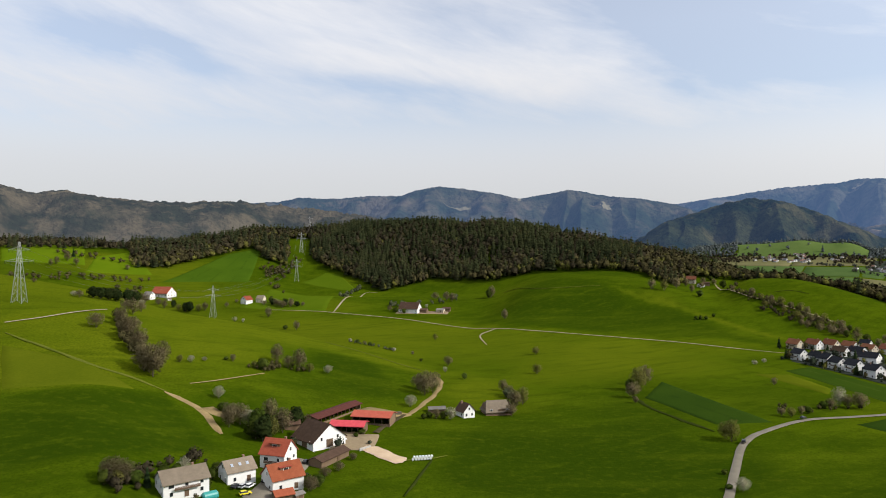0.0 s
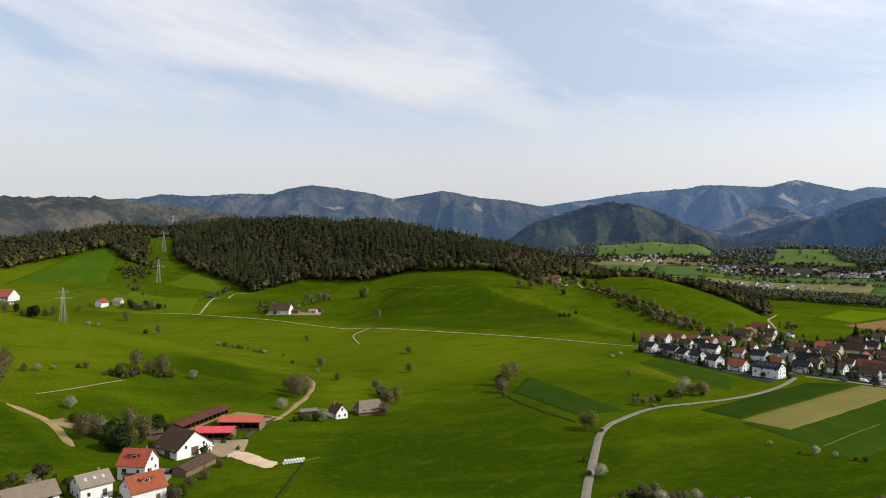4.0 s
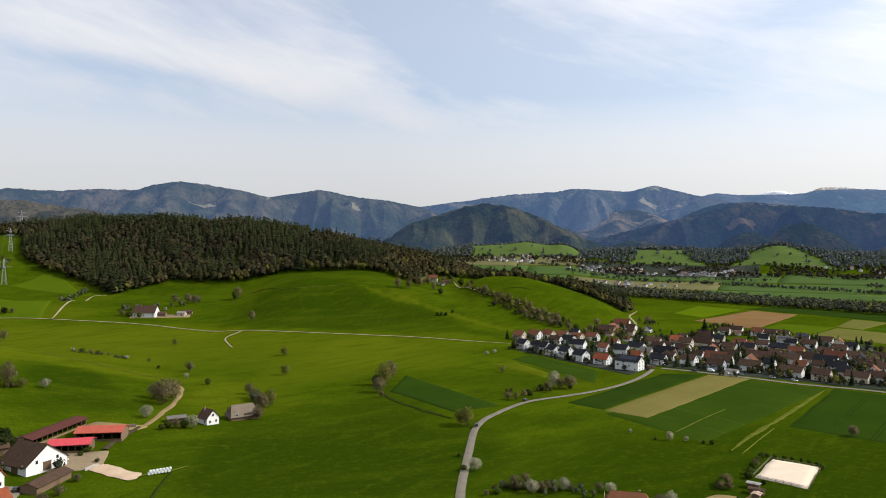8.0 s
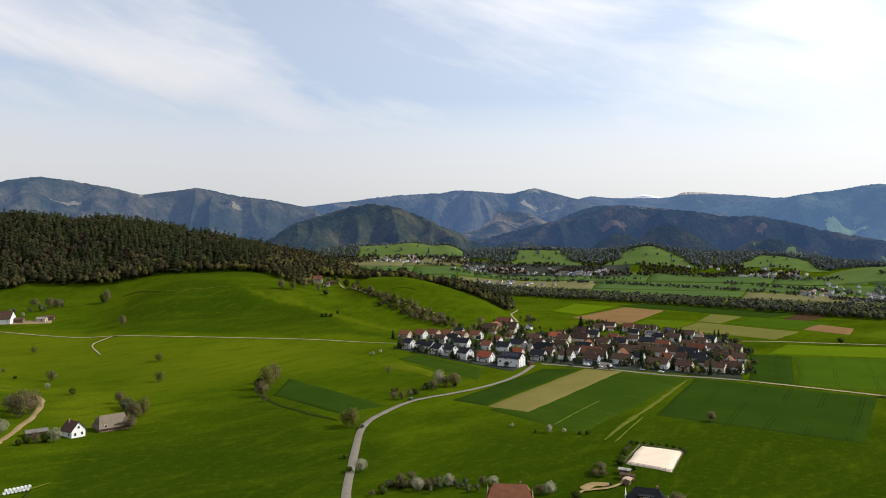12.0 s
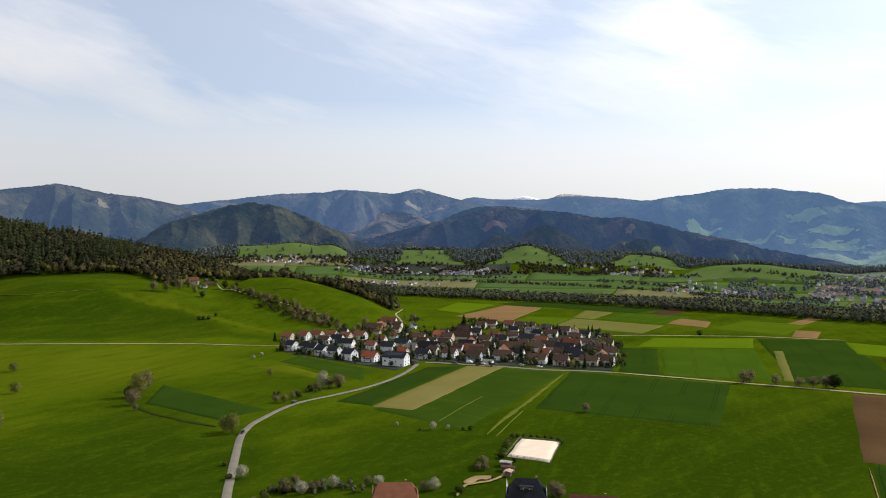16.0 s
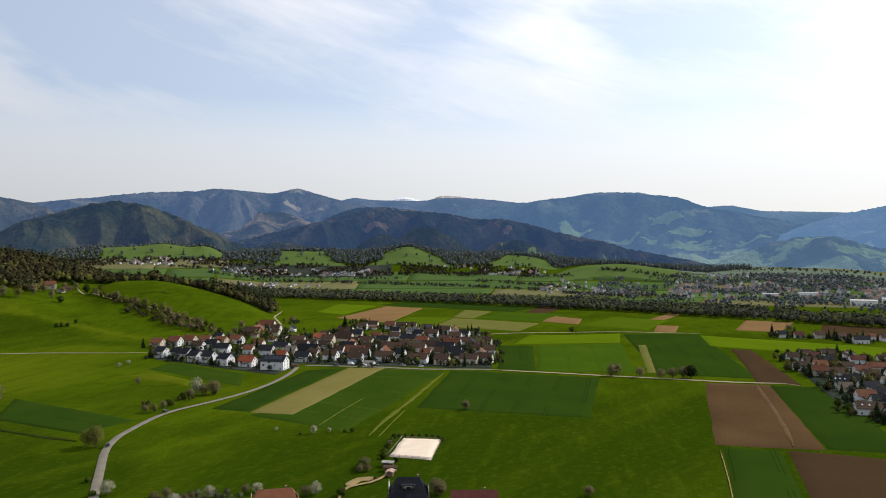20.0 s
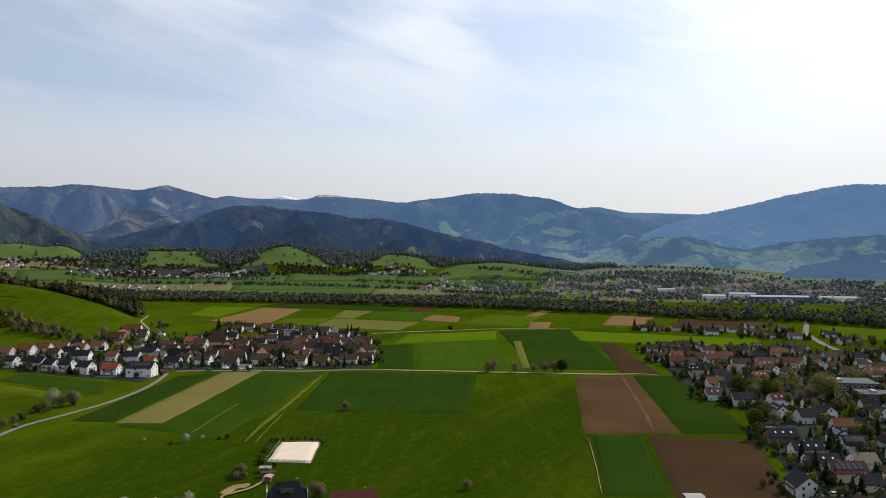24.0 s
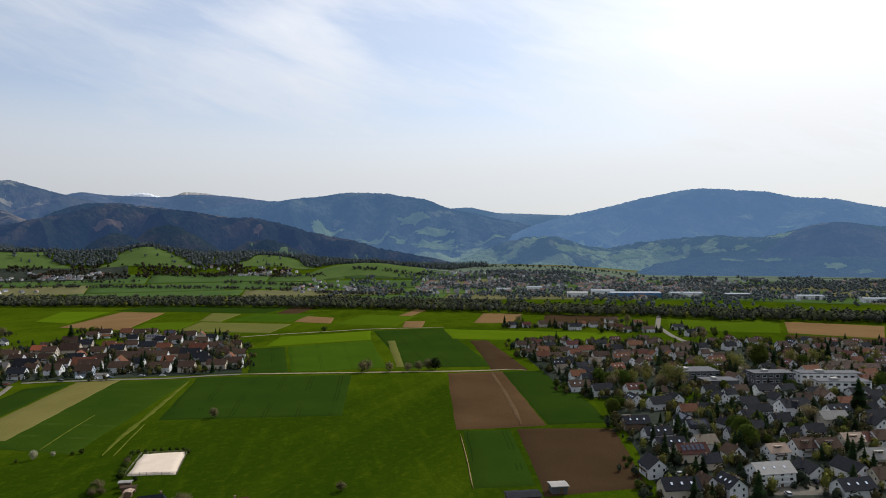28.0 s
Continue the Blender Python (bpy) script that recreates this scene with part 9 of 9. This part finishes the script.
stack.matrix_world = pose(-24.5, 371.5, z_at(-24.5, 371.5) + 0.2, 0, 0, 20)
log = mesh_of("log", *drum(0.26, 4.2, 8, 0.03), BARK)
for row, count in enumerate((5, 4, 3)):
    for k in range(count):
        part("log", log, stack).matrix_local = pose(0.1 * ((k + row) % 3), (k - count / 2) * 0.54, row * 0.46)
tagged(stack, "stack of brown logs beside the farm track", "logs")

# ---- riding arena ----
patch("riding_arena", "pale sand riding arena", ((218.5, 219.1), (227.1, 200.9), (254.2, 218.9), (244.3, 235.0)), SAND, 0.7, "arena", 3.0)
WHITE_RAIL = mat("weathered_rail", (0.17, 0.145, 0.11), (0.28, 0.245, 0.19), 1.0, 0.9)


def fence(points, label, post_gap=3.0, height=1.2, material=WHITE_RAIL):
    """Posts with two rails along a line."""
    root = new("fence")
    root.matrix_world = pose(points[0][0], points[0][1], 0)
    post = boxes("post", [(-0.07, 0.07, -0.07, 0.07, -0.2, height)], material)
    for (x0, y0), (x1, y1) in zip(points[:-1], points[1:]):
        n = max(1, round(math.hypot(x1 - x0, y1 - y0) / post_gap))
        for k in range(n):
            x, y = x0 + (x1 - x0) * k / n, y0 + (y1 - y0) * k / n
            part("post", post, root).matrix_local = pose(x - points[0][0], y - points[0][1], z_at(x, y) + 0.3)
        for h in (0.55, 1.05):
            a, b = (x0 - points[0][0], y0 - points[0][1], z_at(x0, y0) + 0.3 + h), (x1 - points[0][0], y1 - points[0][1], z_at(x1, y1) + 0.3 + h)
            part("rail", mesh_of("rail", *tube(a, b, 0.05, 0.05, 4), material), root)
    return tagged(root, label, "fence")


fence(((218.0, 219.3), (226.9, 200.3), (254.9, 218.7), (244.5, 235.8), (218.0, 219.3)), "weathered wooden post and rail fence round the riding arena")
for x, y, turn, size, roof, wall, words in ((208.5, 209.0, 150, (4.2, 2.4, 1.9, 12), "ash", "wood", "low horse shelter with a pale roof"), (204.5, 203.5, 150, (5.0, 2.4, 1.8, 12), "brown", "wood", "low brown horse shelter"),
                                            (200.5, 199.5, 60, (3.0, 2.4, 1.9, 14), "tan", "wood", "small wooden tack hut")):
    ob = house("hut", wall, roof, "", size)
    ob.matrix_world = pose(x, y, z_at(x, y), 0, 0, 90 - turn)
    tagged(ob, words + " beside the arena", "shelter")
ribbon("playground", "bare sandy playground", 5.0, DIRT, ((194.5, 201.5), (189.0, 205.1), (184.0, 204.0), (180.2, 202.1)), 0.5, 0.6)
ribbon("arena_path", "sandy path from the playground to the houses", 1.5, DIRT, ((168.0, 194.0), (172.1, 197.4), (179.0, 201.2), (188.6, 198.7), (198.0, 200.3), (206.0, 206.0)), 0.7, 0.4)


# ---- pylons and their lines ----
def pylon(x, y, turn, h=41.0):
    """A lattice tower with two crossarms; its arms stand across the bearing turn."""
    root = new("pylon")
    root.matrix_world = pose(x, y, z_at(x, y) - 0.5, 0, 0, 90 - turn)
    half = lambda z: 3.1 * (1 - z / h) ** 1.15 + 0.35
    leg_z = np.linspace(0, h - 1, 9)
    for sx in (-1, 1):
        for sy in (-1, 1):
            rings = np.array([(sx * half(a) + 0.11 * i, sy * half(a) + 0.11 * j, a) for a in leg_z for i, j in ((-1, -1), (1, -1), (1, 1), (-1, 1))])
            sides = np.array([[4 * r + c, 4 * r + (c + 1) % 4, 4 * r + 4 + (c + 1) % 4, 4 * r + 4 + c] for r in range(len(leg_z) - 1) for c in range(4)])
            part("leg", mesh_of("leg", rings, sides, METAL), root)
    for a, b in zip(leg_z[:-1], leg_z[1:]):
        p, q = half(a), half(b)
        rods = []
        for s in (-1, 1):
            rods += [tube((-p, s * p, a), (q, s * q, b), 0.045, 0.045, 3), tube((p, s * p, a), (-q, s * q, b), 0.045, 0.045, 3), tube((s * p, -p, a), (s * q, q, b), 0.045, 0.045, 3), tube((s * p, p, a), (s * q, -q, b), 0.045, 0.045, 3)]
        part("bracing", mesh_of("bracing", *joined(rods), METAL), root)
    for z, reach in ((h * 0.66, 9.5), (h * 0.84, 7.0)):
        for s in (-1, 1):
            w = half(z)
            rods = [tube((0, s * w, z), (0, s * reach, z + 0.5), 0.13, 0.10, 4), tube((0, s * w, z + 2.0), (0, s * reach, z + 0.5), 0.13, 0.10, 4)]
            rods += [tube((0, s * (w + (reach - w) * k / 4), z), (0, s * (w + (reach - w) * (k + 0.5) / 4), z + 2.0 - 1.5 * (k + 0.5) / 4), 0.05, 0.05, 3) for k in range(4)]
            part("crossarm", mesh_of("crossarm", *joined(rods), METAL), root)
            for k in (1.0, 0.62):
                part("insulator", mesh_of("insulator", *tube((0, s * (reach - 0.2) * k, z + 0.3), (0, s * (reach - 0.2) * k, z - 1.4), 0.12, 0.12, 5), GLASS), root)
    return tagged(root, "grey steel lattice pylon standing on the meadow", "pylon", "pylons of the power line")


PYLONS = ((-275.0, 450.7), (-283.0, 855.0), (-253.0, 1200.5), (-273.3, 1340.3), (-288.0, 1500.0))
for k, (x, y) in enumerate(PYLONS):
    nx, ny = PYLONS[min(k + 1, 4)]
    px, py = PYLONS[max(k - 1, 0)]
    pylon(x, y, math.degrees(math.atan2(nx - px, ny - py)))
WIRE = mat("cable", (0.10, 0.10, 0.10), (0.16, 0.16, 0.16), 1.0, 0.5, metal=0.5)
for (x0, y0), (x1, y1) in zip(PYLONS[:-1], PYLONS[1:]):
    t = math.atan2(x1 - x0, y1 - y0)
    for off, z in ((9.3, 26.0), (-9.3, 26.0), (6.8, 33.5), (-6.8, 33.5)):
        ox, oy = off * math.cos(t), -off * math.sin(t)
        k = np.linspace(0, 1, 15)
        za, zb = z_at(x0, y0) + z, z_at(x1, y1) + z
        line = np.column_stack([x0 + ox + (x1 - x0) * k, y0 + oy + (y1 - y0) * k, za + (zb - za) * k - 36 * k * (1 - k) * math.hypot(x1 - x0, y1 - y0) / 400])
        ob = new("power_line", mesh_of("power_line", *joined([tube(a, b, 0.05, 0.05, 3) for a, b in zip(line[:-1], line[1:])]), WIRE))
        tagged(ob, "sagging power cable between two pylons", "cable", "power cables")


# ---- larger buildings in the town ----
def flat_block(x, y, turn, L, W, h, wall, label, floors, rim=FRAME, roof=None):
    """A flat-roofed block with window bands and a parapet."""
    root = new("building")
    root.matrix_world = pose(x, y, z_at(x, y), 0, 0, 90 - turn)
    part("wall", boxes("wall", [(-L / 2, L / 2, -W / 2, W / 2, -1, h)], WALLS[wall]), root)
    part("roof", boxes("roof", [(-L / 2 - 0.4, L / 2 + 0.4, -W / 2 - 0.4, W / 2 + 0.4, h, h + 0.35)], roof or FLAT_ROOF), root)
    part("roof_plant", boxes("roof_plant", [(-L * 0.2, -L * 0.08, -W * 0.2, W * 0.15, h + 0.35, h + 1.7)], CONCRETE), root)
    n = max(3, int(L / 4.2))
    for fl in range(floors):
        z = 0.9 + fl * (h / floors)
        for k in range(n):
            for s in (-1, 1):
                wall_piece("window", BIG_WINDOW, root, (k + 0.5) / n * L - L / 2, s * W / 2, z, 0 if s < 0 else 180)
        for s in (-1, 1):
            for k in range(max(2, int(W / 5))):
                wall_piece("window", BIG_WINDOW, root, s * L / 2, (k + 0.5) / max(2, int(W / 5)) * W - W / 2, z, 90 if s > 0 else -90)
    return tagged(root, label, "building", "large buildings of the town")


flat_block(520, 4, 158, 34, 20, 7.0, "dark", "dark flat-roofed school building with window bands", 2)
flat_block(494, -14, 158, 22, 14, 5.5, "dark", "low dark flat-roofed school wing", 1)
flat_block(505, -46, 158, 26, 13, 10.5, "dark", "grey flat-roofed block with window bands", 3)
flat_block(507, -88, 164, 32, 13, 6.8, "white", "modern white flat-roofed building with ribbon windows", 2)
flat_block(532, -84, 164, 40, 13, 7.4, "white", "long modern white building with ribbon windows", 2)
for x, y, turn, size, wall, roof, words in ((244.4, 57.1, 152, (12.0, 6.5, 3.0, 10), "wood", "slate", "dark field barn with a shallow roof"), (259.7, 47.0, 152, (6.0, 5.0, 3.0, 8), "dark", "ash", "small field shed with a pale roof")):
    ob = house("shed", wall, roof, "", size)
    ob.matrix_world = pose(x, y, z_at(x, y), 0, 0, 90 - turn)
    tagged(ob, words + " beside the tilled field", "shed")


# ---- gardens: shrubs too many to count ----
garden_rng = np.random.default_rng(8)
homes = np.array([(o.location.x, o.location.y) for o in bpy.data.objects if o.parent is None and o.get("category") in ("house", "barn") and 55 < math.degrees(math.atan2(o.location.x, o.location.y)) or (o.parent is None and "village" in o.get("group", ""))])
spots = []
for hx, hy in homes:
    far_side = math.degrees(math.atan2(hx, hy)) > 56
    for k in range(16 if far_side else 11):
        a, r = garden_rng.uniform(0, 2 * np.pi), garden_rng.uniform(7.5, 16)
        sx, sy = hx + r * np.cos(a), hy + r * np.sin(a)
        if np.hypot(homes[:, 0] - sx, homes[:, 1] - sy).min() > 7.4:
            spots.append((math.degrees(math.atan2(sx, sy)), math.hypot(sx, sy)))
farm_homes = np.array([(o.location.x, o.location.y) for o in bpy.data.objects if o.parent is None and o.get("category") in ("house", "barn", "shed", "car") and math.hypot(o.location.x, o.location.y) < 345 and o.location.x < 20])
for hx, hy in farm_homes[::2]:
    for k in range(6):
        a, r = garden_rng.uniform(0, 2 * np.pi), garden_rng.uniform(8, 13)
        sx, sy = hx + r * np.cos(a), hy + r * np.sin(a)
        if np.hypot(farm_homes[:, 0] - sx, farm_homes[:, 1] - sy).min() > 9.0:
            spots.append((math.degrees(math.atan2(sx, sy)), math.hypot(sx, sy)))
spots = np.array(spots)
which = garden_rng.integers(0, 20, len(spots))
GARDEN_LEAF = mat("garden_leaves", (0.017, 0.024, 0.016), (0.043, 0.051, 0.033), 0.05, 0.95, fine=0.6, island=0.35, world_space=True, spec=0.0)
TUFTS = [crown(430 + k, 120, 0.072, 0.05, 9, 0.25) for k in range(6)]
HEDGE = [crown(440 + k, 84, 0.085, 0.0, 8, 0.25) for k in range(6)]
wood("garden_hedges", "dark green hedges and shrubs between the houses", spots[which < 8], HEDGE, GARDEN_LEAF, (1.8, 4.0), garden_rng, (0.9, 1.5))
wood("garden_shade_trees", "dark green garden trees between the houses", spots[(which >= 8) & (which < 12)], TUFTS, GARDEN_LEAF, (4.0, 8.5), garden_rng, (0.8, 1.2))
wood("garden_bare_trees", "bare grey-brown garden trees between the houses", spots[(which >= 12) & (which < 16)], TUFTS, WOOD_LEAF, (4.0, 9.0), garden_rng, (0.8, 1.1))
wood("garden_budding_trees", "yellow-green garden trees between the houses", spots[(which >= 16) & (which < 18)], TUFTS, BUD_LEAF, (4.0, 9.0), garden_rng, (0.8, 1.1))
wood("garden_firs", "dark garden firs between the houses", spots[which >= 18], [fir(500 + k, 8, 8)[1] for k in range(3)], LEAVES["fir"], (5.0, 12.0), garden_rng, (1.1, 1.7))


# ---- cars along the streets ----
for x, y, turn, paint, van in ((380, 426, 155, "white", True), (383.5, 414.3, 155, "white", False), (369, 431.3, 155, "black", False), (389, 405.6, 155, "blue", False), (346, 456, 130, "red", False), (403, 389, 155, "silver", False), (408, 374, 155, "white", False),
                               (284.9, -28.5, 60, "black", False), (281.7, -34.5, 75, "silver", False), (300.4, -45.9, 60, "black", False), (300.7, -51.2, 60, "white", False), (303.8, -55.6, 60, "red", False), (347.5, 2.6, 120, "black", False), (291.2, 6.7, 150, "white", False), (293.3, 3.2, 150, "silver", False), (297.8, -23.0, 60, "blue", False)):
    car(x, y, turn, paint, van, 0.7)
for x, y, turn in ((143.6, 331.9, 25), (196.7, 379.4, 55)):
    car(x, y, turn, "black", False, 0.9)
patch("car_park", "asphalt car park between the houses", ((277, -20), (290, -22), (308, -52), (290, -58)), ASPHALT, 0.45, "car park")


# ---- the far town and villages on the valley floor: houses too many and small to count ----
far_rng = np.random.default_rng(17)
# roofs paler and bluer than near ones, haze painted into the colours
HAZED_PALETTE = [plaster("far_render", (0.66, 0.66, 0.64)), plaster("far_grey_render", (0.34, 0.345, 0.35)), mat("far_slate", (0.06, 0.065, 0.08), (0.11, 0.115, 0.13), 0.2, 0.8), mat("far_tiles", (0.20, 0.11, 0.08), (0.30, 0.17, 0.12), 0.2, 0.9),
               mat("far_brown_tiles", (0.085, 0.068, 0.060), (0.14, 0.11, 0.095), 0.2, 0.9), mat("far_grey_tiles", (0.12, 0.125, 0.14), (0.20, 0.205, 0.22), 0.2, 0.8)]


def far_houses(name, label, a0, a1, d0, d1, n):
    """Gabled houses strewn between two bearings and two distances, walls and roofs in one mesh."""
    vs, quads, fives, mq, m5 = [], [], [], [], []
    knots = [(far_rng.uniform(a0, a1), far_rng.uniform(d0, d1)) for k in range(max(3, n // 12))]
    for k in range(n):
        az, d = far_rng.uniform(a0, a1), far_rng.uniform(d0, d1)
        if k % 3:       # most stand close together round lanes and yards
            knot = knots[far_rng.integers(len(knots))]
            az, d = knot[0] + far_rng.normal() * 0.45, min(max(knot[1] + far_rng.normal() * 28, d0), d1)
        x, y = at(az, d)
        L, W, h = far_rng.uniform(7, 11), far_rng.uniform(5.5, 7.5), far_rng.uniform(2.8, 4.6)
        t = radians(far_rng.choice((20, 110)) + far_rng.uniform(-15, 15))
        wall, roof, base, top = far_rng.integers(0, 5) // 3, far_rng.integers(2, 6), z_at(x, y), h + W * 0.38
        p = []
        for s in (-1, 1):
            p += [(s * L / 2, -W / 2, -1), (s * L / 2, W / 2, -1), (s * L / 2, W / 2, h), (s * L / 2, 0, top - 0.1), (s * L / 2, -W / 2, h)]
        for s in (-1, 1):
            p += [(s * (L / 2 + 0.5), -W / 2 - 0.7, h - 0.5), (s * (L / 2 + 0.5), 0, top + 0.1), (s * (L / 2 + 0.5), W / 2 + 0.7, h - 0.5)]
        p = np.array(p)
        o = len(vs) * 16
        vs.append(np.column_stack([x + p[:, 0] * math.cos(t) - p[:, 1] * math.sin(t), y + p[:, 0] * math.sin(t) + p[:, 1] * math.cos(t), base + p[:, 2]]))
        fives += [[o + i for i in (0, 4, 3, 2, 1)], [o + i for i in (5, 6, 7, 8, 9)]]
        quads += [[o + i for i in q] for q in ((0, 5, 9, 4), (1, 2, 7, 6), (10, 13, 14, 11), (11, 14, 15, 12))]
        m5 += [wall, wall]
        mq += [wall, wall, roof, roof]
    me = mesh_of(name, np.vstack(vs), [np.array(fives), np.array(quads)], HAZED_PALETTE)
    me.polygons.foreach_set("material_index", np.array(m5 + mq, np.int32))
    return tagged(new(name, me), label, "houses", kind="stuff")


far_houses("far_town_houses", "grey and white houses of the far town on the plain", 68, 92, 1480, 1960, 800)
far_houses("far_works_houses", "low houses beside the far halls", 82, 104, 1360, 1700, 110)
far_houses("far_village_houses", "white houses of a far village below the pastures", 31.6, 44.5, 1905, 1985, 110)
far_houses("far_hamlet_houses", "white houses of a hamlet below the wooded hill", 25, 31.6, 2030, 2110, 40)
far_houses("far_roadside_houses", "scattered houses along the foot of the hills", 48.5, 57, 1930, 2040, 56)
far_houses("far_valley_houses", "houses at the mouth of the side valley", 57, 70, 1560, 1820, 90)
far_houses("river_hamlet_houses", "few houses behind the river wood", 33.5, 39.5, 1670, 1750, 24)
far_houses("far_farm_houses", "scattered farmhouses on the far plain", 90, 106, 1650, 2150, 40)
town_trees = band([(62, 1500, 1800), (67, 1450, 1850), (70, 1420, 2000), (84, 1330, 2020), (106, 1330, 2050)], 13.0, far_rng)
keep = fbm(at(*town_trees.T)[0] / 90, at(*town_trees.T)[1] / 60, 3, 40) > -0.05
wood("far_town_trees", "dark trees between the houses of the far town", town_trees[keep], TINY, HAZED_LEAF, (6, 12), far_rng, (0.9, 1.4))
village_trees = band([(18, 2010, 2130), (31, 2010, 2110), (33, 1900, 2040), (57, 1900, 2060)], 10.0, far_rng, 0.9)
keep = fbm(at(*village_trees.T)[0] / 70, at(*village_trees.T)[1] / 50, 3, 43) + far_rng.uniform(-0.25, 0.25, len(village_trees)) > 0.02
wood("far_village_trees", "dark bare trees round the far villages", village_trees[keep], TINY, WOOD_DARK, (6, 13), far_rng, (0.9, 1.5))


def hall(az, d, turn, L, W, h, wall, roof, label):
    x, y = at(az, d)
    root = new("hall")
    root.matrix_world = pose(float(x), float(y), z_at(x, y), 0, 0, 90 - turn)
    part("wall", boxes("wall", [(-L / 2, L / 2, -W / 2, W / 2, -1, h)], wall), root)
    part("roof", gable_roof("roof", L, W, h, W * 0.06, roof, 0.3, 0.3, 0.4), root)
    for k in range(5):
        part("door", boxes("door", [(-2.2, 2.2, -W / 2 - 0.12, -W / 2, 0, 4.2)], CONCRETE), root).matrix_local = pose((k - 2) * L / 5.5, 0, 0)
    return tagged(root, label, "hall", "halls of the far town")


BLUE_SHEET = mat("blue_sheet", (0.04, 0.13, 0.27), (0.07, 0.19, 0.36), 0.1, 0.5)
hall(85.0, 1400, 168, 96, 34, 9, BLUE_SHEET, SHEET, "long blue industrial hall in the far town")
hall(82.5, 1450, 168, 46, 30, 10, WALLS["white"], SHEET, "white industrial hall with a pale roof")
hall(80.5, 1390, 168, 40, 26, 9, WALLS["white"], CONCRETE, "white flat hall in the far town")
hall(88.8, 1430, 168, 60, 30, 8, WALLS["white"], SHEET, "pale industrial hall in the far town")
hall(77.0, 1560, 160, 34, 22, 8, WALLS["white"], SHEET, "white hall among the far houses")
hall(92.5, 1410, 170, 44, 24, 8, WALLS["dark"], SHEET, "grey industrial hall in the far town")
hall(74.5, 1530, 160, 30, 18, 7, WALLS["white"], SHEET, "bright white hall beside the river wood")
hall(97.5, 1420, 172, 50, 22, 7, WALLS["white"], SHEET, "long pale hall on the far plain")
hall(101.5, 1380, 172, 40, 20, 7, WALLS["white"], SHEET, "long pale hall on the far plain")
# snow lying on the highest ridge
SNOW = mat("old_snow", (0.62, 0.66, 0.72), (0.85, 0.87, 0.90), 0.03, 0.8, world_space=True)
mountains("backdrop_snow", "snow lying on the far summit", [(44.0, .0765), (45.0, .0793), (46.0, .0832), (46.5, .0815), (47.3, .0770)], 4745, 200, 12, SNOW, rough=6, seed=20, rows=8, lid=False)
THAW = mat("thawing_summit_pasture", (0.30, 0.26, 0.20), (0.66, 0.64, 0.62), 0.02, 0.9, world_space=True)
mountains("backdrop_snow_patch", "pale thawing pasture on the far summit", [(48.2, .0785), (48.9, .0850), (50.0, .0842), (51.2, .0815)], 4740, 200, 10, THAW, rough=5, seed=21, rows=6, lid=False)
